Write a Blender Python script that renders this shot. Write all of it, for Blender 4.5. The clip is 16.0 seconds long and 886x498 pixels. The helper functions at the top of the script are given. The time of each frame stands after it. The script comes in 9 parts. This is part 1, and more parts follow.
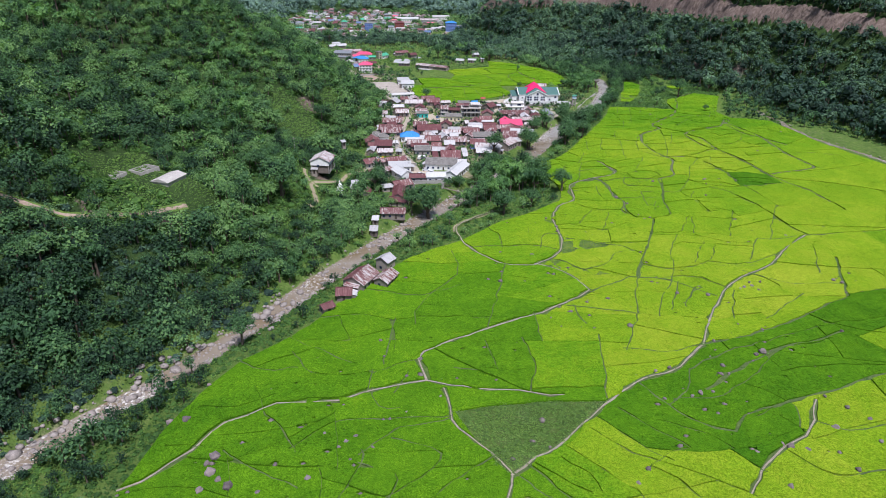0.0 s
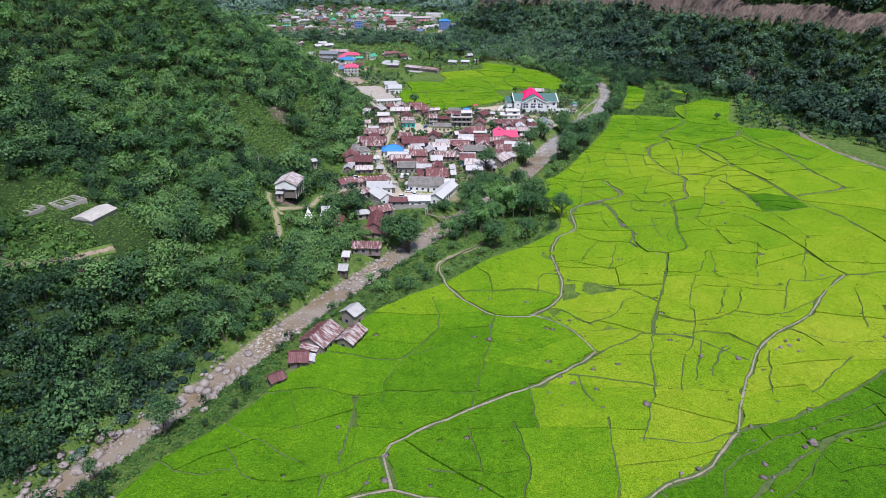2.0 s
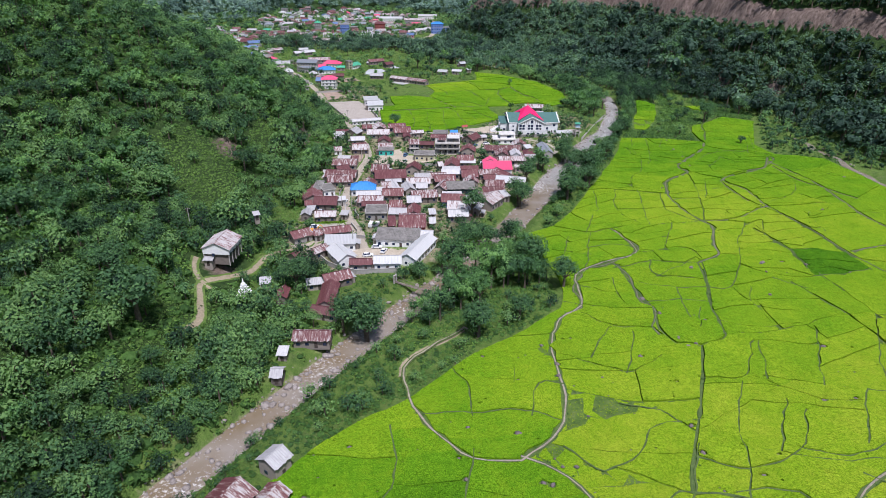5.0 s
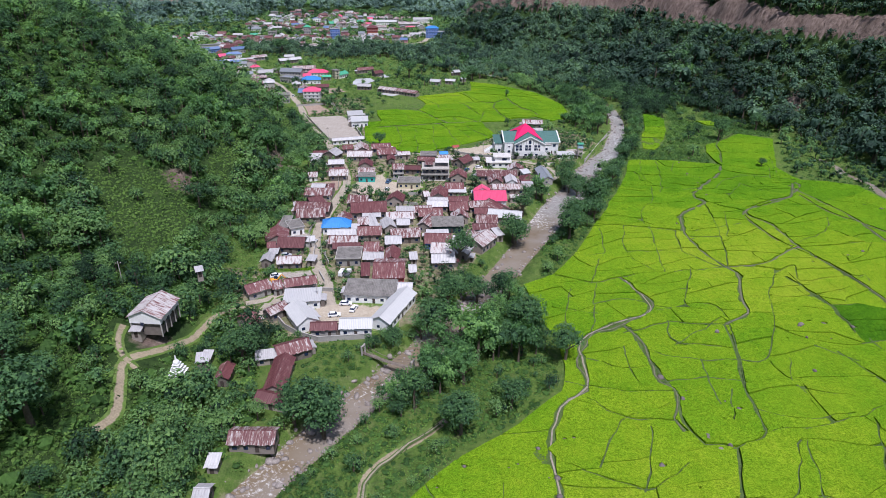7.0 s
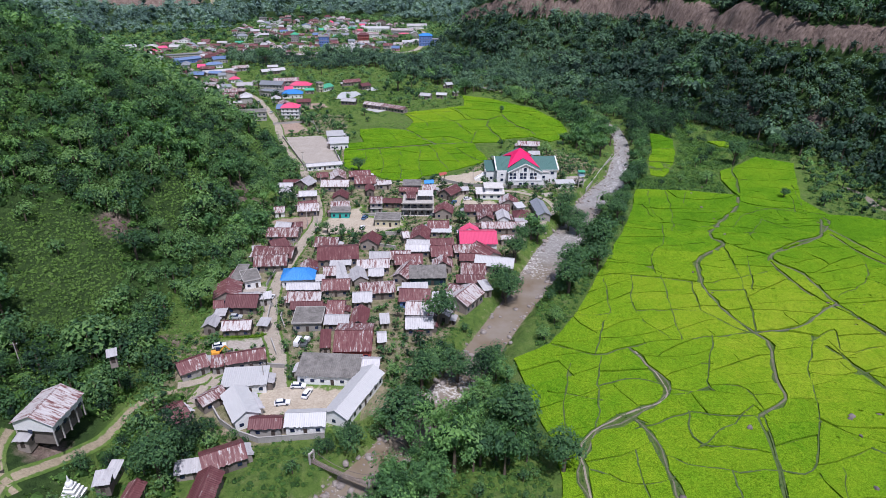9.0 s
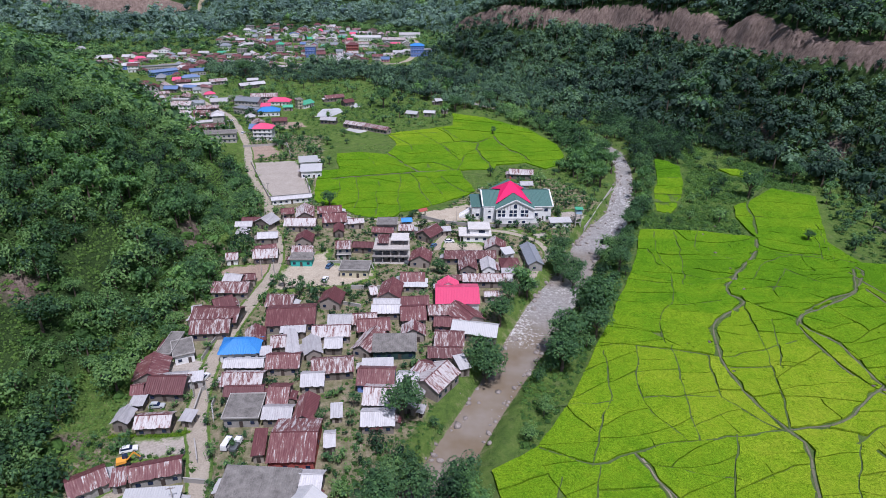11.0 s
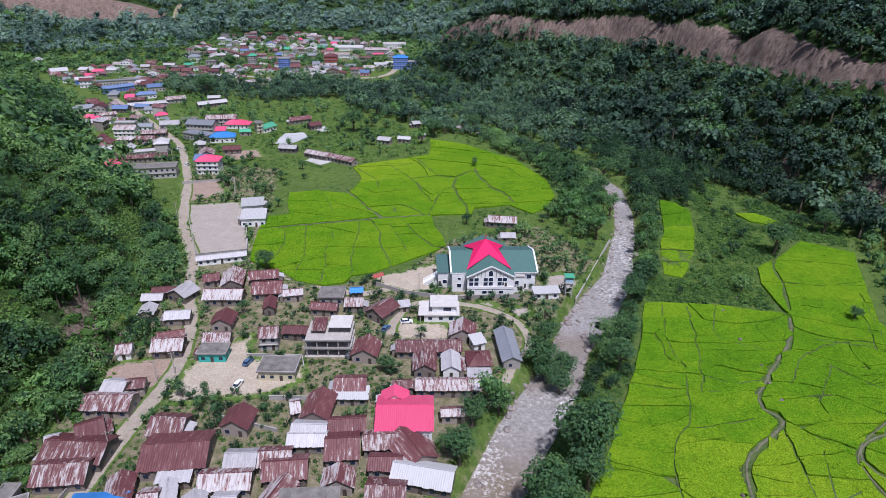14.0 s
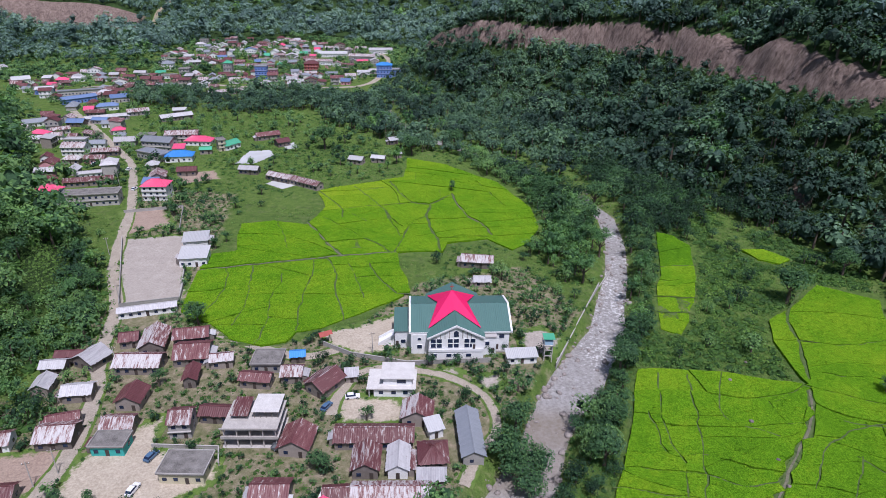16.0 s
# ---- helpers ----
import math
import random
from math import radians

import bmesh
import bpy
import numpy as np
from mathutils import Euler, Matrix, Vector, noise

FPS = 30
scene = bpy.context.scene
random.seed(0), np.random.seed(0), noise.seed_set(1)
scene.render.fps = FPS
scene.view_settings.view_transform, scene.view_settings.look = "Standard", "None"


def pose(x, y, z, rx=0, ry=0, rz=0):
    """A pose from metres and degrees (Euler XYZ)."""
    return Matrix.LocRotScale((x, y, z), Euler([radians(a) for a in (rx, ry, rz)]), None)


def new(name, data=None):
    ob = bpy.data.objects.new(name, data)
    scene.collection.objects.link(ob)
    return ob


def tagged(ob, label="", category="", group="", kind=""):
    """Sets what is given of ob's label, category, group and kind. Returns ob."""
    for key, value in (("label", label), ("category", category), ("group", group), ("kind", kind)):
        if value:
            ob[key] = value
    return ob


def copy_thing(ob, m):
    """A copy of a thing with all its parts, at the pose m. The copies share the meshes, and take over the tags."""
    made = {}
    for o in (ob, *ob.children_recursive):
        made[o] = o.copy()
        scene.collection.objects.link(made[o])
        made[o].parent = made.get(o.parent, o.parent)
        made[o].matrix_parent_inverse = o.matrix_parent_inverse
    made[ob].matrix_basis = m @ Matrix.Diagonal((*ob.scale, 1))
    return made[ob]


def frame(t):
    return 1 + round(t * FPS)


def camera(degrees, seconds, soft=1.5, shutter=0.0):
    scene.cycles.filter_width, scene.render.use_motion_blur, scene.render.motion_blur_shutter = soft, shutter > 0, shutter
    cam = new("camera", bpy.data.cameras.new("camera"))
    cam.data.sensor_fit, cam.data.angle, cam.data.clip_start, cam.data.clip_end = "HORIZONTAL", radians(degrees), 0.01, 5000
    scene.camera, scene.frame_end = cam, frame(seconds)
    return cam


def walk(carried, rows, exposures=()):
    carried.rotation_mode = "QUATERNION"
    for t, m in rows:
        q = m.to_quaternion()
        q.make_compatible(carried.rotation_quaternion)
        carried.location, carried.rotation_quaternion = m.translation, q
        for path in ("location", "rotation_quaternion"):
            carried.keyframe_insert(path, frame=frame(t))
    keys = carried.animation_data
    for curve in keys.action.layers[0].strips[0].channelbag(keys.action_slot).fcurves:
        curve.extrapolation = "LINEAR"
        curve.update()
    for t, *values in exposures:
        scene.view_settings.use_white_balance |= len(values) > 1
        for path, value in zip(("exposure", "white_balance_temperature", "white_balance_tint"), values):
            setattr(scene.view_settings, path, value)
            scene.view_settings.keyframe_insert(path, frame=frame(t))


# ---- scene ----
cam = camera(70.3, 16.0, 0.75)
METRES, EYE, TILT, LEAN, TURN = 337.4, 110.0, 0.0, 0.0, 0.0
ROWS = [
    (0.0, 0.0, 0.0, 0.0, 0.28, -25.47, -0.58),
    (0.5, 0.0045, 0.0309, 0.0003, 0.22, -25.57, -0.64),
    (1.0, 0.0089, 0.0616, -0.0004, 0.16, -25.66, -0.7),
    (1.5, 0.0131, 0.0925, -0.0021, 0.12, -25.74, -0.72),
    (2.0, 0.0178, 0.1237, -0.0025, 0.09, -25.82, -0.69),
    (2.5, 0.0226, 0.1549, -0.0025, 0.07, -25.88, -0.68),
    (3.0, 0.0278, 0.186, -0.0024, 0.06, -25.93, -0.64),
    (3.5, 0.0329, 0.217, -0.0017, 0.07, -25.98, -0.62),
    (4.0, 0.0377, 0.2483, -0.0011, 0.06, -26.01, -0.59),
    (6.5, 0.0619, 0.4055, 0.0034, 0.1, -26.12, -0.47),
    (7.0, 0.0673, 0.4363, 0.0039, 0.11, -26.12, -0.46),
    (7.5, 0.0725, 0.4662, 0.0047, 0.11, -26.1, -0.46),
    (8.0, 0.0784, 0.4971, 0.0056, 0.13, -26.09, -0.43),
    (8.5, 0.0843, 0.5283, 0.0067, 0.14, -26.05, -0.42),
    (9.0, 0.0903, 0.5596, 0.0078, 0.15, -25.96, -0.41),
    (11.5, 0.1248, 0.7127, 0.0136, 0.23, -25.57, -0.56),
    (12.0, 0.1321, 0.7427, 0.0146, 0.22, -25.52, -0.56),
    (12.5, 0.1393, 0.7725, 0.015, 0.2, -25.45, -0.6),
    (13.0, 0.1464, 0.8023, 0.0155, 0.19, -25.43, -0.62),
    (13.5, 0.1536, 0.8323, 0.016, 0.17, -25.42, -0.62),
    (14.0, 0.1605, 0.8623, 0.0164, 0.15, -25.4, -0.65),
    (14.5, 0.1697, 0.8915, 0.017, 0.13, -25.44, -0.61),
    (15.0, 0.1812, 0.92, 0.0173, 0.09, -25.37, -0.58),
    (15.5, 0.1917, 0.9486, 0.0174, 0.09, -25.32, -0.63),
    (16.0, 0.1991, 0.9779, 0.018, 0.08, -25.3, -0.71),
]
walk(cam, [(t, pose(0, 0, EYE, TILT, LEAN, TURN) @ pose(METRES * x, METRES * y, METRES * z, 90 + pitch, roll, yaw)) for t, x, y, z, yaw, pitch, roll in ROWS],
     [(0.0, 0.52, 6050, 16.0), (4.0, 0.48, 6050, 17.0), (8.0, 0.37, 6000, 19.0), (12.0, 0.27, 5900, 21.0), (16.0, 0.27, 5900, 22.0)])

# ---- world, sun ----
world = bpy.data.worlds.new("sky")
scene.world = world
world.use_nodes = True
wn = world.node_tree.nodes
bg = wn["Background"]
sky = wn.new("ShaderNodeTexSky")
sky.sky_type = "NISHITA"
sky.sun_disc = False
SUN_EL, SUN_AZ = 65.0, 160.0          # degrees above the horizon; degrees from +y towards +x
sky.sun_elevation, sky.sun_rotation = radians(SUN_EL), radians(SUN_AZ)
sky.air_density, sky.dust_density, sky.ozone_density = 1.0, 2.0, 1.0
world.node_tree.links.new(sky.outputs["Color"], bg.inputs["Color"])
bg.inputs["Strength"].default_value = 0.068
sun = new("sun", bpy.data.lights.new("sun", "SUN"))
sun.data.energy, sun.data.angle, sun.data.color = 3.6, radians(3.0), (1.0, 0.985, 0.965)
sd = Vector((math.sin(radians(SUN_AZ)) * math.cos(radians(SUN_EL)), math.cos(radians(SUN_AZ)) * math.cos(radians(SUN_EL)), math.sin(radians(SUN_EL))))
sun.matrix_world = Matrix.Translation((0, 300, 400)) @ sd.to_track_quat("Z", "Y").to_matrix().to_4x4()


# ---- materials ----
def node_mat(name):
    m = bpy.data.materials.new(name)
    m.use_nodes = True
    return m, m.node_tree.nodes, m.node_tree.links, m.node_tree.nodes["Principled BSDF"]


def noise_tex(n, l, scale, detail=4.0, rough=0.6, coord=None):
    t = n.new("ShaderNodeTexNoise")
    t.inputs["Scale"].default_value, t.inputs["Detail"].default_value, t.inputs["Roughness"].default_value = scale, detail, rough
    if coord is not None:
        l.new(coord, t.inputs["Vector"])
    return t.outputs["Fac"]


def ramp(n, l, fac, *stops):
    r = n.new("ShaderNodeValToRGB")
    e = r.color_ramp.elements
    while len(e) < len(stops):
        e.new(0.5)
    for k, (pos, col) in enumerate(stops):
        e[k].position, e[k].color = pos, (*col, 1)
    l.new(fac, r.inputs["Fac"])
    return r.outputs["Color"]


def mixc(n, l, fac, a, b, mode="MIX"):
    m = n.new("ShaderNodeMix")
    m.data_type, m.blend_type = "RGBA", mode
    for sock, v in ((m.inputs[0], fac), (m.inputs[6], a), (m.inputs[7], b)):
        if isinstance(v, (int, float)):
            sock.default_value = v
        elif isinstance(v, tuple):
            sock.default_value = (*v, 1)
        else:
            l.new(v, sock)
    return m.outputs[2]


def maths(n, l, op, a, b=0.0, clamp=False):
    m = n.new("ShaderNodeMath")
    m.operation, m.use_clamp = op, clamp
    for sock, v in zip(m.inputs, (a, b)):
        if isinstance(v, (int, float)):
            sock.default_value = v
        else:
            l.new(v, sock)
    return m.outputs[0]


def bump(n, l, b, height, strength, dist):
    k = n.new("ShaderNodeBump")
    k.inputs["Strength"].default_value, k.inputs["Distance"].default_value = strength, dist
    l.new(height, k.inputs["Height"])
    l.new(k.outputs["Normal"], b.inputs["Normal"])


def world_pos(n):
    return n.new("ShaderNodeNewGeometry").outputs["Position"]


def plain_mat(name, c1, c2, scale=0.8, rough=0.8, metal=0.0, fine=8.0, bstr=0.3, spec=0.3, rand=0.0):
    """Two-scale mottled surface."""
    m, n, l, b = node_mat(name)
    pos = world_pos(n)
    col = ramp(n, l, noise_tex(n, l, scale, 5, 0.65, pos), (0.3, c1), (0.7, c2))
    g = noise_tex(n, l, fine, 3, 0.6, pos)
    col = mixc(n, l, 0.35, col, ramp(n, l, g, (0.3, tuple(0.6 * v for v in c1)), (0.7, tuple(min(1, 1.25 * v) for v in c2))))
    if rand:
        o = n.new("ShaderNodeObjectInfo").outputs["Random"]
        col = mixc(n, l, rand, col, ramp(n, l, o, (0.0, tuple(0.5 * v for v in c1)), (1.0, tuple(min(1, 1.4 * v) for v in c2))))
    l.new(col, b.inputs["Base Color"])
    b.inputs["Roughness"].default_value, b.inputs["Metallic"].default_value, b.inputs["Specular IOR Level"].default_value = rough, metal, spec
    bump(n, l, b, g, bstr, 0.15)
    return m


def leaf_mat(name, dark, mid, light, vary=1.0):
    """Foliage: hue by tree and painted shade (attribute tint), by leaf clump (island) and by patch."""
    m, n, l, b = node_mat(name)
    a = n.new("ShaderNodeAttribute")
    a.attribute_name = "tint"
    isl = n.new("ShaderNodeNewGeometry").outputs["Random Per Island"]
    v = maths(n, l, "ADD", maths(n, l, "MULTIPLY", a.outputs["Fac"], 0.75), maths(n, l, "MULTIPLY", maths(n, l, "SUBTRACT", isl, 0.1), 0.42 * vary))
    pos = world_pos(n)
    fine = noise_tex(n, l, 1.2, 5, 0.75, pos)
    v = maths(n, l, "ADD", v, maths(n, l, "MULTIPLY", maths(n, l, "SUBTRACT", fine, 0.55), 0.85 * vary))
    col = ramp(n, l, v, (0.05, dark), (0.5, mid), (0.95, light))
    grey = maths(n, l, "MULTIPLY", maths(n, l, "SUBTRACT", noise_tex(n, l, 0.11, 2, 0.5, pos), 0.54), 5.0, True)
    col = mixc(n, l, maths(n, l, "MULTIPLY", grey, 0.25), col, mixc(n, l, 1.0, col, (1.15, 0.95, 1.9), "MULTIPLY"))
    bump(n, l, b, fine, 0.8 * vary, 0.7)
    b.inputs["Roughness"].default_value, b.inputs["Specular IOR Level"].default_value = 0.5, 0.2
    l.new(col, b.inputs["Base Color"])
    tr = n.new("ShaderNodeBsdfTranslucent")
    l.new(mixc(n, l, 1.0, col, (1.3, 1.5, 0.5), "MULTIPLY"), tr.inputs["Color"])
    mx = n.new("ShaderNodeMixShader")
    mx.inputs[0].default_value = 0.3
    l.new(b.outputs[0], mx.inputs[1])
    l.new(tr.outputs[0], mx.inputs[2])
    l.new(mx.outputs[0], n["Material Output"].inputs["Surface"])
    return m


M_LEAF = leaf_mat("leaves", (0.016, 0.04, 0.024), (0.074, 0.168, 0.07), (0.20, 0.345, 0.115))
# bluer, duller hill leaves: haze and cloud shade mixed into colour and contrast
M_HILL = leaf_mat("hill_forest_leaves", (0.022, 0.047, 0.035), (0.062, 0.125, 0.08), (0.155, 0.265, 0.145), 0.85)
# paler, bluish leaves: distance haze of the far hills put into the colour
M_HAZY_UPLAND = leaf_mat("hazy_upland_leaves", (0.045, 0.085, 0.078), (0.115, 0.195, 0.165), (0.22, 0.335, 0.26), 0.8)
M_BAMBOO = leaf_mat("bamboo_leaves", (0.035, 0.09, 0.04), (0.11, 0.24, 0.085), (0.22, 0.40, 0.125))
M_SCRUB = leaf_mat("scrub_leaves", (0.04, 0.095, 0.024), (0.095, 0.2, 0.044), (0.185, 0.315, 0.066))
M_WEEDS = leaf_mat("weed_leaves", (0.09, 0.155, 0.045), (0.16, 0.26, 0.075), (0.235, 0.345, 0.1))
M_GRASSY = leaf_mat("slope_grass", (0.08, 0.15, 0.035), (0.15, 0.265, 0.06), (0.23, 0.36, 0.09))
M_BARK = plain_mat("bark", (0.06, 0.045, 0.03), (0.16, 0.13, 0.1), 1.5, 0.95)


def grass_col(n, l, pos, big, mid, fine):
    """Short valley grass with drier, yellower patches."""
    grass = ramp(n, l, mid, (0.3, (0.055, 0.10, 0.028)), (0.5, (0.105, 0.18, 0.04)), (0.72, (0.18, 0.235, 0.07)))
    grass = mixc(n, l, 0.5, grass, ramp(n, l, big, (0.35, (0.65, 0.7, 0.65)), (0.6, (1.2, 1.15, 1.0))), "MULTIPLY")
    grass = mixc(n, l, 0.35, grass, ramp(n, l, fine, (0.3, (0.03, 0.065, 0.015)), (0.7, (0.15, 0.23, 0.05))))
    dry = maths(n, l, "MULTIPLY", maths(n, l, "SUBTRACT", noise_tex(n, l, 0.16, 5, 0.7, pos), 0.52), 5.0, True)
    return mixc(n, l, maths(n, l, "MULTIPLY", dry, 0.42), grass, ramp(n, l, fine, (0.3, (0.13, 0.14, 0.065)), (0.7, (0.25, 0.24, 0.14))))


def bare_mat(name, c1, c2, scale, fine_scale, patchy=0.9):
    """Trodden ground that breaks up into grass towards its edge (attribute bare)."""
    m, n, l, b = node_mat(name)
    pos = world_pos(n)
    big, mid, fine = noise_tex(n, l, 0.05, 5, 0.6, pos), noise_tex(n, l, 0.35, 5, 0.65, pos), noise_tex(n, l, 2.5, 4, 0.7, pos)
    grass = grass_col(n, l, pos, big, mid, fine)
    col = ramp(n, l, noise_tex(n, l, scale, 5, 0.65, pos), (0.3, c1), (0.7, c2))
    g = noise_tex(n, l, fine_scale, 4, 0.7, pos)
    col = mixc(n, l, 0.45, col, ramp(n, l, g, (0.3, tuple(0.55 * v for v in c1)), (0.7, tuple(min(1, 1.2 * v) for v in c2))))
    a = n.new("ShaderNodeAttribute")
    a.attribute_name = "bare"
    v = maths(n, l, "ADD", a.outputs["Fac"], maths(n, l, "MULTIPLY", maths(n, l, "SUBTRACT", noise_tex(n, l, 0.45, 6, 0.7, pos), 0.5), patchy))
    r = n.new("ShaderNodeMapRange")
    r.inputs[1].default_value, r.inputs[2].default_value = 0.4, 0.6
    l.new(v, r.inputs[0])
    l.new(mixc(n, l, r.outputs[0], grass, col), b.inputs["Base Color"])
    b.inputs["Roughness"].default_value, b.inputs["Specular IOR Level"].default_value = 0.95, 0.1
    bump(n, l, b, maths(n, l, "ADD", g, fine), 0.6, 0.3)
    return m


def ground_mat():
    """Grass, forest floor and bare earth by the masks soil and forest."""
    m, n, l, b = node_mat("valley_ground")
    pos = world_pos(n)
    big, mid, fine = noise_tex(n, l, 0.05, 5, 0.6, pos), noise_tex(n, l, 0.35, 5, 0.65, pos), noise_tex(n, l, 2.5, 4, 0.7, pos)
    grass = grass_col(n, l, pos, big, mid, fine)
    soil = ramp(n, l, mid, (0.3, (0.20, 0.15, 0.10)), (0.7, (0.42, 0.35, 0.26)))
    soil = mixc(n, l, 0.3, soil, ramp(n, l, fine, (0.3, (0.14, 0.1, 0.07)), (0.7, (0.45, 0.38, 0.29))))
    red = ramp(n, l, fine, (0.3, (0.13, 0.092, 0.078)), (0.7, (0.27, 0.205, 0.175)))
    red = mixc(n, l, 0.6, red, ramp(n, l, noise_tex(n, l, 0.12, 6, 0.75, pos), (0.3, (0.09, 0.066, 0.058)), (0.7, (0.31, 0.24, 0.205))))
    vm = n.new("ShaderNodeVectorMath")
    vm.operation = "MULTIPLY"
    vm.inputs[1].default_value = (1.0, 1.0, 0.22)
    l.new(pos, vm.inputs[0])
    gully = noise_tex(n, l, 0.5, 6, 0.7, vm.outputs[0])
    red = mixc(n, l, 0.8, red, ramp(n, l, gully, (0.36, (0.5, 0.47, 0.45)), (0.62, (1.35, 1.35, 1.35))), "MULTIPLY")
    wood = ramp(n, l, mid, (0.3, (0.02, 0.04, 0.014)), (0.7, (0.055, 0.1, 0.027)))
    def attr(name):
        a = n.new("ShaderNodeAttribute")
        a.attribute_name = name
        return a.outputs["Fac"]
    def edge(mask, soft=0.25):
        v = maths(n, l, "ADD", attr(mask), maths(n, l, "MULTIPLY", maths(n, l, "SUBTRACT", mid, 0.5), 0.9))
        r = n.new("ShaderNodeMapRange")
        r.inputs[1].default_value, r.inputs[2].default_value = 0.5 - soft, 0.5 + soft
        l.new(v, r.inputs[0])
        return r.outputs[0]
    col = mixc(n, l, edge("forest"), grass, wood)
    col = mixc(n, l, edge("soil"), col, soil)
    col = mixc(n, l, edge("cliff", 0.15), col, red)
    l.new(col, b.inputs["Base Color"])
    b.inputs["Roughness"].default_value, b.inputs["Specular IOR Level"].default_value = 0.95, 0.1
    bump(n, l, b, maths(n, l, "ADD", maths(n, l, "ADD", mid, fine), gully), 0.9, 0.7)
    return m


def rice_mat():
    """Ripening rice: hue by field (attribute tint), by patch and by tuft."""
    m, n, l, b = node_mat("rice")
    pos = world_pos(n)
    a = n.new("ShaderNodeAttribute")
    a.attribute_name = "tint"
    big, fine = noise_tex(n, l, 0.06, 4, 0.6, pos), noise_tex(n, l, 1.3, 5, 0.8, pos)
    mid = noise_tex(n, l, 0.5, 5, 0.7, pos)
    v = maths(n, l, "ADD", a.outputs["Fac"], maths(n, l, "MULTIPLY", maths(n, l, "SUBTRACT", big, 0.5), 0.55))
    v = maths(n, l, "ADD", v, maths(n, l, "MULTIPLY", maths(n, l, "SUBTRACT", mid, 0.5), 0.55))
    col = ramp(n, l, v, (0.0, (0.042, 0.135, 0.006)), (0.35, (0.098, 0.235, 0.008)), (0.65, (0.178, 0.305, 0.012)), (1.0, (0.285, 0.365, 0.026)))
    tuft = noise_tex(n, l, 3.6, 3, 0.75, pos)
    col = mixc(n, l, 0.55, col, ramp(n, l, fine, (0.34, (0.42, 0.47, 0.4)), (0.6, (1.3, 1.22, 1.3))), "MULTIPLY")
    col = mixc(n, l, 0.85, col, ramp(n, l, tuft, (0.36, (0.36, 0.42, 0.34)), (0.6, (1.4, 1.32, 1.35))), "MULTIPLY")
    l.new(col, b.inputs["Base Color"])
    b.inputs["Roughness"].default_value, b.inputs["Specular IOR Level"].default_value = 0.9, 0.03
    bump(n, l, b, maths(n, l, "ADD", fine, tuft), 0.8, 0.3)
    return m


def water_mat(name, c1, c2, foam):
    m, n, l, b = node_mat(name)
    pos = world_pos(n)
    a = n.new("ShaderNodeAttribute")
    a.attribute_name = "rapid"
    rip = noise_tex(n, l, 0.9, 6, 0.75, pos)
    col = ramp(n, l, noise_tex(n, l, 0.08, 3, 0.5, pos), (0.35, c1), (0.65, c2))
    g = n.new("ShaderNodeAttribute")
    g.attribute_name = "grey"
    col = mixc(n, l, maths(n, l, "MULTIPLY", g.outputs["Fac"], 0.85), col, ramp(n, l, rip, (0.35, (0.21, 0.2, 0.19)), (0.65, (0.40, 0.39, 0.38))))
    f = maths(n, l, "MULTIPLY", maths(n, l, "SUBTRACT", rip, maths(n, l, "SUBTRACT", 0.84, maths(n, l, "MULTIPLY", a.outputs["Fac"], 0.23))), 7.0, True)
    col = mixc(n, l, maths(n, l, "MULTIPLY", f, foam), col, (0.74, 0.73, 0.72))
    l.new(col, b.inputs["Base Color"])
    b.inputs["Roughness"].default_value, b.inputs["Specular IOR Level"].default_value = 0.22 if foam else 0.06, 0.5
    bump(n, l, b, rip, 0.45 if foam else 0.05, 0.3)
    return m


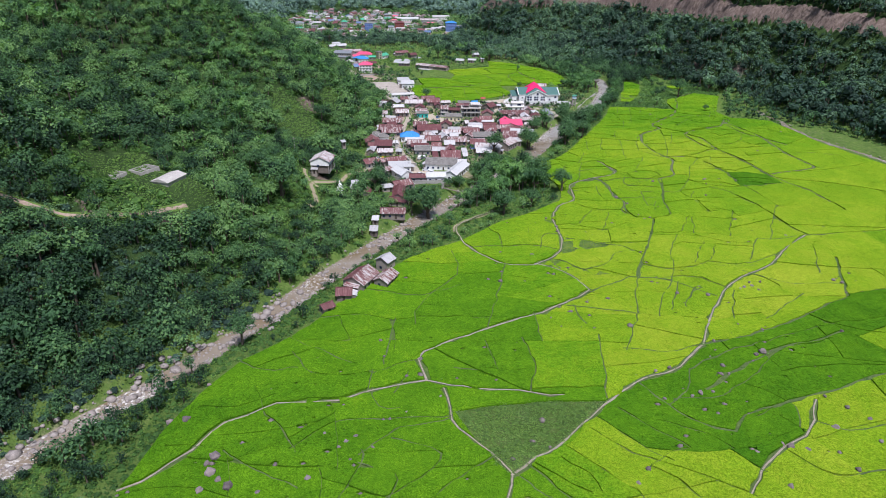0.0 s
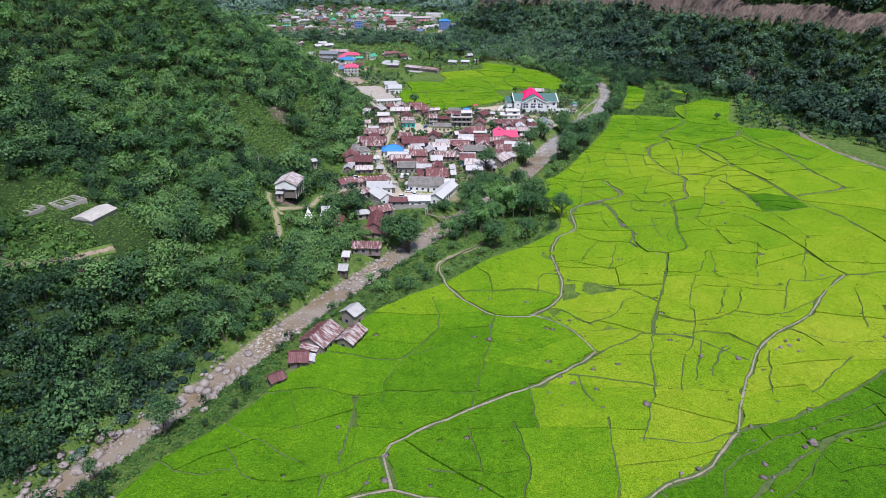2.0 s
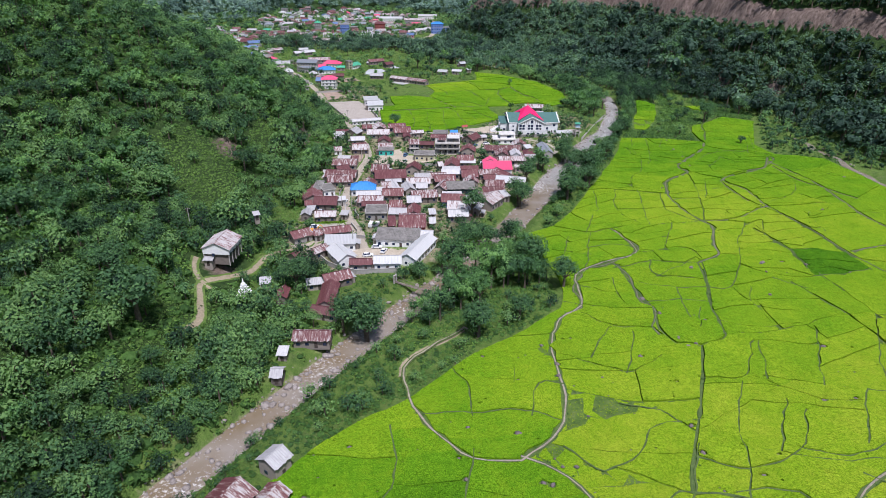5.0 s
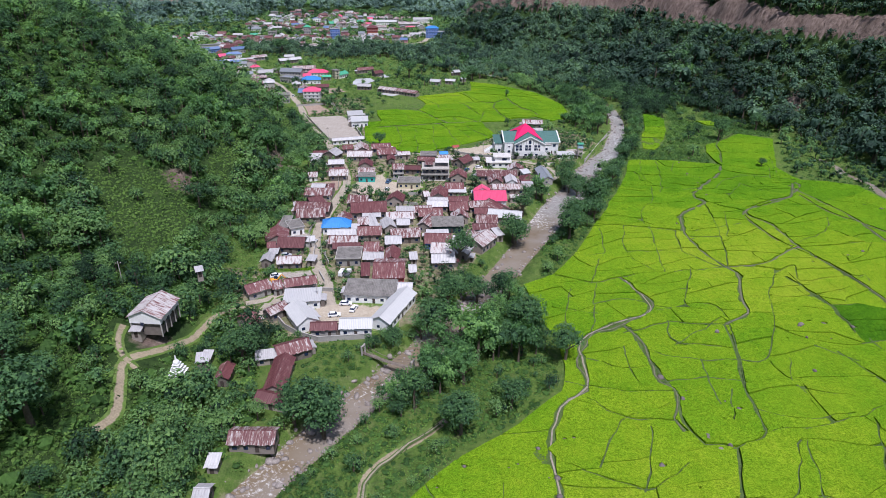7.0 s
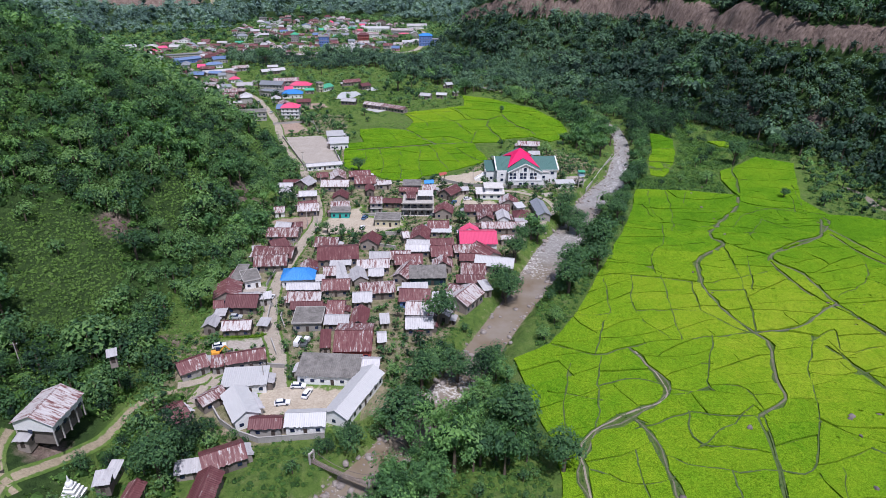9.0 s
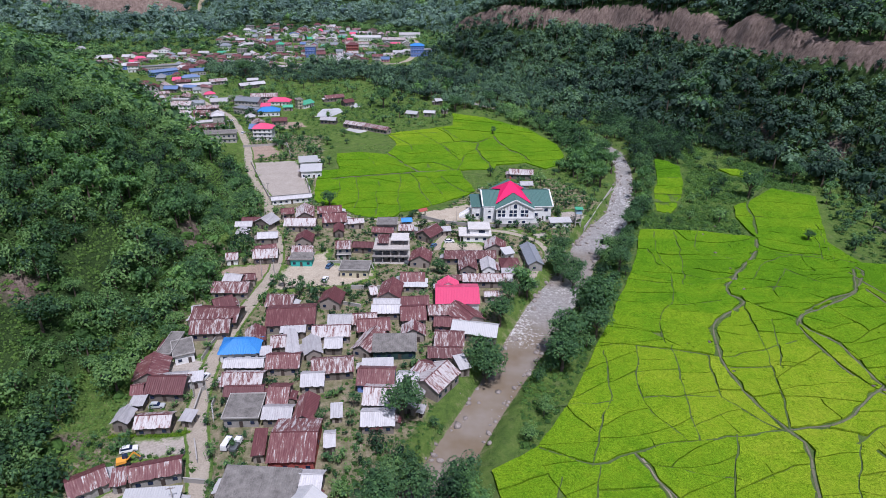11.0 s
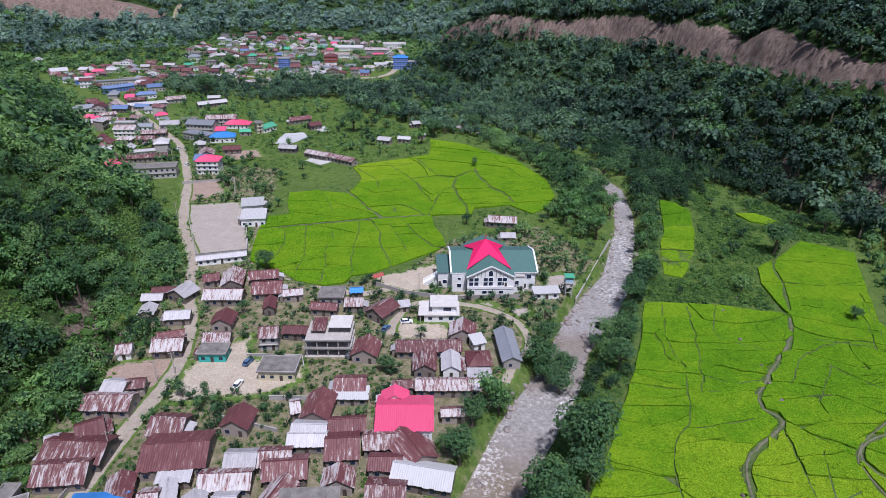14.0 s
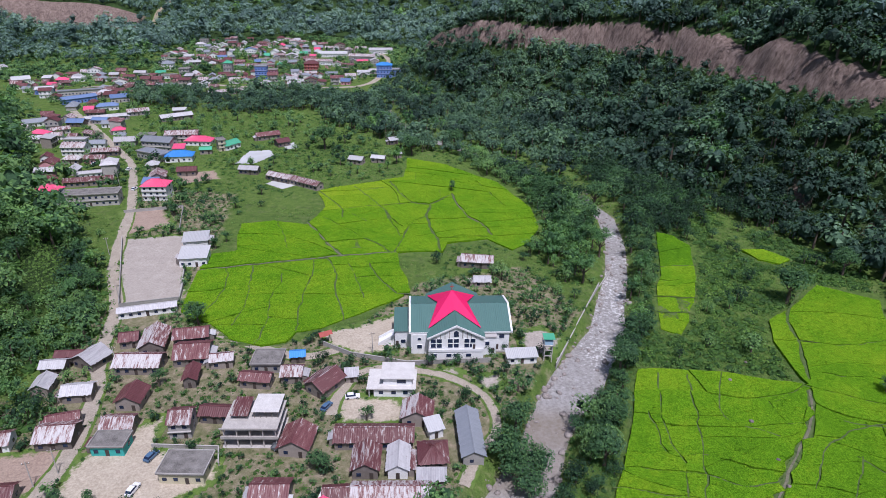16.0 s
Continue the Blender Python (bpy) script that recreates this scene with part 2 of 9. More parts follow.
def roof_mat(name, *stops, rough=0.55, metal=0.0, streak=0.35):
    """Corrugated sheets: hue by sheet (island), rust blotches over it."""
    m, n, l, b = node_mat(name)
    pos = world_pos(n)
    isl = n.new("ShaderNodeNewGeometry").outputs["Random Per Island"]
    o = n.new("ShaderNodeObjectInfo").outputs["Random"]
    vm = n.new("ShaderNodeVectorMath")
    vm.operation = "MULTIPLY"
    vm.inputs[1].default_value = (1.9, 0.3, 0.6)
    l.new(n.new("ShaderNodeTexCoord").outputs["Object"], vm.inputs[0])
    nz = n.new("ShaderNodeTexNoise")
    nz.noise_dimensions = "4D"
    nz.inputs["Scale"].default_value, nz.inputs["Detail"].default_value, nz.inputs["Roughness"].default_value = 0.8, 6.0, 0.72
    l.new(vm.outputs[0], nz.inputs["Vector"])
    l.new(maths(n, l, "MULTIPLY", o, 90.0), nz.inputs["W"])
    worn = maths(n, l, "ADD", maths(n, l, "MULTIPLY", maths(n, l, "SUBTRACT", nz.outputs["Fac"], 0.5), 2.1), maths(n, l, "MULTIPLY", maths(n, l, "SUBTRACT", isl, 0.5), 0.38))
    worn = maths(n, l, "ADD", maths(n, l, "ADD", worn, 0.47), maths(n, l, "MULTIPLY", maths(n, l, "SUBTRACT", o, 0.5), 0.3), True)
    col = ramp(n, l, worn, *stops)
    rust = noise_tex(n, l, 0.9, 6, 0.75, pos)
    f = maths(n, l, "MULTIPLY", maths(n, l, "SUBTRACT", rust, 0.56), 6.0, True)
    col = mixc(n, l, maths(n, l, "MULTIPLY", f, streak), col, (0.13, 0.055, 0.045))
    col = mixc(n, l, 0.5, col, ramp(n, l, o, (0.0, (0.62, 0.62, 0.62)), (1.0, (1.1, 1.1, 1.1))), "MULTIPLY")
    g = noise_tex(n, l, 6.0, 3, 0.6, pos)
    col = mixc(n, l, 0.3, col, ramp(n, l, g, (0.3, (0.6, 0.6, 0.6)), (0.7, (1.15, 1.15, 1.15))), "MULTIPLY")
    l.new(col, b.inputs["Base Color"])
    b.inputs["Roughness"].default_value, b.inputs["Metallic"].default_value, b.inputs["Specular IOR Level"].default_value = rough, metal, 0.4
    bump(n, l, b, g, 0.25, 0.08)
    return m


MAROON, RUST, ZINC, WHITE = (0.135, 0.046, 0.05), (0.21, 0.115, 0.105), (0.44, 0.41, 0.41), (0.54, 0.52, 0.52)
ROOF = {
    "r": roof_mat("maroon_sheets", (0.0, (0.105, 0.033, 0.036)), (0.45, MAROON), (0.62, (0.17, 0.07, 0.07)), (0.74, RUST), (0.84, ZINC)),
    "m": roof_mat("patched_sheets", (0.0, (0.115, 0.038, 0.04)), (0.36, MAROON), (0.47, RUST), (0.53, (0.33, 0.26, 0.25)), (0.62, ZINC), (1.0, WHITE), streak=0.5),
    "w": roof_mat("zinc_sheets", (0.0, (0.33, 0.32, 0.33)), (0.5, (0.45, 0.44, 0.45)), (1.0, (0.56, 0.55, 0.56)), streak=0.45),
    "W": roof_mat("new_white_sheets", (0.0, (0.44, 0.44, 0.45)), (1.0, (0.51, 0.51, 0.51)), streak=0.1),
    "b": roof_mat("blue_sheets", (0.0, (0.03, 0.2, 0.55)), (1.0, (0.06, 0.27, 0.64)), streak=0.12),
    "B": roof_mat("faded_blue_sheets", (0.0, (0.10, 0.17, 0.34)), (1.0, (0.17, 0.24, 0.40)), streak=0.3),
    "k": roof_mat("pink_sheets", (0.0, (0.72, 0.085, 0.19)), (1.0, (0.76, 0.11, 0.22)), streak=0.04, rough=0.38),
    "K": roof_mat("church_pink_sheets", (0.0, (0.72, 0.012, 0.11)), (1.0, (0.76, 0.016, 0.13)), streak=0.02),
    "n": roof_mat("green_sheets", (0.0, (0.06, 0.34, 0.2)), (1.0, (0.09, 0.42, 0.25)), streak=0.08),
    "g": roof_mat("church_green_sheets", (0.0, (0.075, 0.165, 0.15)), (1.0, (0.09, 0.185, 0.165)), streak=0.03),
    "e": roof_mat("grey_sheets", (0.0, (0.20, 0.22, 0.25)), (1.0, (0.27, 0.29, 0.32)), streak=0.05),
    "c": plain_mat("weathered_concrete_roof", (0.07, 0.065, 0.06), (0.26, 0.245, 0.23), 0.5, 0.9),
    "C": plain_mat("pale_concrete_roof", (0.45, 0.43, 0.41), (0.62, 0.6, 0.58), 0.4, 0.9),
}
WALL = {
    "p": plain_mat("grey_planks", (0.12, 0.10, 0.09), (0.30, 0.26, 0.23), 0.9, 0.9, rand=0.5),
    "w": plain_mat("white_paint", (0.70, 0.70, 0.70), (0.82, 0.82, 0.81), 0.6, 0.8),
    "y": plain_mat("cream_paint", (0.48, 0.44, 0.30), (0.60, 0.55, 0.40), 0.6, 0.8),
    "t": plain_mat("teal_paint", (0.04, 0.34, 0.30), (0.06, 0.44, 0.40), 0.6, 0.8),
    "g": plain_mat("dark_green_paint", (0.015, 0.04, 0.04), (0.03, 0.07, 0.07), 0.6, 0.8),
    "o": plain_mat("grey_plaster", (0.24, 0.23, 0.22), (0.42, 0.40, 0.38), 0.5, 0.9, rand=0.3),
    "k": plain_mat("pink_paint", (0.55, 0.25, 0.3), (0.68, 0.34, 0.38), 0.6, 0.8),
    "b": plain_mat("blue_paint", (0.12, 0.2, 0.5), (0.18, 0.28, 0.6), 0.6, 0.8),
    "r": plain_mat("brick_red_paint", (0.32, 0.07, 0.06), (0.42, 0.11, 0.09), 0.6, 0.8),
}
M_GROUND, M_RICE = ground_mat(), rice_mat()
M_RIVER = water_mat("river_water", (0.18, 0.135, 0.085), (0.25, 0.215, 0.18), 0.75)
# pond's pale grey base colour paints in the mirrored bright sky
M_POND = water_mat("pond_water", (0.48, 0.48, 0.46), (0.58, 0.58, 0.57), 0.0)
M_ROAD = bare_mat("dirt_road", (0.29, 0.25, 0.2), (0.45, 0.395, 0.325), 0.25, 2.5, 1.1)
M_YARD = bare_mat("bare_sand", (0.34, 0.285, 0.215), (0.52, 0.455, 0.365), 0.2, 1.5, 1.3)
M_REDYARD = bare_mat("reddish_earth", (0.26, 0.185, 0.145), (0.40, 0.31, 0.25), 0.2, 1.5, 1.2)
M_LOT = bare_mat("packed_grey_earth", (0.30, 0.265, 0.23), (0.44, 0.395, 0.35), 0.2, 1.5, 1.1)
M_PATH = plain_mat("trodden_path", (0.17, 0.15, 0.11), (0.34, 0.295, 0.23), 0.3, 0.95, fine=2.0)
M_DITCH = plain_mat("weedy_ditch_bank", (0.075, 0.085, 0.045), (0.2, 0.185, 0.13), 0.5, 0.95, fine=2.5)
M_TRACK = bare_mat("hill_track_earth", (0.22, 0.18, 0.12), (0.38, 0.32, 0.23), 0.3, 2.0, 1.0)
M_ROCK = plain_mat("boulder_stone", (0.075, 0.06, 0.062), (0.23, 0.19, 0.18), 0.7, 0.9, fine=4.0, bstr=0.6, rand=0.4)
M_SHINGLE = plain_mat("river_stone", (0.15, 0.125, 0.115), (0.37, 0.33, 0.305), 0.7, 0.9, fine=4.0, bstr=0.6)
M_BUND = plain_mat("bund_grass", (0.04, 0.072, 0.018), (0.105, 0.15, 0.045), 0.6, 0.95, fine=3.0, bstr=0.5)
M_GLASS = plain_mat("dark_window_glass", (0.012, 0.02, 0.05), (0.02, 0.035, 0.08), 0.5, 0.15, spec=0.5)
M_DOOR = plain_mat("dark_door", (0.04, 0.03, 0.03), (0.09, 0.07, 0.06), 0.8, 0.7)
M_TIMBER = plain_mat("weathered_timber", (0.10, 0.08, 0.065), (0.26, 0.22, 0.19), 0.8, 0.9)
M_CONC = plain_mat("raw_concrete", (0.30, 0.28, 0.26), (0.50, 0.47, 0.44), 0.6, 0.9)
M_RUBBER = plain_mat("tyre_rubber", (0.01, 0.01, 0.01), (0.02, 0.02, 0.02), 2.0, 0.8)
M_HEDGE = leaf_mat("hedge_leaves", (0.07, 0.15, 0.01), (0.14, 0.27, 0.015), (0.22, 0.36, 0.03))


# ---- helpers for meshes ----
def mesh_from(name, verts, faces, mats=(), face_mats=None, smooth=False):
    me = bpy.data.meshes.new(name)
    me.from_pydata(verts, [], faces)
    for m in mats:
        me.materials.append(m)
    if face_mats is not None:
        me.polygons.foreach_set("material_index", face_mats)
    if smooth:
        me.polygons.foreach_set("use_smooth", [True] * len(me.polygons))
    return me


def fast_mesh(name, V, F, material, floats=None, smooth=False):
    """A mesh from arrays: V (n, 3), F (m, 3 or 4) and float attributes by point."""
    me = bpy.data.meshes.new(name)
    V, F = np.asarray(V, np.float32), np.asarray(F, np.int32)
    k = F.shape[1]
    me.vertices.add(len(V))
    me.vertices.foreach_set("co", V.ravel())
    me.loops.add(F.size)
    me.loops.foreach_set("vertex_index", F.ravel())
    me.polygons.add(len(F))
    me.polygons.foreach_set("loop_start", np.arange(0, F.size, k, dtype=np.int32))
    if smooth is not False:
        me.polygons.foreach_set("use_smooth", np.broadcast_to(smooth, len(F)).astype(bool))
    for key, val in (floats or {}).items():
        a = me.attributes.new(key, "FLOAT", "POINT")
        a.data.foreach_set("value", np.asarray(val, np.float32))
    me.materials.append(material)
    me.update()
    return me


def part(name, bm, material, parent, label=""):
    """Links a bmesh (or a mesh) as one object under a thing or a part."""
    if isinstance(bm, bmesh.types.BMesh):
        me = bpy.data.meshes.new(name)
        bm.to_mesh(me)
        bm.free()
    else:
        me = bm
    if material is not None:
        me.materials.append(material)
    ob = new(name, me)
    ob.parent = parent
    return tagged(ob, label)


def box_bm(*boxes):
    """Boxes (x0, y0, z0, x1, y1, z1) in one bmesh."""
    bm = bmesh.new()
    for x0, y0, z0, x1, y1, z1 in boxes:
        v = [bm.verts.new(p) for p in ((x0, y0, z0), (x1, y0, z0), (x1, y1, z0), (x0, y1, z0), (x0, y0, z1), (x1, y0, z1), (x1, y1, z1), (x0, y1, z1))]
        for f in ((3, 2, 1, 0), (4, 5, 6, 7), (0, 1, 5, 4), (1, 2, 6, 5), (2, 3, 7, 6), (3, 0, 4, 7)):
            bm.faces.new([v[i] for i in f])
    return bm


def thing(name, m, label, category, group=""):
    ob = new(name)
    ob.matrix_world = m
    return tagged(ob, label, category, group)


rng = np.random.default_rng(7)


def vnoise(x, y, scale, seed=0):
    """Smooth value noise, vectorised."""
    x, y = np.asarray(x, float) / scale + 17.3 * seed, np.asarray(y, float) / scale - 9.1 * seed
    xi, yi = np.floor(x).astype(np.int64), np.floor(y).astype(np.int64)
    def h(a, b):
        k = (a * 374761393 + b * 668265263 + seed * 1274126177) & 0x7FFFFFFF
        k = ((k ^ (k >> 13)) * 1274126177) & 0x7FFFFFFF
        return ((k ^ (k >> 16)) & 0xFFFF) / 65535.0
    fx, fy = x - xi, y - yi
    fx, fy = fx * fx * (3 - 2 * fx), fy * fy * (3 - 2 * fy)
    return (h(xi, yi) * (1 - fx) + h(xi + 1, yi) * fx) * (1 - fy) + (h(xi, yi + 1) * (1 - fx) + h(xi + 1, yi + 1) * fx) * fy


def fbm(x, y, scale, seed=0):
    return sum(vnoise(x, y, scale / 2 ** k, seed + k) * 0.5 ** k for k in range(4)) / 1.875 - 0.5


def sstep(a, b, v):
    t = np.clip((v - a) / (b - a), 0, 1)
    return t * t * (3 - 2 * t)


def line_dist(x, y, pts):
    """Distance to a polyline, and how far along it (0 to 1, by points)."""
    x, y = np.asarray(x, float), np.asarray(y, float)
    best, where = np.full(x.shape, 1e9), np.zeros(x.shape)
    for k in range(len(pts) - 1):
        ax, ay = pts[k]
        bx, by = pts[k + 1]
        dx, dy = bx - ax, by - ay
        t = np.clip(((x - ax) * dx + (y - ay) * dy) / (dx * dx + dy * dy + 1e-9), 0, 1)
        d = np.hypot(x - ax - t * dx, y - ay - t * dy)
        m = d < best
        best, where = np.where(m, d, best), np.where(m, k + t, where)
    return best, where


def inside(x, y, poly):
    x, y = np.asarray(x, float), np.asarray(y, float)
    r = np.zeros(x.shape, bool)
    for k in range(len(poly)):
        (ax, ay), (bx, by) = poly[k - 1], poly[k]
        if ay != by:
            r ^= ((ay > y) != (by > y)) & (x < (bx - ax) * (y - ay) / (by - ay) + ax)
    return r


def smooth_line(pts, step=2.0):
    """A rounded polyline through the points (Catmull-Rom), every few metres."""
    p = [np.array(q, float) for q in pts]
    p = [2 * p[0] - p[1], *p, 2 * p[-1] - p[-2]]
    out = []
    for k in range(1, len(p) - 2):
        n = max(1, int(np.linalg.norm(p[k + 1] - p[k]) / step))
        for i in range(n):
            t = i / n
            out.append(0.5 * (2 * p[k] + (p[k + 1] - p[k - 1]) * t + (2 * p[k - 1] - 5 * p[k] + 4 * p[k + 1] - p[k + 2]) * t * t + (3 * p[k] - p[k - 1] - 3 * p[k + 1] + p[k + 2]) * t ** 3))
    out.append(p[-2])
    return np.array(out)


# ---- plan of the valley ----
RIVER = [(-150, 40), (-122, 85), (-105, 110), (-94, 128), (-82, 143), (-69, 164), (-58, 183), (-47, 206), (-33, 230), (-17, 257), (2, 286), (14, 302), (28, 325), (41, 348), (53, 373),
         (60, 387), (67, 402), (78, 425), (90, 447), (96.5, 463), (102, 475), (109, 486), (115.5, 498), (125, 514), (131, 534), (139, 557), (146, 587), (149, 618), (142, 645), (130, 666), (118, 692), (99, 714), (70, 745), (40, 790), (20, 850)]
RIVER_HALF = [3.5, 3.5, 3.5, 3.2, 3.2, 3.2, 3.6, 4, 4, 4, 4.5, 4.6, 4.5, 4.5, 4.6,
              5, 6.0, 6.8, 6.2, 5.2, 5.8, 7.2, 6.2, 5.2, 4.2, 3.6, 3.4, 3.4, 3.6, 4.5, 4, 3, 3, 3, 3]
STREAM = [(241, 500), (244, 487), (242, 474), (246, 458), (243, 441), (245, 428), (244, 416), (248, 404), (250, 394), (257, 381), (260, 370), (266, 348), (274, 310), (290, 255)]
WEST_Y = [0, 80, 110, 152, 183, 225, 260, 305, 342, 391, 442, 492, 540, 585, 632, 709, 800, 976, 1150, 1400]
WEST_X = [-205, -150, -128, -99, -78, -52, -47, -42, -47, -52, -50, -54, -58, -88, -112, -182, -250, -378, -450, -520]
WEST_S = [0.8, 0.8, 0.8, 0.78, 0.75, 0.62, 0.52, 0.5, 0.62, 0.95, 1.05, 0.9, 0.68, 0.55, 0.44, 0.32, 0.26, 0.2, 0.2, 0.2]
EAST_Y = [0, 100, 300, 420, 500, 560, 600, 640, 685, 730, 790, 850, 930, 1000, 1100, 1300]
EAST_X = [350, 340, 300, 275, 258, 243, 222, 196, 170, 148, 118, 85, 38, 18, 30, 60]
CLIFF_X = [470, 450, 405, 375, 332, 302, 280, 262, 252, 243, 220, 172, 78, 32, 60, 120]
CLIFF_Z = [54, 54, 54, 54, 54, 54, 53, 52, 51, 50, 50, 47, 41, 24, 15, 15]
CLIFF_H = [12, 12, 12, 12, 12, 12, 13, 15, 18, 20, 21, 19, 14, 7, 0, 0]


def ground_z(x, y):
    """Height of the ground, its cliff mask and how far it lies up a hillside."""
    x, y = np.asarray(x, float), np.asarray(y, float)
    rough = fbm(x, y, 60, 3)
    d = np.interp(y, WEST_Y, WEST_X) - x + 10 * fbm(x, y, 45, 5)
    up = np.maximum(d, 0)
    zw = np.interp(y, WEST_Y, WEST_S) * np.where(up < 12, up * up / 24, up - 6)
    zw = 150 * (1 - np.exp(-zw / 150))
    zw = zw + np.clip(up / 30, 0, 1) * 14 * rough
    terrace = np.exp(-(((x + 113) / 22) ** 2 + ((y - 229) / 12) ** 2) ** 2)
    zw = zw * (1 - terrace) + 29.5 * terrace
    xe = np.interp(y, EAST_Y, EAST_X)
    xc = np.interp(y, EAST_Y, CLIFF_X) + 55 * fbm(x, y, 90, 9) + 9 * fbm(x, y, 24, 21) + 5 * fbm(x, y, 9, 22)
    zc, hc = np.interp(y, EAST_Y, CLIFF_Z), np.interp(y, EAST_Y, CLIFF_H) * (1.05 + 1.6 * fbm(x * 0.5, y, 60, 14))
    e = x - xe + 6 * fbm(x, y, 40, 12)
    u = np.clip(e / np.maximum(xc - xe, 8), 0, 1)
    past = np.maximum(x - xc, 0)
    width = hc * 0.55 + 1
    ze = zc * (0.35 * u + 0.65 * u * u) + hc * sstep(0, 1, past / width) + 0.42 * np.maximum(past - width, 0)
    ze = ze + np.clip(e / 25, 0, 1) * 7 * rough
    cliff = ((past > 0.5) & (past < width + 2) & (hc > 3)).astype(float)
    zn = 0.05 * np.maximum(y - 1040, 0) + 0.4 * np.maximum(y - 1400, 0) * (1 + rough)
    zn = 260 * (1 - np.exp(-zn / 260))
    yb = y + 30 * fbm(x, y, 70, 44)
    slip = np.exp(-((x + 520) / 150) ** 4)
    zn = zn + 30 * slip * sstep(1275, 1310, yb)
    cliff = np.maximum(cliff, ((slip > 0.35) & (yb > 1270) & (yb < 1316)).astype(float))
    z = zw + np.where(e > 0, ze, 0) + zn
    dr, w = line_dist(x, y, RIVER)
    hw = np.interp(w, range(len(RIVER_HALF)), RIVER_HALF)
    z = z - 4.2 * (1 - sstep(hw - 1.5, hw + 5.5, dr)) + 0.35 * fbm(x, y, 25, 30)
    z = z - 1.8 * (1 - sstep(1.6, 4.5, line_dist(x, y, STREAM)[0]))
    return z, cliff, np.maximum(up, np.maximum(e, np.maximum(y - 1120, 0) * 0.3))


def gz(x, y):
    return float(ground_z(np.array([x]), np.array([y]))[0][0])


# ---- field outlines and tracks ----
MAIN_FIELD = [(-71.6, 93.2), (-71.9, 102.6), (-70.0, 108.1), (-68.9, 121.2), (-64.9, 138.0), (-59.6, 151.1), (-46.8, 164.1), (-40.9, 174.8), (-28.9, 197.1), (-14.3, 219.4), (-1.6, 232.3), (8.8, 238.6), (16.5, 247.1), (27.8, 260.6), (42.6, 272.3), (49.0, 277.5), (55.5, 284.9), (59.0, 297.3), (58.3, 306.5), (56.2, 319.5), (54.3, 331.2), (52.1, 343.5), (64.5, 351.6), (76.0, 371.8), (90.8, 401.1), (112.5, 445.0), (128.6, 489.9), (152.2, 487.7), (177.1, 482.1), (177.8, 505.5), (181.9, 518.2), (193.2, 526.8), (213.0, 544.7), (230.2, 533.4), (206.6, 478.4), (209.2, 458.1), (223.9, 456.0), (234.0, 450.0), (238.5, 420.0), (241.0, 392.0), (248.0, 368.0), (254.0, 347.6), (256.0, 320.0), (221.4, 260.5), (231.2, 182.3), (158.8, 96.3)]
INNER_FIELD = [(-23.5, 520.1), (-28.5, 551.3), (-28.7, 566.8), (-18.6, 570.0), (-25.5, 597.8), (-10.7, 602.5), (3.9, 598.6), (7.3, 609.0), (10.0, 621.6), (2.1, 644.7), (19.8, 655.7), (45.8, 668.7), (46.1, 704.9), (69.2, 692.6), (97.8, 660.3), (112.1, 622.3), (112.4, 599.5), (106.8, 581.3), (98.3, 573.6), (88.4, 585.9), (69.6, 580.9), (67.8, 571.6), (48.8, 570.0), (50.9, 556.4), (54.8, 547.1), (56.6, 537.4), (45.8, 525.8), (36.2, 517.3), (27.1, 510.4), (18.8, 507.2), (17.1, 501.3), (9.8, 499.8), (-0.6, 503.1), (-11.2, 512.3)]
STRIP_FIELD = [(165.9, 594.1), (172.8, 590.9), (176.1, 581.2), (171.2, 560.4), (162.2, 535.1), (153.9, 517.6), (148.2, 509.7), (142.1, 512.7), (147.8, 534.7), (157.5, 560.1)]
FOOT_FIELD = [(197.8, 576.2), (207.6, 577.0), (214.1, 567.1), (208.2, 562.5), (200.5, 566.8)]
WEED_PATCH = [(3.5, 130.5), (8.0, 121.0), (15.6, 109.0), (30.0, 119.0), (45.0, 135.5), (30.0, 135.2), (12.0, 132.8)]
MAIN_ROAD = [(-14.9, 330.2), (-18.7, 344.8), (-24.7, 359.6), (-28.8, 376.4), (-30.0, 395.7), (-28.4, 418.2), (-25.8, 448.2), (-31.6, 475.7), (-39.1, 493.4), (-48.1, 523.3), (-62.5, 551.5), (-74.1, 583.9), (-84.9, 617.4), (-98.5, 649.8), (-117.0, 688.9), (-145.4, 726.1), (-181.3, 772.2), (-220.4, 819.2)]
SCHOOL_ROAD = [(-43.7, 330.8), (-37.8, 333.2), (-33.9, 337.3), (-32.0, 339.7), (-37.3, 321.6), (-36.6, 326.8), (-36.2, 330.9)]
HILL_TRACK = [(-60.4, 263.6), (-58.5, 269.9), (-61.7, 280.3), (-63.8, 288.0), (-59.1, 295.5), (-53.5, 306.2), (-50.7, 323.2), (-43.0, 328.6)]
HILL_TRACK_2 = [(-60.6, 286.7), (-65.1, 289.9), (-68.2, 294.7), (-69.9, 301.8)]
RIVER_TRACK = [(5.3, 248.2), (5.4, 253.5), (9.4, 259.6), (17.2, 266.3), (24.2, 273.5)]
CHURCH_TRACK = [(59.9, 488.5), (71.1, 484.5), (80.8, 475.4), (83.0, 462.4), (78.0, 453.8), (73.4, 442.4)]
LANE = [(37.4, 467.3), (38.4, 475.9), (43.7, 486.8), (53.7, 489.9), (59.9, 488.5)]
CURVE_LANE = [(-10.3, 509.3), (1.0, 503.5), (13.5, 497.6), (24.9, 494.7), (35.0, 498.6)]
TOWN_STREET = [(-262.0, 912.0), (-217.8, 925.0), (-183.5, 940.3), (-124.1, 925.0), (-54.5, 922.5), (-13.0, 931.0)]
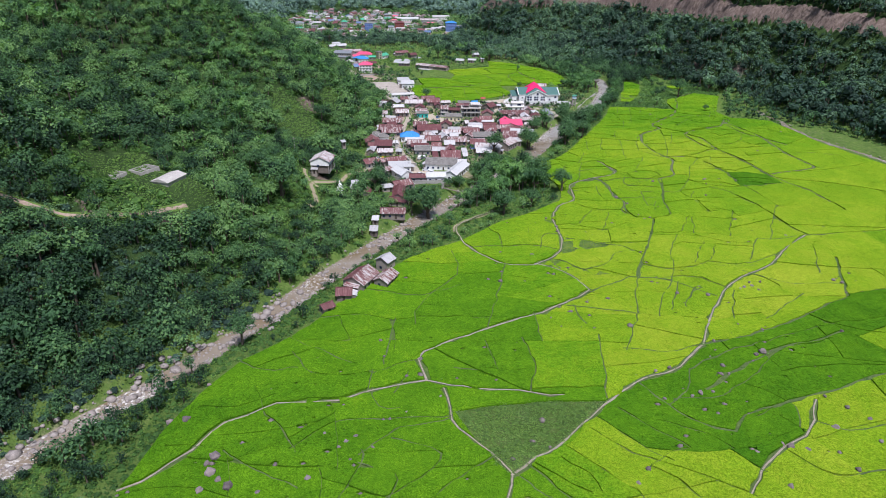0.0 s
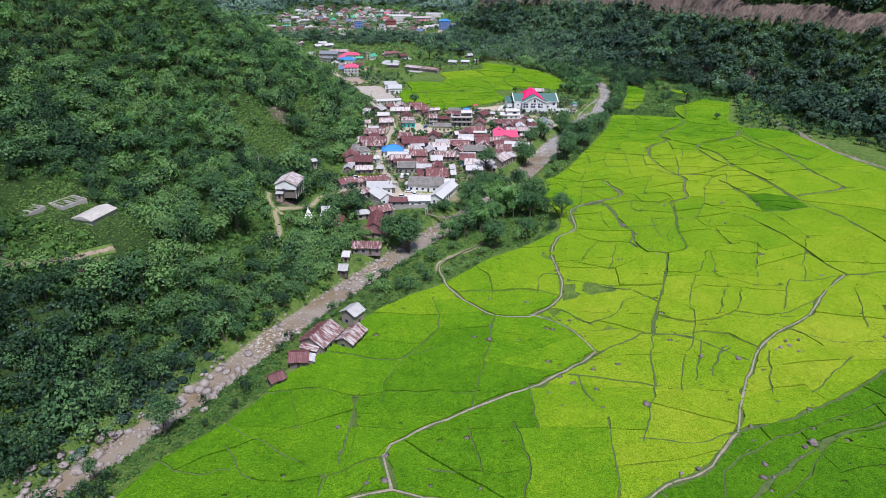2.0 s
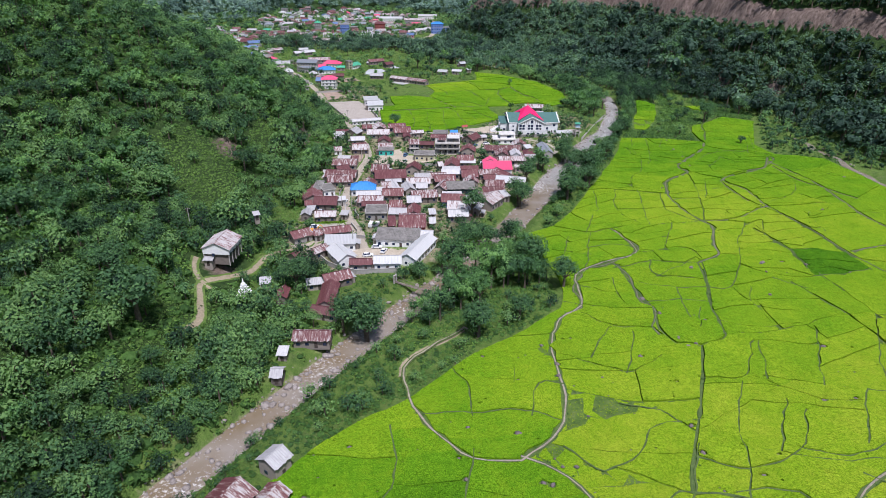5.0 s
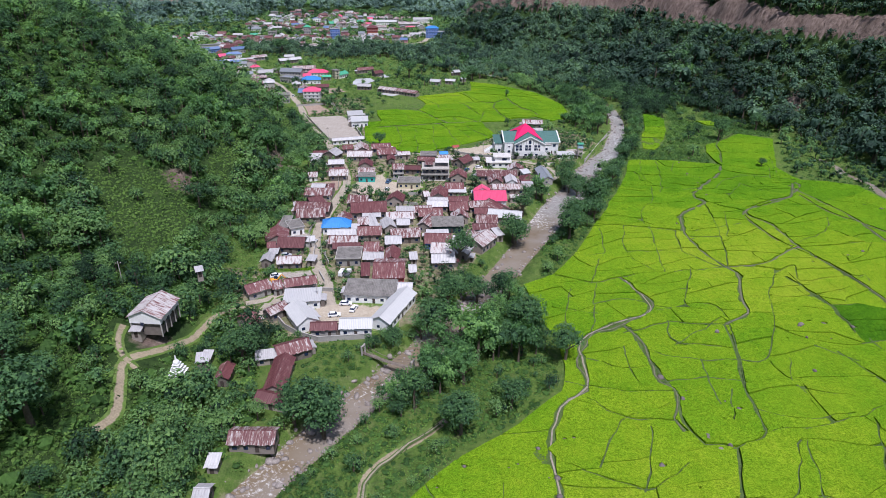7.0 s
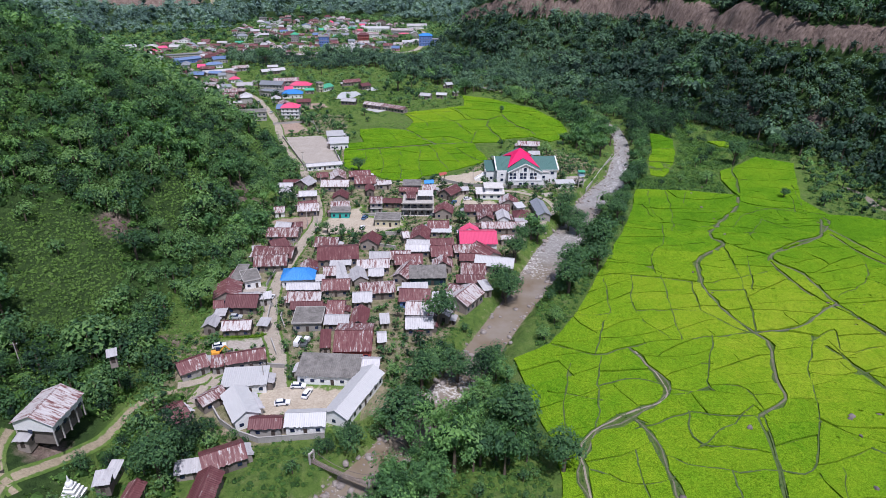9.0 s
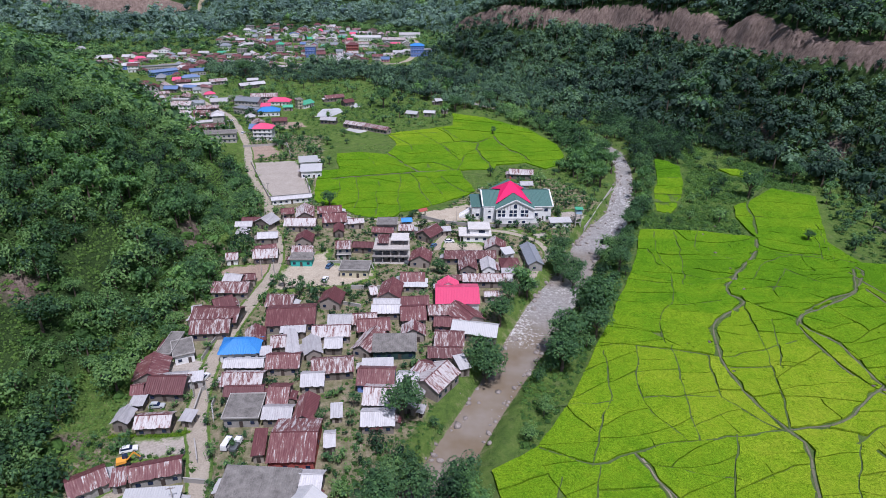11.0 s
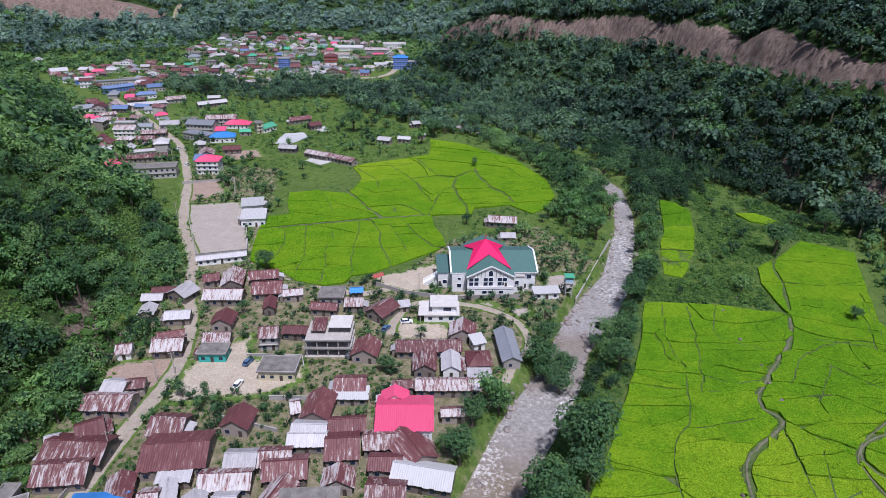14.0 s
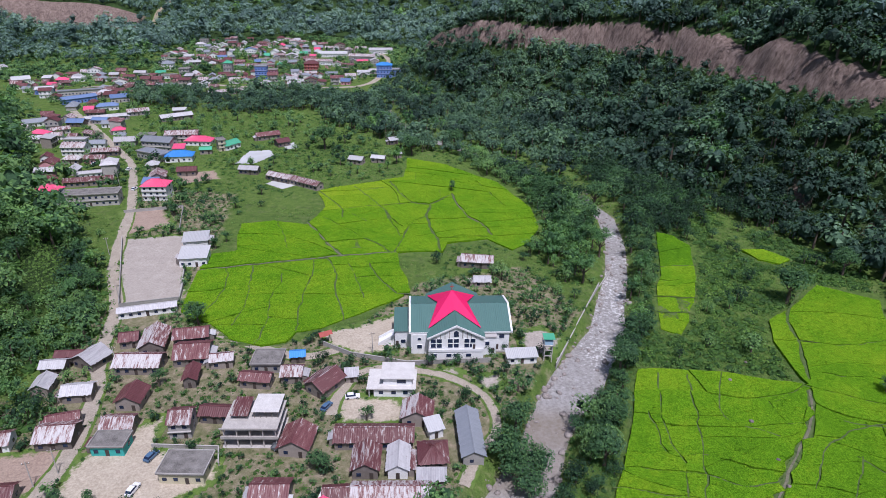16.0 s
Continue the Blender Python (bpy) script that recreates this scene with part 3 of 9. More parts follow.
CLIFF_ROAD = [(-13.0, 931.0), (0.5, 961.5), (6.5, 1045.6), (1.6, 1093.2), (-20.0, 1135.0)]
MOUNTAIN_ROAD = [(-352.0, 1285.0), (-356.0, 1310.0), (-368.0, 1350.0), (-377.0, 1404.0), (-360.0, 1450.0)]
TERRACE_TRACK = [(-155.0, 185.5), (-145.6, 188.0), (-132.3, 190.6), (-121.0, 194.2), (-108.2, 204.1), (-95.4, 217.6)]



# ---- the ground, one sheet ----
def axis(*stretches):
    out = [stretches[0][0]]
    for a, b, step in stretches:
        out += list(np.linspace(a, b, max(2, int(round((b - a) / step)) + 1))[1:])
    return np.array(out)


gx = axis((-2600, -700, 120), (-700, -300, 20), (-300, -150, 7), (-150, 320, 2.6), (320, 480, 2.8), (480, 900, 25), (900, 2600, 140))
gy = axis((-900, 0, 100), (0, 80, 10), (80, 720, 2.8), (720, 1000, 3.5), (1000, 1100, 8), (1100, 1240, 18), (1240, 1340, 8), (1340, 1700, 18), (1700, 3800, 150))
GX, GY = np.meshgrid(gx, gy)
GZ, CL, HILL = ground_z(GX, GY)
in_field = inside(GX, GY, MAIN_FIELD) | inside(GX, GY, INNER_FIELD) | inside(GX, GY, STRIP_FIELD) | inside(GX, GY, FOOT_FIELD)
VILLAGE = [(-50, 330), (-46, 395), (-50, 470), (-52, 520), (-78, 600), (-95, 650), (-40, 640), (-28, 560), (-20, 515), (10, 498), (40, 515), (60, 545), (100, 560), (118, 525), (98, 490), (80, 455), (62, 420), (45, 385), (30, 350), (15, 320), (-20, 305)]
rd, rw = line_dist(GX, GY, RIVER)
bank = rd - np.interp(rw, range(len(RIVER_HALF)), RIVER_HALF)
soil = np.where(inside(GX, GY, VILLAGE), 0.58, 0.12) + 0.5 * np.exp(-np.maximum(bank, 0) / 1.2) * (GY > 60)
scar = np.zeros_like(GX)
for sx, sy, sr in ((-54, 352, 6), (-52, 413, 7), (-53, 448, 6), (-98, 207, 7), (-120, 200, 6), (-62, 300, 7), (-85, 392, 8), (-50, 465, 6), (-58, 462, 12), (-64, 472, 9), (-54, 450, 9), (258, 575, 12), (236, 612, 10)):
    scar = np.maximum(scar, np.exp(-((GX - sx) ** 2 + (GY - sy) ** 2) / sr ** 2) * 0.75)
n0 = len(gx)
ii = (np.arange(len(gy) - 1)[:, None] * n0 + np.arange(n0 - 1)[None]).ravel()
F = np.stack([ii, ii + 1, ii + n0 + 1, ii + n0], 1)
GZ = GZ + np.where(in_field, 0.5, 0)
ground = new("ground", fast_mesh("ground", np.stack([GX, GY, GZ], -1).reshape(-1, 3), F, M_GROUND,
             {"soil": soil.ravel(), "forest": (sstep(4, 18, HILL) * 0.95).ravel(), "cliff": np.maximum(CL, scar).ravel()}, True))
tagged(ground, "green valley floor rising to forested slopes and a bare earth cliff", "ground", kind="structure")


# ---- river ----
def ribbon(pts, half, dz, zfun, across=1):
    """A strip along a line; half is a number or one per point."""
    p = np.asarray(pts, float)
    t = np.gradient(p, axis=0)
    t /= np.linalg.norm(t, axis=1)[:, None] + 1e-9
    nrm = np.stack([-t[:, 1], t[:, 0]], 1)
    half = np.broadcast_to(np.asarray(half, float), len(p))
    s = np.linspace(-1, 1, across + 1)
    xy = p[:, None] + nrm[:, None] * (s[None, :, None] * half[:, None, None])
    z = zfun(xy[..., 0], xy[..., 1]) + dz
    V = np.concatenate([xy, z[..., None]], -1).reshape(-1, 3)
    k = (np.arange(len(p) - 1)[:, None] * (across + 1) + np.arange(across)[None]).ravel()
    return V, np.stack([k, k + across + 1, k + across + 2, k + 1], 1)


def flat(z):
    return lambda x, y: np.zeros_like(x) + z


course = smooth_line(RIVER, 3.0)
wid = np.interp(line_dist(course[:, 0], course[:, 1], RIVER)[1], range(len(RIVER_HALF)), RIVER_HALF) + 4.0
V, F = ribbon(course, wid, 0, flat(-3.0), 10)
calm = sstep(345, 355, V[:, 1]) * (1 - sstep(392, 402, V[:, 1])) + sstep(440, 447, V[:, 1]) * (1 - sstep(468, 480, V[:, 1]))
V[:, 2] += 0.25 * fbm(V[:, 0], V[:, 1], 6, 2) * (1 - calm)
river = new("river", fast_mesh("river", V, F, M_RIVER, {"rapid": np.clip(1 - calm, 0, 1) * (1 + 0.3 * (V[:, 1] < 340) + 0.2 * (V[:, 1] > 485) + 0.45 * sstep(396, 404, V[:, 1]) * (1 - sstep(436, 444, V[:, 1]))) * (0.45 + 0.9 * vnoise(V[:, 0], V[:, 1], 14, 8)), "grey": sstep(395, 430, V[:, 1]) * (1 - 0.55 * sstep(440, 446, V[:, 1]) * (1 - sstep(470, 478, V[:, 1])))}, True))
tagged(river, "shallow brown river with white rapids between stony banks", "river", kind="structure")


c = smooth_line(STREAM, 3.0)
V, F = ribbon(c, 2.0, 0, lambda x, y: ground_z(x, y)[0], 6)
V[:, 2] = np.repeat(V[:, 2].reshape(-1, 7).min(1), 7) + 0.5
tagged(new("stream", fast_mesh("stream", V, F, M_RIVER, {"rapid": 0.6 + 0.8 * vnoise(V[:, 0], V[:, 1], 9, 8), "grey": np.full(len(V), 0.25)}, True)), "narrow stony stream with white riffles beside the paddies", "stream", kind="structure")


def ground_only(x, y):
    return ground_z(x, y)[0]


for nm, line, half, mat in (("road", MAIN_ROAD, 2.2, M_ROAD), ("road", SCHOOL_ROAD, 1.5, M_ROAD), ("road", HILL_TRACK, 0.9, M_TRACK), ("road", HILL_TRACK_2, 0.7, M_TRACK), ("road", RIVER_TRACK, 0.9, M_TRACK),
                            ("road", CHURCH_TRACK, 1.3, M_ROAD), ("road", LANE, 1.5, M_ROAD), ("road", CURVE_LANE, 1.7, M_ROAD), ("road", TERRACE_TRACK, 0.7, M_REDYARD), ("road", TOWN_STREET, 3.2, M_ROAD), ("road", CLIFF_ROAD, 3.0, M_ROAD), ("road", MOUNTAIN_ROAD, 3.0, M_TRACK)):
    c = smooth_line(line, 2.0)
    hw = half * (1 + 0.35 * (vnoise(c[:, 0], c[:, 1], 5, 4) - 0.5))
    V, F = ribbon(c, hw + 0.8, 0.14, ground_only, 8)
    V[:, 2] += 0.05 * fbm(V[:, 0], V[:, 1], 3, 6)
    bare = (0.5 + 0.75 * (hw[:, None] - np.abs(np.linspace(-1, 1, 9))[None] * (hw[:, None] + 0.8))).ravel()
    tagged(new(nm, fast_mesh(nm, V, F, mat, {"bare": np.clip(bare, -0.2, 1.3)}, smooth=True)), "pale unpaved dirt track, rutted and dusty", "road", kind="structure")


def patch_ground(name, poly, mat, label, dz=0.1, category="yard"):
    """A lightly uneven sheet of bare ground over the valley floor, grassed over towards its edge; a pond is cut to its shore."""
    wet = category == "pond"
    margin, step = (1.0, 0.6) if wet else (3.5, 1.2)
    x0, y0 = np.min(poly, 0) - margin
    x1, y1 = np.max(poly, 0) + margin
    xs, ys = np.arange(x0, x1 + 1, step), np.arange(y0, y1 + 1, step)
    X, Y = np.meshgrid(xs, ys)
    U, W = X + 2.5 * fbm(X, Y, 7, 7), Y + 2.5 * fbm(X, Y, 7, 8)
    sd = line_dist(U, W, poly + [poly[0]])[0] * np.where(inside(U, W, poly), 1, -1)
    keep = sd > (0 if wet else -3.2)
    k = (np.arange(len(ys) - 1)[:, None] * len(xs) + np.arange(len(xs) - 1)[None])
    k = k[keep[:-1, :-1] & keep[1:, :-1] & keep[:-1, 1:] & keep[1:, 1:]]
    V = np.stack([X, Y, ground_only(X, Y) + dz + 0.05 * fbm(X, Y, 9, 5)], -1).reshape(-1, 3)
    F = np.stack([k, k + 1, k + len(xs) + 1, k + len(xs)], 1)
    if len(F):
        zero = np.zeros(len(V))
        return tagged(new(name, fast_mesh(name, V, F, mat, {"rapid": zero, "grey": zero, "bare": np.clip(0.5 + sd.ravel() / 6, -0.2, 0.86)}, True)), label, category, kind="structure")


YARDS = []
YARDS.append(([(-21.0, 320.5), (-18.4, 329.8), (-11.3, 331.8), (6.7, 328.7), (6.3, 318.3), (0.4, 315.8), (-6.3, 318.2), (-15.7, 318.1)], 'yard'))
patch_ground('yard', YARDS[-1][0], M_YARD, 'sandy school yard between low white buildings', 0.10)
YARDS.append(([(-21.5, 449.2), (-9.4, 464.6), (-5.9, 451.8), (11.6, 449.9), (12.3, 443.4), (5.0, 437.1), (-6.8, 434.8), (-22.3, 432.5), (-22.4, 440.6)], 'yard'))
patch_ground('yard', YARDS[-1][0], M_YARD, 'bare sandy yard with tyre marks', 0.10)
YARDS.append(([(-44.8, 448.7), (-28.0, 453.6), (-25.5, 440.5), (-35.5, 436.2), (-46.4, 444.3)], 'yard'))
patch_ground('yard', YARDS[-1][0], M_REDYARD, 'freshly cleared reddish building plot', 0.10)
YARDS.append(([(-72.1, 580.7), (-48.0, 585.8), (-38.8, 566.5), (-27.0, 527.7), (-46.8, 523.2)], 'yard'))
patch_ground('yard', YARDS[-1][0], M_LOT, 'levelled pale earth lot inside a low wall', 0.10)
YARDS.append(([(27.9, 508.4), (40.7, 512.2), (51.7, 519.8), (55.3, 509.0), (51.3, 498.9), (42.4, 497.2), (32.7, 501.8)], 'yard'))
patch_ground('yard', YARDS[-1][0], M_YARD, 'sandy forecourt beside the church', 0.10)
YARDS.append(([(-37.7, 352.8), (-24.9, 354.8), (-22.8, 349.5), (-35.3, 348.0)], 'yard'))
patch_ground('yard', YARDS[-1][0], M_LOT, 'pale concrete parking yard', 0.10)
YARDS.append(([(-41.1, 379.4), (-42.7, 387.4), (-33.7, 388.9), (-31.2, 381.3)], 'yard'))
patch_ground('yard', YARDS[-1][0], M_LOT, 'pale concrete courtyard', 0.10)
YARDS.append(([(-86.7, 614.2), (-70.5, 619.1), (-57.7, 598.5), (-73.0, 586.5)], 'yard'))
patch_ground('yard', YARDS[-1][0], M_REDYARD, 'walled plot of bare reddish earth', 0.10)
YARDS.append(([(38.6, 474.7), (54.8, 474.9), (57.7, 466.0), (41.6, 465.1)], 'yard'))
patch_ground('yard', YARDS[-1][0], M_YARD, 'sandy building yard', 0.10)
YARDS.append(([(67.2, 487.2), (70.3, 489.6), (72.5, 487.9), (71.1, 485.0), (68.1, 485.0)], 'yard'))
patch_ground('yard', YARDS[-1][0], M_LOT, 'heap of pale sand', 0.10)
YARDS.append(([(79.3, 484.1), (84.9, 487.0), (84.9, 482.0), (80.2, 480.3)], 'yard'))
patch_ground('yard', YARDS[-1][0], M_LOT, 'heap of pale sand', 0.10)
YARDS.append(([(-81.8, 669.3), (-63.9, 678.2), (-56.9, 664.4), (-73.0, 654.4)], 'yard'))
patch_ground('yard', YARDS[-1][0], M_REDYARD, 'bare reddish plot', 0.10)
YARDS.append(([(95.3, 509.8), (102.2, 511.7), (107.1, 506.6), (102.1, 498.3), (94.8, 498.2)], 'yard'))
patch_ground('yard', YARDS[-1][0], M_LOT, 'pale building ground with planks', 0.10)
YARDS.append(([(-56.5, 691.3), (-55.3, 717.3), (-42.5, 720.4), (-36.6, 708.3), (-44.8, 691.8)], "pond"))
patch_ground("pond", YARDS[-1][0], M_POND, "still grey pond water among meadow weeds", 0.16, "pond")
YARDS.append(([(-28.8, 656.0), (-25.0, 665.6), (-15.2, 664.0), (-10.7, 654.8), (-17.8, 648.2)], "pond"))
patch_ground("pond", YARDS[-1][0], M_POND, "still grey pond water among meadow weeds", 0.16, "pond")
YARDS.append(([(-37.0, 731.0), (-31.4, 739.3), (-24.9, 726.3), (-32.8, 720.8)], "pond"))
patch_ground("pond", YARDS[-1][0], M_POND, "still grey pond water among meadow weeds", 0.16, "pond")



# ---- rice fields: every paddy a slab between bunds ----
LINES = []        # (width, points) of each trodden path and bund


def wobble(pts, amp, step):
    c = smooth_line(pts, step)
    c[1:-1, 0] += amp * 2 * (vnoise(c[1:-1, 0], c[1:-1, 1], 4, 11) - 0.5)
    c[1:-1, 1] += amp * 2 * (vnoise(c[1:-1, 0], c[1:-1, 1], 4, 12) - 0.5)
    return c


def field_path(width, *pts):
    LINES.append((width, wobble(pts, 0.5, 3.0)))


def bund(*pts):
    p = [np.array(q) for q in pts]
    a, b = p[0] - p[1], p[-1] - p[-2]
    p[0] = p[0] + 1.2 * a / np.linalg.norm(a)
    p[-1] = p[-1] + 1.2 * b / np.linalg.norm(b)
    LINES.append((0.45, wobble(p, 0.7, 2.2)))


field_path(1.8, (-71.9, 102.6), (-67.6, 105.6), (-63.3, 110.9), (-59.7, 115.5), (-57.0, 121.4), (-54.7, 125.2), (-49.8, 128.3), (-43.6, 132.9), (-36.2, 133.5), (-27.4, 134.8), (-18.8, 138.8), (-9.7, 142.0), (-4.2, 143.6))
field_path(2.0, (-4.2, 143.6), (-6.0, 149.4), (-7.0, 154.1), (-2.1, 160.3), (8.4, 166.8), (19.6, 173.6), (31.4, 179.8), (42.1, 187.5), (52.4, 196.9))
field_path(1.5, (52.4, 196.9), (49.3, 205.4), (43.2, 213.0), (35.2, 217.6))
field_path(1.5, (22.6, 271.6), (12.9, 262.1), (5.5, 251.7), (7.0, 242.4), (8.9, 235.2), (14.6, 226.0), (23.6, 217.1), (35.3, 216.1))
field_path(1.6, (35.3, 216.1), (45.5, 226.4), (49.1, 235.8), (49.8, 247.7), (49.4, 262.8), (54.8, 278.2), (63.5, 286.8), (64.4, 297.2), (65.3, 308.1), (77.9, 319.0), (93.0, 327.9), (89.5, 348.5))
field_path(1.0, (83.1, 316.4), (84.2, 298.6), (86.8, 285.1), (85.2, 272.8), (87.8, 265.3), (94.8, 263.6), (89.5, 248.3), (82.6, 230.9), (76.8, 218.3), (72.3, 207.2))
field_path(1.4, (-4.2, 143.6), (2.9, 141.4), (12.3, 140.3), (21.5, 139.5), (29.8, 137.7), (33.7, 138.0))
field_path(1.4, (0.6, 140.4), (2.1, 132.1), (2.8, 127.7), (7.0, 121.5), (12.2, 115.7), (16.4, 109.4), (14.4, 101.6), (12.6, 94.3))
field_path(2.0, (16.3, 108.5), (22.9, 114.0), (30.6, 119.8), (36.0, 126.1), (43.6, 134.0), (51.5, 141.3), (57.4, 145.7), (66.6, 149.4), (72.7, 155.0), (80.7, 163.2))
field_path(1.6, (80.7, 163.2), (85.0, 172.3), (92.5, 184.8), (102.0, 198.9), (113.9, 210.1), (125.8, 217.4), (140.0, 233.0), (155.6, 247.6))
field_path(0.9, (155.6, 247.6), (170.2, 249.8), (187.8, 252.7), (210.1, 258.3))
field_path(1.0, (80.7, 163.2), (93.9, 167.6), (109.7, 174.5), (122.6, 181.8), (135.5, 189.6), (142.7, 193.7))
field_path(1.1, (55.3, 143.9), (60.2, 134.2), (64.3, 128.7), (69.6, 125.2), (74.2, 124.2), (79.6, 130.0), (88.8, 134.0), (100.2, 138.5), (111.6, 142.4), (128.2, 149.2), (143.9, 155.0))
field_path(1.5, (69.4, 103.5), (76.9, 113.0), (84.4, 118.7), (92.0, 122.8), (96.8, 129.2), (101.9, 137.3))
field_path(1.0, (142.7, 193.7), (149.3, 208.7), (156.6, 225.6))
field_path(0.8, (143.9, 195.7), (160.4, 200.2), (178.4, 204.9))
bund((-46.8, 164.1), (-36.0, 157.3), (-26.7, 151.7), (-19.9, 146.9))
bund((-19.9, 146.9), (-13.4, 150.6), (-7.0, 154.1))
bund((-19.9, 146.9), (-20.3, 138.8))
bund((-44.1, 155.7), (-38.2, 147.4), (-29.1, 145.7), (-19.9, 146.9))
bund((-57.9, 151.1), (-50.3, 147.2), (-42.6, 148.7))
bund((-62.4, 131.0), (-53.6, 131.1), (-45.9, 135.9))
bund((-65.5, 116.4), (-58.7, 116.5))
bund((3.6, 226.8), (5.6, 209.7), (-4.6, 192.3), (-9.0, 180.8), (-8.7, 173.7))
bund((24.0, 218.8), (21.5, 201.2), (17.7, 185.1), (14.0, 170.8))
bund((-39.4, 176.5), (-26.7, 178.6), (-15.2, 175.3), (-7.9, 177.2))
bund((-15.2, 175.3), (-16.1, 163.8), (-16.8, 151.9))
bund((-28.8, 195.9), (-8.5, 192.2), (9.6, 201.0), (21.5, 201.2))
bund((-7.9, 177.2), (3.2, 177.5), (16.2, 177.7))
bund((-16.1, 163.8), (-3.9, 162.5))
bund((-9.9, 146.6), (-12.6, 138.9))
bund((13.5, 162.8), (16.1, 149.8))
bund((25.1, 164.6), (26.9, 151.4), (24.6, 139.6))
bund((49.2, 166.7), (46.7, 147.7), (45.1, 137.5))
bund((65.7, 181.3), (56.5, 160.6))
bund((43.7, 185.6), (53.0, 184.0), (65.7, 181.3), (78.1, 179.1), (89.5, 179.3))
bund((30.5, 179.8), (31.2, 164.7))
bund((4.6, 149.6), (19.2, 148.5), (25.9, 150.0))
bund((56.5, 160.6), (68.2, 159.3), (79.6, 162.6))
bund((-45.6, 129.0), (-40.0, 123.8), (-35.6, 116.8))
bund((-35.6, 116.8), (-26.1, 126.1), (-14.6, 127.4), (1.4, 128.7))
bund((-19.0, 115.2), (-11.4, 123.2), (1.4, 127.6))
bund((-23.0, 98.3), (-18.5, 111.5), (-19.0, 115.2))
bund((-11.2, 102.3), (-1.3, 110.0), (-0.0, 115.5), (-2.8, 117.4), (-11.2, 120.2))
bund((0.1, 103.3), (6.6, 110.1), (13.5, 114.8))
bund((-18.5, 111.5), (-10.3, 108.1), (-11.2, 102.3))
bund((-51.3, 114.7), (-43.1, 109.4), (-32.9, 104.4))
bund((-18.8, 138.8), (-16.5, 131.8), (-12.1, 131.8))
bund((38.4, 124.0), (46.3, 116.2), (56.8, 110.9), (69.4, 103.5))
bund((47.5, 131.7), (54.2, 124.3), (60.7, 118.4), (55.9, 116.4), (48.8, 110.8))
bund((56.6, 127.5), (64.3, 124.4), (70.5, 118.5))
bund((30.3, 117.9), (39.2, 108.9), (44.3, 103.9), (48.2, 96.3))
bund((21.2, 111.3), (27.9, 103.7), (32.9, 97.5))
bund((71.6, 149.5), (67.6, 140.3), (62.0, 135.0))
bund((72.9, 150.8), (87.1, 159.7), (95.4, 162.9), (110.9, 169.5), (126.4, 174.9), (148.0, 180.6))
bund((64.0, 136.6), (75.3, 138.0), (90.7, 148.5), (102.7, 160.0), (121.8, 166.5))
bund((83.3, 130.1), (93.7, 134.8), (91.7, 124.9))
bund((71.0, 116.6), (75.4, 111.2))
bund((96.8, 129.2), (103.3, 125.1), (114.5, 127.4))
bund((84.8, 116.8), (91.8, 109.7), (104.5, 111.6))
bund((122.6, 181.8), (128.2, 174.9), (141.4, 170.2))
bund((78.8, 221.1), (72.7, 206.8), (67.1, 190.0), (65.7, 181.3))
bund((52.1, 195.7), (70.6, 206.8), (86.0, 202.8), (95.3, 194.6))
bund((86.0, 202.8), (78.0, 184.5))
bund((64.5, 236.5), (73.2, 234.0), (80.3, 226.2))
bund((104.2, 196.9), (97.0, 179.5))
bund((114.9, 212.4), (127.8, 203.7), (146.7, 204.2))
bund((108.4, 179.7), (127.7, 195.3))
bund((151.7, 233.3), (143.2, 213.1))
bund((90.0, 221.4), (108.2, 217.0), (121.4, 217.3))
bund((102.0, 198.9), (96.0, 207.4), (83.3, 207.1))
bund((10.6, 232.5), (24.4, 232.7), (36.0, 234.2), (46.1, 230.3))
bund((24.4, 232.7), (24.1, 242.7), (20.0, 250.4))
bund((40.0, 232.9), (43.2, 244.5), (49.2, 244.6))
bund((53.2, 257.6), (63.2, 252.7), (71.7, 251.2), (80.9, 258.1))
bund((60.6, 257.7), (69.5, 272.5), (85.6, 280.8))
bund((46.8, 220.2), (54.4, 213.4), (65.2, 220.5), (70.4, 228.1), (82.6, 230.9))
bund((54.2, 197.2), (63.3, 203.1), (72.3, 207.2), (83.7, 205.3))
bund((76.8, 218.3), (88.6, 213.9), (103.9, 221.0), (111.6, 234.0))
bund((89.5, 248.3), (101.0, 248.5), (111.7, 265.7))
bund((99.7, 245.4), (91.3, 228.4), (88.6, 213.9), (81.3, 199.4))
bund((108.1, 248.6), (120.8, 245.7), (136.6, 243.0), (150.4, 246.2))
bund((104.5, 269.3), (126.7, 273.6), (147.0, 282.0), (165.5, 282.4))
bund((95.8, 308.7), (110.8, 319.7), (115.5, 319.9), (106.0, 281.2), (104.5, 269.3), (94.8, 263.6))
bund((94.3, 327.9), (114.7, 331.4), (116.7, 319.9))
bund((99.4, 298.9), (97.8, 281.1))
bund((103.9, 221.0), (116.5, 218.8), (134.9, 229.0))
bund((133.1, 242.9), (121.6, 223.7))
bund((58.7, 288.9), (74.4, 284.8), (86.8, 285.1))
bund((77.9, 319.0), (83.1, 316.4))
bund((134.7, 273.7), (122.5, 245.8))
bund((108.1, 248.6), (113.6, 265.7))
bund((159.3, 282.3), (138.3, 243.0))
field_path(0.8, (90.2, 398.4), (108.0, 396.1), (125.7, 391.3))
field_path(1.5, (125.7, 391.3), (126.4, 372.6), (130.7, 359.0))
field_path(1.5, (130.7, 359.0), (146.7, 362.5), (167.8, 377.7))
field_path(1.8, (167.8, 377.7), (167.3, 387.1), (166.8, 399.8), (161.3, 407.9), (162.0, 414.8), (175.6, 422.9), (192.7, 434.2), (205.2, 450.5), (204.4, 454.2))
field_path(1.0, (167.8, 377.7), (171.0, 362.8), (174.1, 346.0), (176.4, 329.7))
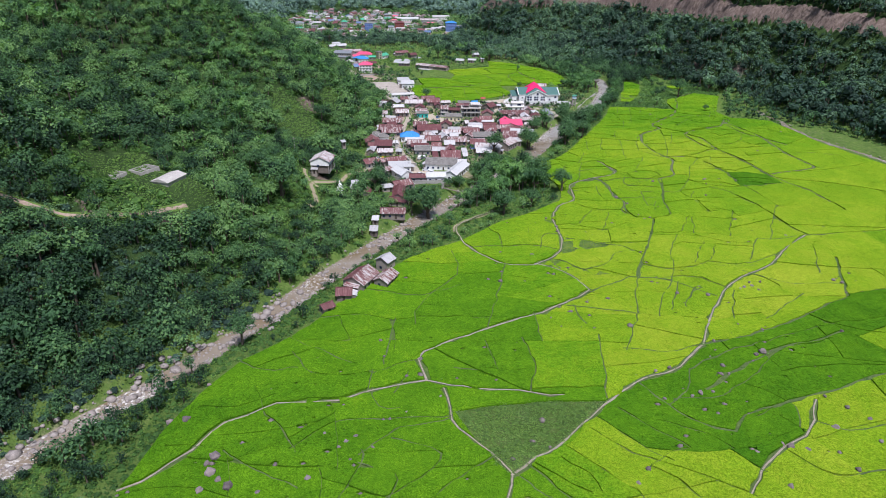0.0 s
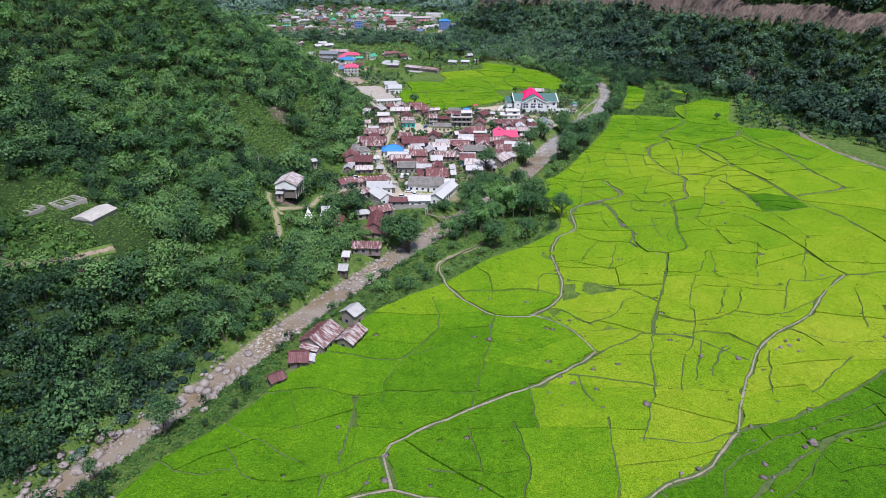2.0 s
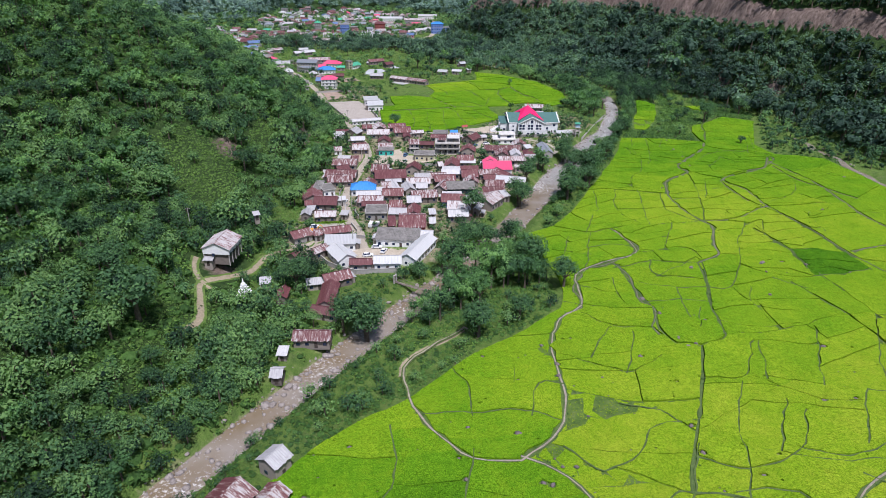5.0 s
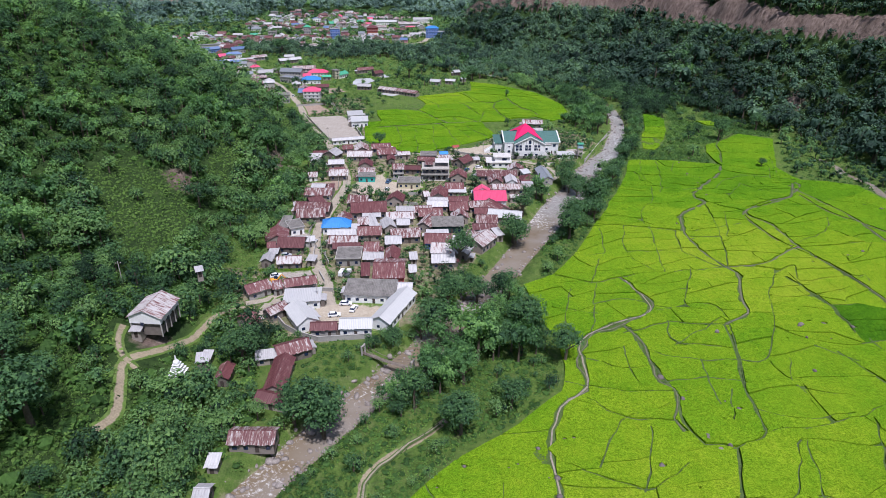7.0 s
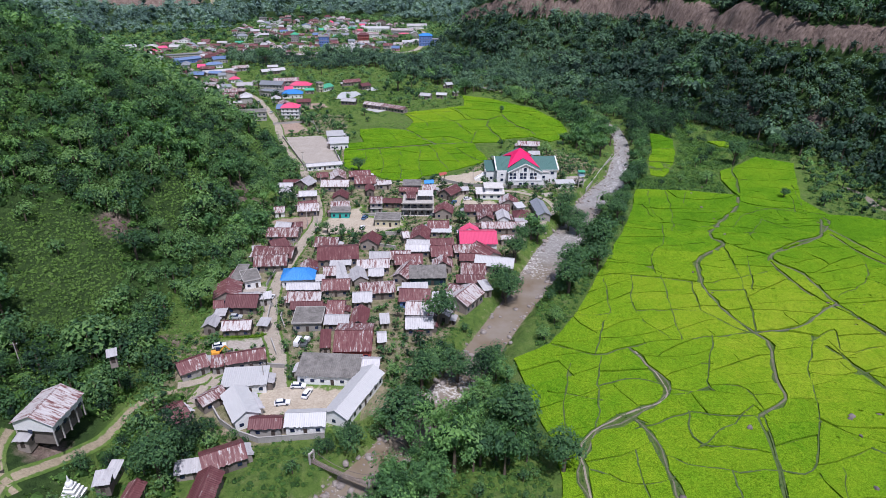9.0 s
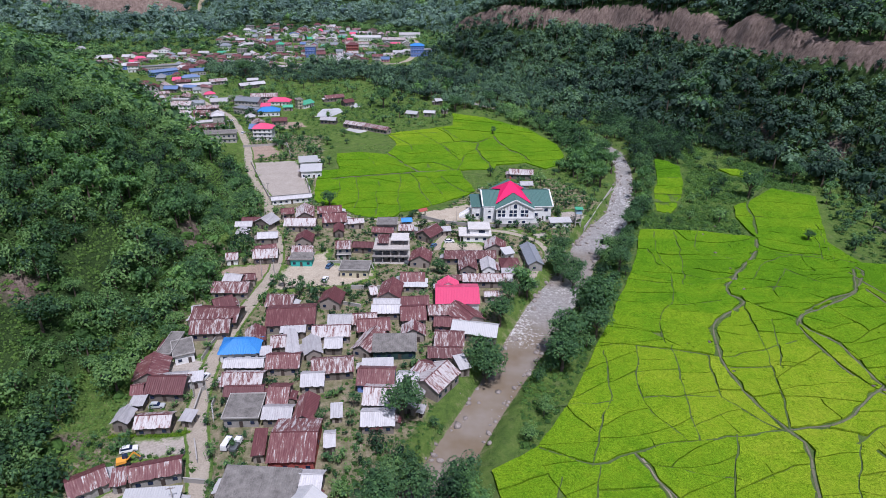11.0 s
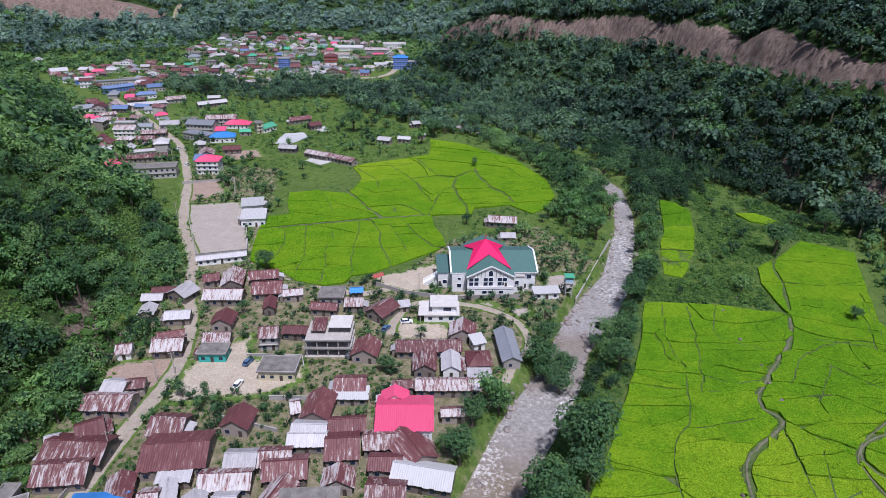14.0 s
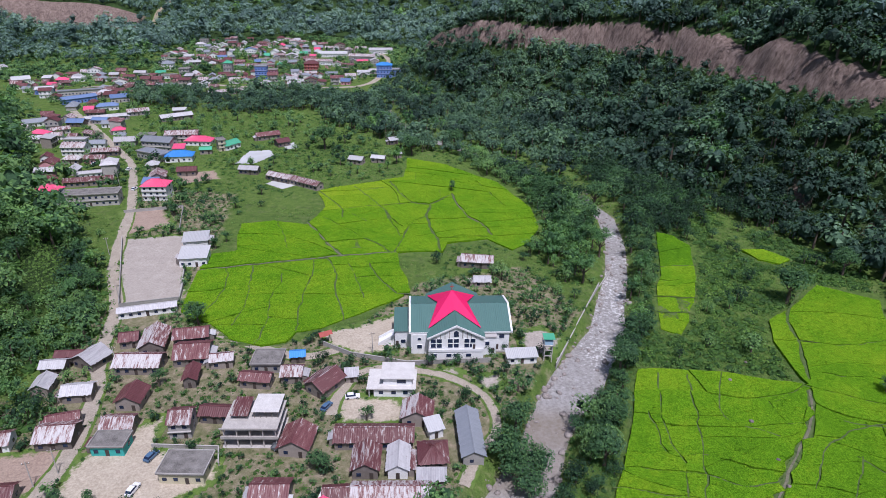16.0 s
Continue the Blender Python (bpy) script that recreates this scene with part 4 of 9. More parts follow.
field_path(2.0, (130.7, 359.0), (133.1, 354.5), (126.5, 335.3), (124.9, 326.1), (118.7, 321.7), (114.1, 318.8))
field_path(0.9, (64.5, 351.6), (76.9, 346.3), (88.2, 350.1), (99.9, 354.0), (114.2, 356.1), (130.7, 359.0))
field_path(1.3, (88.2, 350.1), (91.9, 339.7), (94.4, 330.2), (80.9, 318.4), (70.6, 313.0), (66.9, 306.6), (62.4, 299.5), (64.2, 289.9), (63.1, 285.0), (57.0, 281.5))
field_path(1.3, (80.9, 318.4), (84.8, 309.3), (84.3, 299.8), (83.9, 289.1), (87.1, 286.2), (86.2, 279.6), (83.0, 274.4), (84.4, 269.2))
field_path(0.9, (114.1, 318.8), (111.0, 302.4), (107.4, 289.4), (106.2, 278.0), (104.6, 269.3))
field_path(1.5, (197.7, 436.3), (200.7, 414.4), (208.5, 400.5), (216.5, 387.9))
field_path(2.2, (176.0, 479.4), (168.8, 465.1), (145.1, 435.2), (147.9, 425.5), (133.4, 413.1), (128.7, 404.5), (125.7, 391.3))
bund((70.6, 313.0), (74.6, 331.4), (78.4, 344.6))
bund((90.2, 393.2), (87.5, 372.0), (81.6, 359.5), (76.9, 346.3))
bund((101.1, 396.0), (95.9, 372.1), (102.4, 355.9))
bund((112.6, 396.2), (108.2, 368.0), (106.3, 356.0))
bund((122.3, 391.3), (119.0, 372.5), (129.1, 359.0))
bund((71.1, 367.5), (85.0, 369.8), (95.9, 372.1), (115.9, 372.5))
bund((110.3, 441.4), (130.5, 438.3), (147.7, 438.7))
bund((125.7, 468.2), (126.8, 452.6), (135.1, 452.8))
bund((142.5, 485.7), (135.1, 452.8), (130.5, 438.3))
bund((116.2, 356.1), (109.9, 341.6), (107.0, 328.8), (123.0, 327.5))
bund((94.4, 330.2), (107.0, 328.8))
bund((90.1, 346.5), (109.9, 341.6))
bund((75.5, 331.4), (85.1, 334.7), (94.0, 331.7))
bund((60.9, 328.2), (73.3, 325.4))
bund((68.4, 341.0), (62.9, 319.6), (63.0, 306.6))
bund((147.8, 356.6), (136.4, 335.4), (130.1, 317.7), (118.3, 300.2), (112.3, 300.1))
bund((146.8, 354.7), (157.8, 360.6), (153.6, 349.2), (168.2, 351.3), (178.7, 353.3))
bund((168.4, 369.0), (188.8, 369.3))
bund((149.9, 342.2), (153.5, 332.5), (165.7, 332.6))
bund((130.1, 317.7), (137.5, 307.4), (145.4, 300.5))
bund((96.3, 320.0), (95.1, 309.4), (107.6, 307.1))
bund((81.4, 314.4), (96.3, 320.0), (114.1, 318.8))
bund((84.9, 304.4), (98.6, 299.9), (110.8, 300.1))
bund((84.6, 289.1), (98.2, 291.3), (107.4, 289.4))
bund((102.8, 285.4), (98.7, 274.5))
bund((63.0, 281.2), (70.6, 274.3), (82.7, 273.5))
bund((66.9, 299.6), (76.3, 295.3), (84.3, 297.6))
bund((106.2, 278.0), (116.3, 274.7), (130.3, 276.5))
bund((125.9, 300.3), (122.0, 287.5), (134.9, 283.8))
bund((158.3, 442.4), (169.8, 457.3), (190.3, 465.6), (206.3, 458.1))
bund((210.9, 496.6), (199.8, 461.8))
bund((154.2, 419.5), (162.0, 414.8))
bund((146.6, 422.4), (138.6, 381.9), (131.6, 360.2))
bund((209.6, 429.9), (223.2, 423.9))
bund((199.1, 420.3), (191.0, 397.6), (171.4, 382.4))
bund((166.8, 399.8), (186.4, 397.5), (197.3, 382.8))
field_path(1.2, (178.7, 484.6), (186.3, 506.0), (191.3, 523.3), (210.5, 547.1))
field_path(1.4, (202.2, 452.3), (193.1, 435.2), (181.6, 429.2), (163.1, 416.4), (158.7, 409.8))
bund((152.3, 434.4), (167.5, 436.7), (178.5, 427.3))
bund((175.0, 451.7), (181.1, 443.1), (193.1, 435.2))
bund((179.8, 466.0), (195.4, 461.5), (202.2, 452.3))
bund((185.4, 487.6), (202.1, 482.3), (195.4, 461.5))
bund((176.6, 481.7), (187.2, 476.5), (201.0, 471.6))
bund((175.0, 451.7), (162.5, 434.6))
bund((113.7, 448.1), (130.1, 446.3), (141.2, 442.3), (150.5, 444.6))
bund((103.9, 425.8), (118.3, 422.5), (139.1, 426.5))
bund((133.7, 486.3), (128.4, 464.8), (129.4, 450.7))
bund((153.3, 486.8), (146.4, 467.7), (157.1, 460.6))
bund((128.0, 446.3), (122.4, 426.2), (113.2, 412.1), (111.1, 399.7))
bund((126.9, 391.6), (138.2, 394.5), (153.1, 400.5))
bund((128.0, 386.4), (142.7, 386.6), (157.7, 384.3))
bund((186.3, 506.0), (200.5, 503.2), (216.6, 506.8))
bund((144.6, 430.4), (153.4, 419.6), (159.5, 413.0))
bund((152.0, 412.9), (142.7, 386.6))
field_path(1.8, (198.9, 449.3), (202.5, 432.0), (207.0, 411.3), (207.3, 391.1), (206.5, 370.8), (208.2, 357.0), (209.8, 344.1), (204.1, 339.0), (189.9, 333.8), (179.4, 329.5))
field_path(1.3, (159.4, 409.3), (159.7, 394.6), (162.5, 381.0), (166.8, 372.3), (172.0, 363.0), (175.0, 349.7), (176.5, 334.9), (179.1, 323.5), (182.2, 314.3), (187.1, 304.2), (187.7, 296.6), (188.9, 286.3), (189.2, 276.2))
bund((169.7, 379.3), (186.3, 380.9), (206.3, 382.7))
field_path(0.8, (152.2, 355.0), (152.6, 338.1), (154.9, 330.3), (153.7, 314.1))
field_path(0.7, (142.6, 304.9), (146.4, 293.5), (149.8, 285.2), (151.4, 274.1), (152.8, 263.7), (154.2, 254.1), (157.0, 247.8))
bund((156.8, 310.7), (158.9, 293.9), (160.5, 278.2))
bund((208.9, 342.5), (219.6, 341.2), (227.0, 335.8))
bund((181.3, 369.9), (179.4, 349.9))
bund((206.5, 370.8), (224.9, 370.6), (237.8, 366.3))
bund((153.6, 309.2), (164.8, 310.9), (177.6, 315.5))
field_path(1.2, (73.2, 140.6), (79.9, 145.8), (87.0, 151.2), (93.9, 155.6), (101.1, 160.1), (107.8, 163.3), (120.5, 167.3), (128.3, 171.7))
bund((40.8, 128.4), (45.4, 123.2), (49.7, 118.3), (54.6, 114.2))
bund((29.5, 113.3), (34.0, 108.9), (35.7, 104.7))
bund((50.2, 110.9), (54.4, 107.5), (57.8, 102.6))
bund((83.6, 186.7), (87.7, 194.6), (92.9, 198.9))
bund((17.6, 108.7), (21.8, 105.3), (25.1, 102.1))
bund((20.2, 114.1), (26.1, 108.8), (32.9, 103.9))
bund((75.9, 270.2), (71.9, 258.3), (69.1, 250.9))
bund((108.3, 238.2), (103.4, 229.1), (98.9, 220.7))
bund((105.3, 248.1), (112.3, 243.2), (120.8, 238.5), (127.9, 238.6))
bund((45.3, 183.9), (45.7, 179.5), (46.7, 175.4))
bund((91.1, 199.1), (87.4, 193.9), (83.8, 187.1))
bund((78.6, 194.8), (75.2, 187.0), (72.3, 179.9))
bund((119.7, 297.7), (120.8, 292.0), (122.7, 285.9))
field_path(1.0, (149.7, 352.0), (151.6, 345.5), (154.3, 337.8), (155.2, 328.0), (154.0, 321.4))
bund((152.6, 337.8), (168.3, 344.1))
bund((78.2, 305.5), (77.2, 299.2), (78.0, 289.8))
field_path(2.0, (-28.5, 551.5), (-13.1, 556.2), (7.1, 561.1), (25.6, 566.1), (44.8, 570.1), (48.7, 570.2))
field_path(1.8, (4.4, 601.7), (11.8, 590.1), (19.0, 577.3), (26.1, 566.1))
bund((-10.8, 602.7), (-3.9, 589.6), (1.6, 573.8))
bund((-17.7, 553.4), (-14.5, 540.7), (-13.9, 531.4), (-14.8, 520.5), (-14.8, 514.4))
bund((-8.0, 554.7), (-4.4, 536.2), (-2.4, 522.9), (-3.3, 512.7))
bund((5.0, 548.7), (6.1, 541.2), (4.9, 531.8), (7.3, 518.9), (8.1, 507.1), (7.5, 501.7))
bund((15.5, 560.7), (16.9, 549.0), (16.4, 536.7), (17.1, 523.3), (19.0, 509.2))
field_path(0.7, (20.3, 563.7), (26.7, 549.2), (27.7, 536.9), (32.3, 523.6), (34.0, 515.4))
bund((30.2, 558.3), (35.3, 544.3), (38.8, 532.5))
field_path(0.8, (38.3, 560.2), (41.6, 549.6), (46.7, 542.1), (51.6, 535.1), (56.0, 535.2))
field_path(0.8, (2.0, 645.0), (10.8, 631.9), (17.8, 619.7), (20.5, 608.1))
field_path(0.8, (20.3, 652.2), (29.6, 636.8), (38.4, 620.3), (45.1, 605.1), (49.6, 598.0))
field_path(1.2, (38.5, 660.6), (45.9, 641.8), (52.5, 628.9), (61.4, 626.7), (60.1, 613.1), (62.3, 598.4), (65.8, 584.9), (67.0, 572.4))
field_path(1.0, (61.4, 626.7), (67.2, 633.7), (72.8, 642.7))
bund((18.9, 619.7), (35.2, 624.2), (55.4, 629.0))
bund((38.4, 620.3), (48.8, 587.7))
bund((11.6, 607.8), (21.4, 597.2), (30.6, 587.2), (40.5, 577.9), (46.0, 570.1))
field_path(0.8, (61.5, 613.1), (53.5, 601.7), (50.3, 584.5), (47.3, 570.1))
field_path(1.4, (72.8, 642.7), (76.0, 625.5), (81.1, 609.9), (86.3, 602.6), (90.7, 588.9))
bund((86.7, 662.2), (94.5, 638.9), (99.4, 626.2))
bund((69.7, 585.0), (77.6, 588.5), (86.7, 587.4))
bund((25.0, 612.0), (31.4, 604.7))
bund((155.3, 559.2), (171.6, 560.7))
bund((148.6, 534.9), (161.5, 533.9))
bund((144.5, 523.8), (156.8, 522.8))

bund((156.1, 331.0), (154.1, 310.0))
bund((175.7, 337.0), (177.8, 315.5))
from mathutils.geometry import delaunay_2d_cdt


def field_level(x, y):
    return 1.0 + 0.5 * (vnoise(x, y, 30, 40) - 0.5)


TUFTS = []        # ears of rice standing above the paddies: x, y, z, hue
STONES = [(x, y, r) for x, y, r in np.column_stack([rng.uniform(-75, 230, 1500), rng.uniform(95, 420, 1500), 0.35 + 0.95 * rng.random(1500) ** 2])
          if inside(x, y, MAIN_FIELD) and vnoise(x, y, 26, 61) > 0.30 + 0.25 * rng.random() + 0.0011 * (y - 95)]


def c_far(q):
    """The small old paddies on the upper half of the big field."""
    return 300 < q[:, :, 1].mean() < 475


def paddies(outline, lines, parent, level, hue, biggest=330.0, gaps=()):
    """Cuts the outline by paths and bunds of their own width and lays a slab of rice into every piece between."""
    verts, edges, strips = [], [], []
    def add(pts, closed=False):
        k, n = len(verts), len(pts)
        verts.extend(Vector((float(p[0]), float(p[1]))) for p in pts)
        edges.extend((k + i, k + (i + 1) % n) for i in range(n if closed else n - 1))
    ring = np.array(outline + [outline[0]], float)
    ring = np.concatenate([np.linspace(ring[i], ring[i + 1], max(2, int(np.linalg.norm(ring[i + 1] - ring[i]) / 4)), endpoint=False) for i in range(len(outline))])
    ring[:, 0] += 1.6 * (vnoise(ring[:, 0], ring[:, 1], 9, 2) - 0.5)
    ring[:, 1] += 1.6 * (vnoise(ring[:, 0], ring[:, 1], 9, 3) - 0.5)
    add(ring, True)
    if inside(np.array([WEED_PATCH[0][0]]), np.array([WEED_PATCH[0][1]]), outline)[0]:
        add(WEED_PATCH, True)
    def strip(w, c):
        ins = inside(c[:, 0], c[:, 1], outline)
        if ins.any():
            i = np.nonzero(ins)[0]
            c = c[max(0, i[0] - 2):i[-1] + 3]
            t = np.gradient(c, axis=0)
            t /= np.linalg.norm(t, axis=1)[:, None] + 1e-9
            side = np.stack([-t[:, 1], t[:, 0]], 1) * w / 2
            left, right = side * (0.5 + 1.3 * rng.random((len(c), 1)) ** 2), side * (0.5 + 1.3 * rng.random((len(c), 1)) ** 2)
            add(np.concatenate([c + left, (c - right)[::-1]]), True)
            strips.append((w, c))
    for w, c in lines:
        strip(w, c)
    for gx_, gy_, gr in gaps:
        a = np.arange(7) * 0.9 + gx_
        add(np.stack([gx_ + gr * (0.6 + 0.8 * rng.random(7)) * np.cos(a), gy_ + 0.7 * gr * (0.6 + 0.8 * rng.random(7)) * np.sin(a)], 1), True)
    for turn in range(7):
        vo, eo, fo, _, oe, _ = delaunay_2d_cdt(verts, edges, [], 0, 0.02)
        cut = {(min(e), max(e)) for e, src in zip(eo, oe) if src}
        P, T = np.array([(v.x, v.y) for v in vo]), np.array(fo)
        mid = P[T].mean(1)
        keep = inside(mid[:, 0], mid[:, 1], [tuple(q) for q in ring])
        keep &= ~inside(mid[:, 0], mid[:, 1], WEED_PATCH)
        for w, c in strips:
            near = (mid[:, 0] > c[:, 0].min() - 3) & (mid[:, 0] < c[:, 0].max() + 3) & (mid[:, 1] > c[:, 1].min() - 3) & (mid[:, 1] < c[:, 1].max() + 3)
            k = np.nonzero(near & keep)[0]
            keep[k] = line_dist(mid[k, 0], mid[k, 1], c)[0] > w * 0.27
        tri = {(t[i], t[(i + 1) % 3]): f for f, t in enumerate(fo) for i in range(3)}
        done, pieces = np.zeros(len(fo), bool), []
        for s in range(len(fo)):
            if not keep[s] or done[s]:
                continue
            stack, mine = [s], []
            done[s] = True
            while stack:
                f = stack.pop()
                mine.append(f)
                for i in range(3):
                    a, b = fo[f][i], fo[f][(i + 1) % 3]
                    g = tri.get((b, a))
                    if g is not None and keep[g] and not done[g] and (min(a, b), max(a, b)) not in cut:
                        done[g] = True
                        stack.append(g)
            pieces.append(mine)
        if turn == 6:
            break
        # a wide paddy gets one more low bund, across its longer side
        for mine in pieces:
            q = P[T[mine]]
            area = 0.5 * np.abs((q[:, 1, 0] - q[:, 0, 0]) * (q[:, 2, 1] - q[:, 0, 1]) - (q[:, 1, 1] - q[:, 0, 1]) * (q[:, 2, 0] - q[:, 0, 0]))
            if area.sum() < biggest * (0.75 + 0.7 * rng.random()) * (0.42 if c_far(q) else 1.0):
                continue
            c = (q.mean(1) * area[:, None]).sum(0) / area.sum()
            pts = q.reshape(-1, 2)
            lie = radians(8 + 30 * (vnoise(c[0], c[1], 70, 33) - 0.5) + 14 * rng.normal())
            east, north = np.array((math.cos(lie), math.sin(lie))), np.array((-math.sin(lie), math.cos(lie)))
            d = east if np.ptp((pts - c) @ north) > 0.5 * np.ptp((pts - c) @ east) else north
            bend = np.array((-d[1], d[0]))
            u = (pts - c) @ d
            lo, hi = (u.min(), 0.0) if rng.random() < 0.12 else (u.min(), u.max())
            tt = np.arange(lo - 2, hi + 2, 0.7)
            curve = (hi - lo) * 0.07 * rng.normal()
            line = c + tt[:, None] * d + bend * (curve * np.cos(np.pi * tt / (hi - lo + 1e-6)))[:, None]
            e = [np.cross(q[None, :, (k + 1) % 3] - q[None, :, k], line[:, None] - q[None, :, k]) for k in range(3)]
            ins = ((e[0] >= 0) & (e[1] >= 0) & (e[2] >= 0)).any(1) | ((e[0] <= 0) & (e[1] <= 0) & (e[2] <= 0)).any(1)
            if not ins.any():
                continue
            mid_k = np.nonzero(ins)[0][np.argmin(np.abs(tt[ins]))]
            k0 = k1 = mid_k
            while k0 > 0 and ins[max(0, k0 - 5):k0].any():
                k0 -= 1
            while k1 < len(tt) - 1 and ins[k1 + 1:k1 + 6].any():
                k1 += 1
            line = line[max(0, k0 - 2):k1 + 3]
            line = np.concatenate([line[:-1:5], line[-1:]])
            if len(line) < 3:
                continue
            line[:, 0] += 0.9 * (vnoise(line[:, 0], line[:, 1], 4, 31) - 0.5)
            line[:, 1] += 0.9 * (vnoise(line[:, 0], line[:, 1], 4, 32) - 0.5)
            strip(0.2 if c[1] < 340 else 0.3, line)
    made = 0
    for mine in pieces:
        area = sum(0.5 * abs((P[t[1]][0] - P[t[0]][0]) * (P[t[2]][1] - P[t[0]][1]) - (P[t[1]][1] - P[t[0]][1]) * (P[t[2]][0] - P[t[0]][0])) for t in T[mine])
        if area < 4:
            continue
        made += 1
        used = sorted({v for f in mine for v in fo[f]})
        at = {v: i for i, v in enumerate(used)}
        c = P[used].mean(0)
        top, n = level(c[0], c[1]) + 0.5 * (rng.random() - 0.5), len(used)
        mine_set = set(mine)
        faces = [tuple(at[v] for v in fo[f]) for f in mine]
        for f in mine:
            for i in range(3):
                a, b = fo[f][i], fo[f][(i + 1) % 3]
                if tri.get((b, a)) not in mine_set:
                    faces.append((at[b], at[a], n + at[a], n + at[b]))
        z = top + 0.22 * (rng.random(n) - 0.5)
        vs = [(*P[v], z[i]) for i, v in enumerate(used)] + [(*P[v], top - 1.1) for v in used]
        me = mesh_from("paddy", vs, faces, [M_RICE])
        a = me.attributes.new("tint", "FLOAT", "POINT")
        a.data.foreach_set("value", [float(np.clip(hue(c[0], c[1]) + 0.1 * (rng.random() - 0.5), 0, 1))] * (2 * n))
        tuft = 3.5 if c[1] < 215 else 1.8 if c[1] < 330 else 0.8
        for f in mine:
            A, B, C = (P[v] for v in fo[f])
            m = rng.poisson(tuft * 0.5 * abs((B[0] - A[0]) * (C[1] - A[1]) - (B[1] - A[1]) * (C[0] - A[0])))
            u = np.sort(rng.random((m, 2)), axis=1)
            TUFTS.append(np.column_stack([A * u[:, :1] + B * (u[:, 1:] - u[:, :1]) + C * (1 - u[:, 1:]), np.full(m, top), np.full(m, a.data[0].value)]))
        new("paddy", me).parent = parent if not isinstance(parent, list) else parent[int(np.searchsorted((150, 185, 225, 275, 340), c[1]))]
    return made


DEEP_PARCEL = [(156.1, 330.1), (175.7, 336.2), (177.8, 316.0), (154.1, 310.4)]
GREEN_BELT = [(56.6, 142.8), (61.3, 132.8), (65.5, 124.0), (75.1, 124.7), (77.3, 115.3), (93.2, 125.0), (101.8, 138.6), (115.3, 145.9), (128.0, 148.8), (180, 176), (178, 206), (159.2, 198.3), (141.3, 191.0), (119.5, 179.4), (98.0, 168.8), (80.3, 162.1), (71.3, 151.0)]
YELLOW_BELT = [(84, 168), (100, 196), (126, 216), (148, 208), (142, 196)]


def main_hue(x, y):
    """From deep green (0) to ripening yellow-green (1)."""
    h = 0.58 + 0.55 * fbm(x, y, 75, 50)
    h -= 0.36 * sstep(235, 190, y) * sstep(62, 20, x)
    h -= 0.2 * sstep(380, 440, y)
    h += 0.12 * sstep(90, 130, x) * sstep(135, 100, y) + 0.10 * sstep(100, 150, x) * sstep(230, 280, y) * sstep(400, 340, y)
    at = np.array([x]), np.array([y])
    if inside(*at, DEEP_PARCEL)[0]:
        h = 0.08
    elif inside(*at, GREEN_BELT)[0]:
        h = 0.14
    elif inside(*at, YELLOW_BELT)[0]:
        h = 0.8
    return h


rice_field = [tagged(new("rice_field"), "bright green rice paddies divided by narrow bunds and footpaths", "rice field", kind="structure") for k in range(6)]
N1 = paddies(MAIN_FIELD, LINES, rice_field, field_level, main_hue, gaps=STONES)
rice_field_inner = tagged(new("rice_field"), "green paddies beside the village road and the church", "rice field", kind="structure")
N2 = paddies(INNER_FIELD, LINES, rice_field_inner, lambda x, y: 0.85, lambda x, y: 0.42 + 0.3 * sstep(600, 660, y) * sstep(70, 20, x))
N3 = paddies(STRIP_FIELD, LINES, rice_field_inner, lambda x, y: 0.85, lambda x, y: 0.5 - 0.3 * sstep(556, 562, y)) + paddies(FOOT_FIELD, LINES, rice_field_inner, lambda x, y: 0.85, lambda x, y: 0.5)
print("paddies", N1, N2, N3, len(STONES))
BV, BF, k = [], [], 0
for w, c in LINES:
    V, F = ribbon(c, w * 0.5 if w < 0.6 else w * 0.42, 0.8 if w < 0.6 else 0.66, ground_only, 1)
    V[:, 2] += 0.18 * (vnoise(V[:, 0], V[:, 1], 2.5, 13) - 0.5)
    BV.append(V)
    BF.append(F + k)
    k += len(V)
tagged(new("bunds", fast_mesh("bunds", np.concatenate(BV), np.concatenate(BF), M_BUND)), "low grassy bunds between the rice paddies", "bund", kind="stuff")
for w, c in LINES:
    if w >= 1.3:
        hw = w * 0.14 * (1 + 0.8 * (vnoise(c[:, 0], c[:, 1], 4, 9) - 0.5))
        V, F = ribbon(c, hw, 0.8, ground_only, 2)
        tagged(new("footpath", fast_mesh("footpath", V, F, M_PATH if c[:, 1].mean() < 290 else M_DITCH, smooth=True)), "narrow trodden earth footpath between rice paddies", "footpath", kind="structure")


# ---- buildings ----
MESHES = {}
FOOT = []                 # (x, y, radius) of what stands in the village


def shared_box(name, sx, sy, sz, material):
    """One mesh for all alike boxes; its base lies at z = 0, centred."""
    key = (name, round(sx, 2), round(sy, 2), round(sz, 2), material.name)
    if key not in MESHES:
        bm = box_bm((-sx / 2, -sy / 2, 0, sx / 2, sy / 2, sz))
        bmesh.ops.bevel(bm, geom=bm.edges[:], offset=min(sx, sy, sz) * 0.12, segments=1, affect="EDGES")
        me = bpy.data.meshes.new(name)
        bm.to_mesh(me)
        bm.free()
        me.materials.append(material)
        MESHES[key] = me
    return MESHES[key]


def put(name, me, parent, x, y, z, rz=0, label=""):
    ob = new(name, me)
    ob.parent = parent
    ob.matrix_basis = pose(x, y, z, 0, 0, rz)
    return tagged(ob, label)


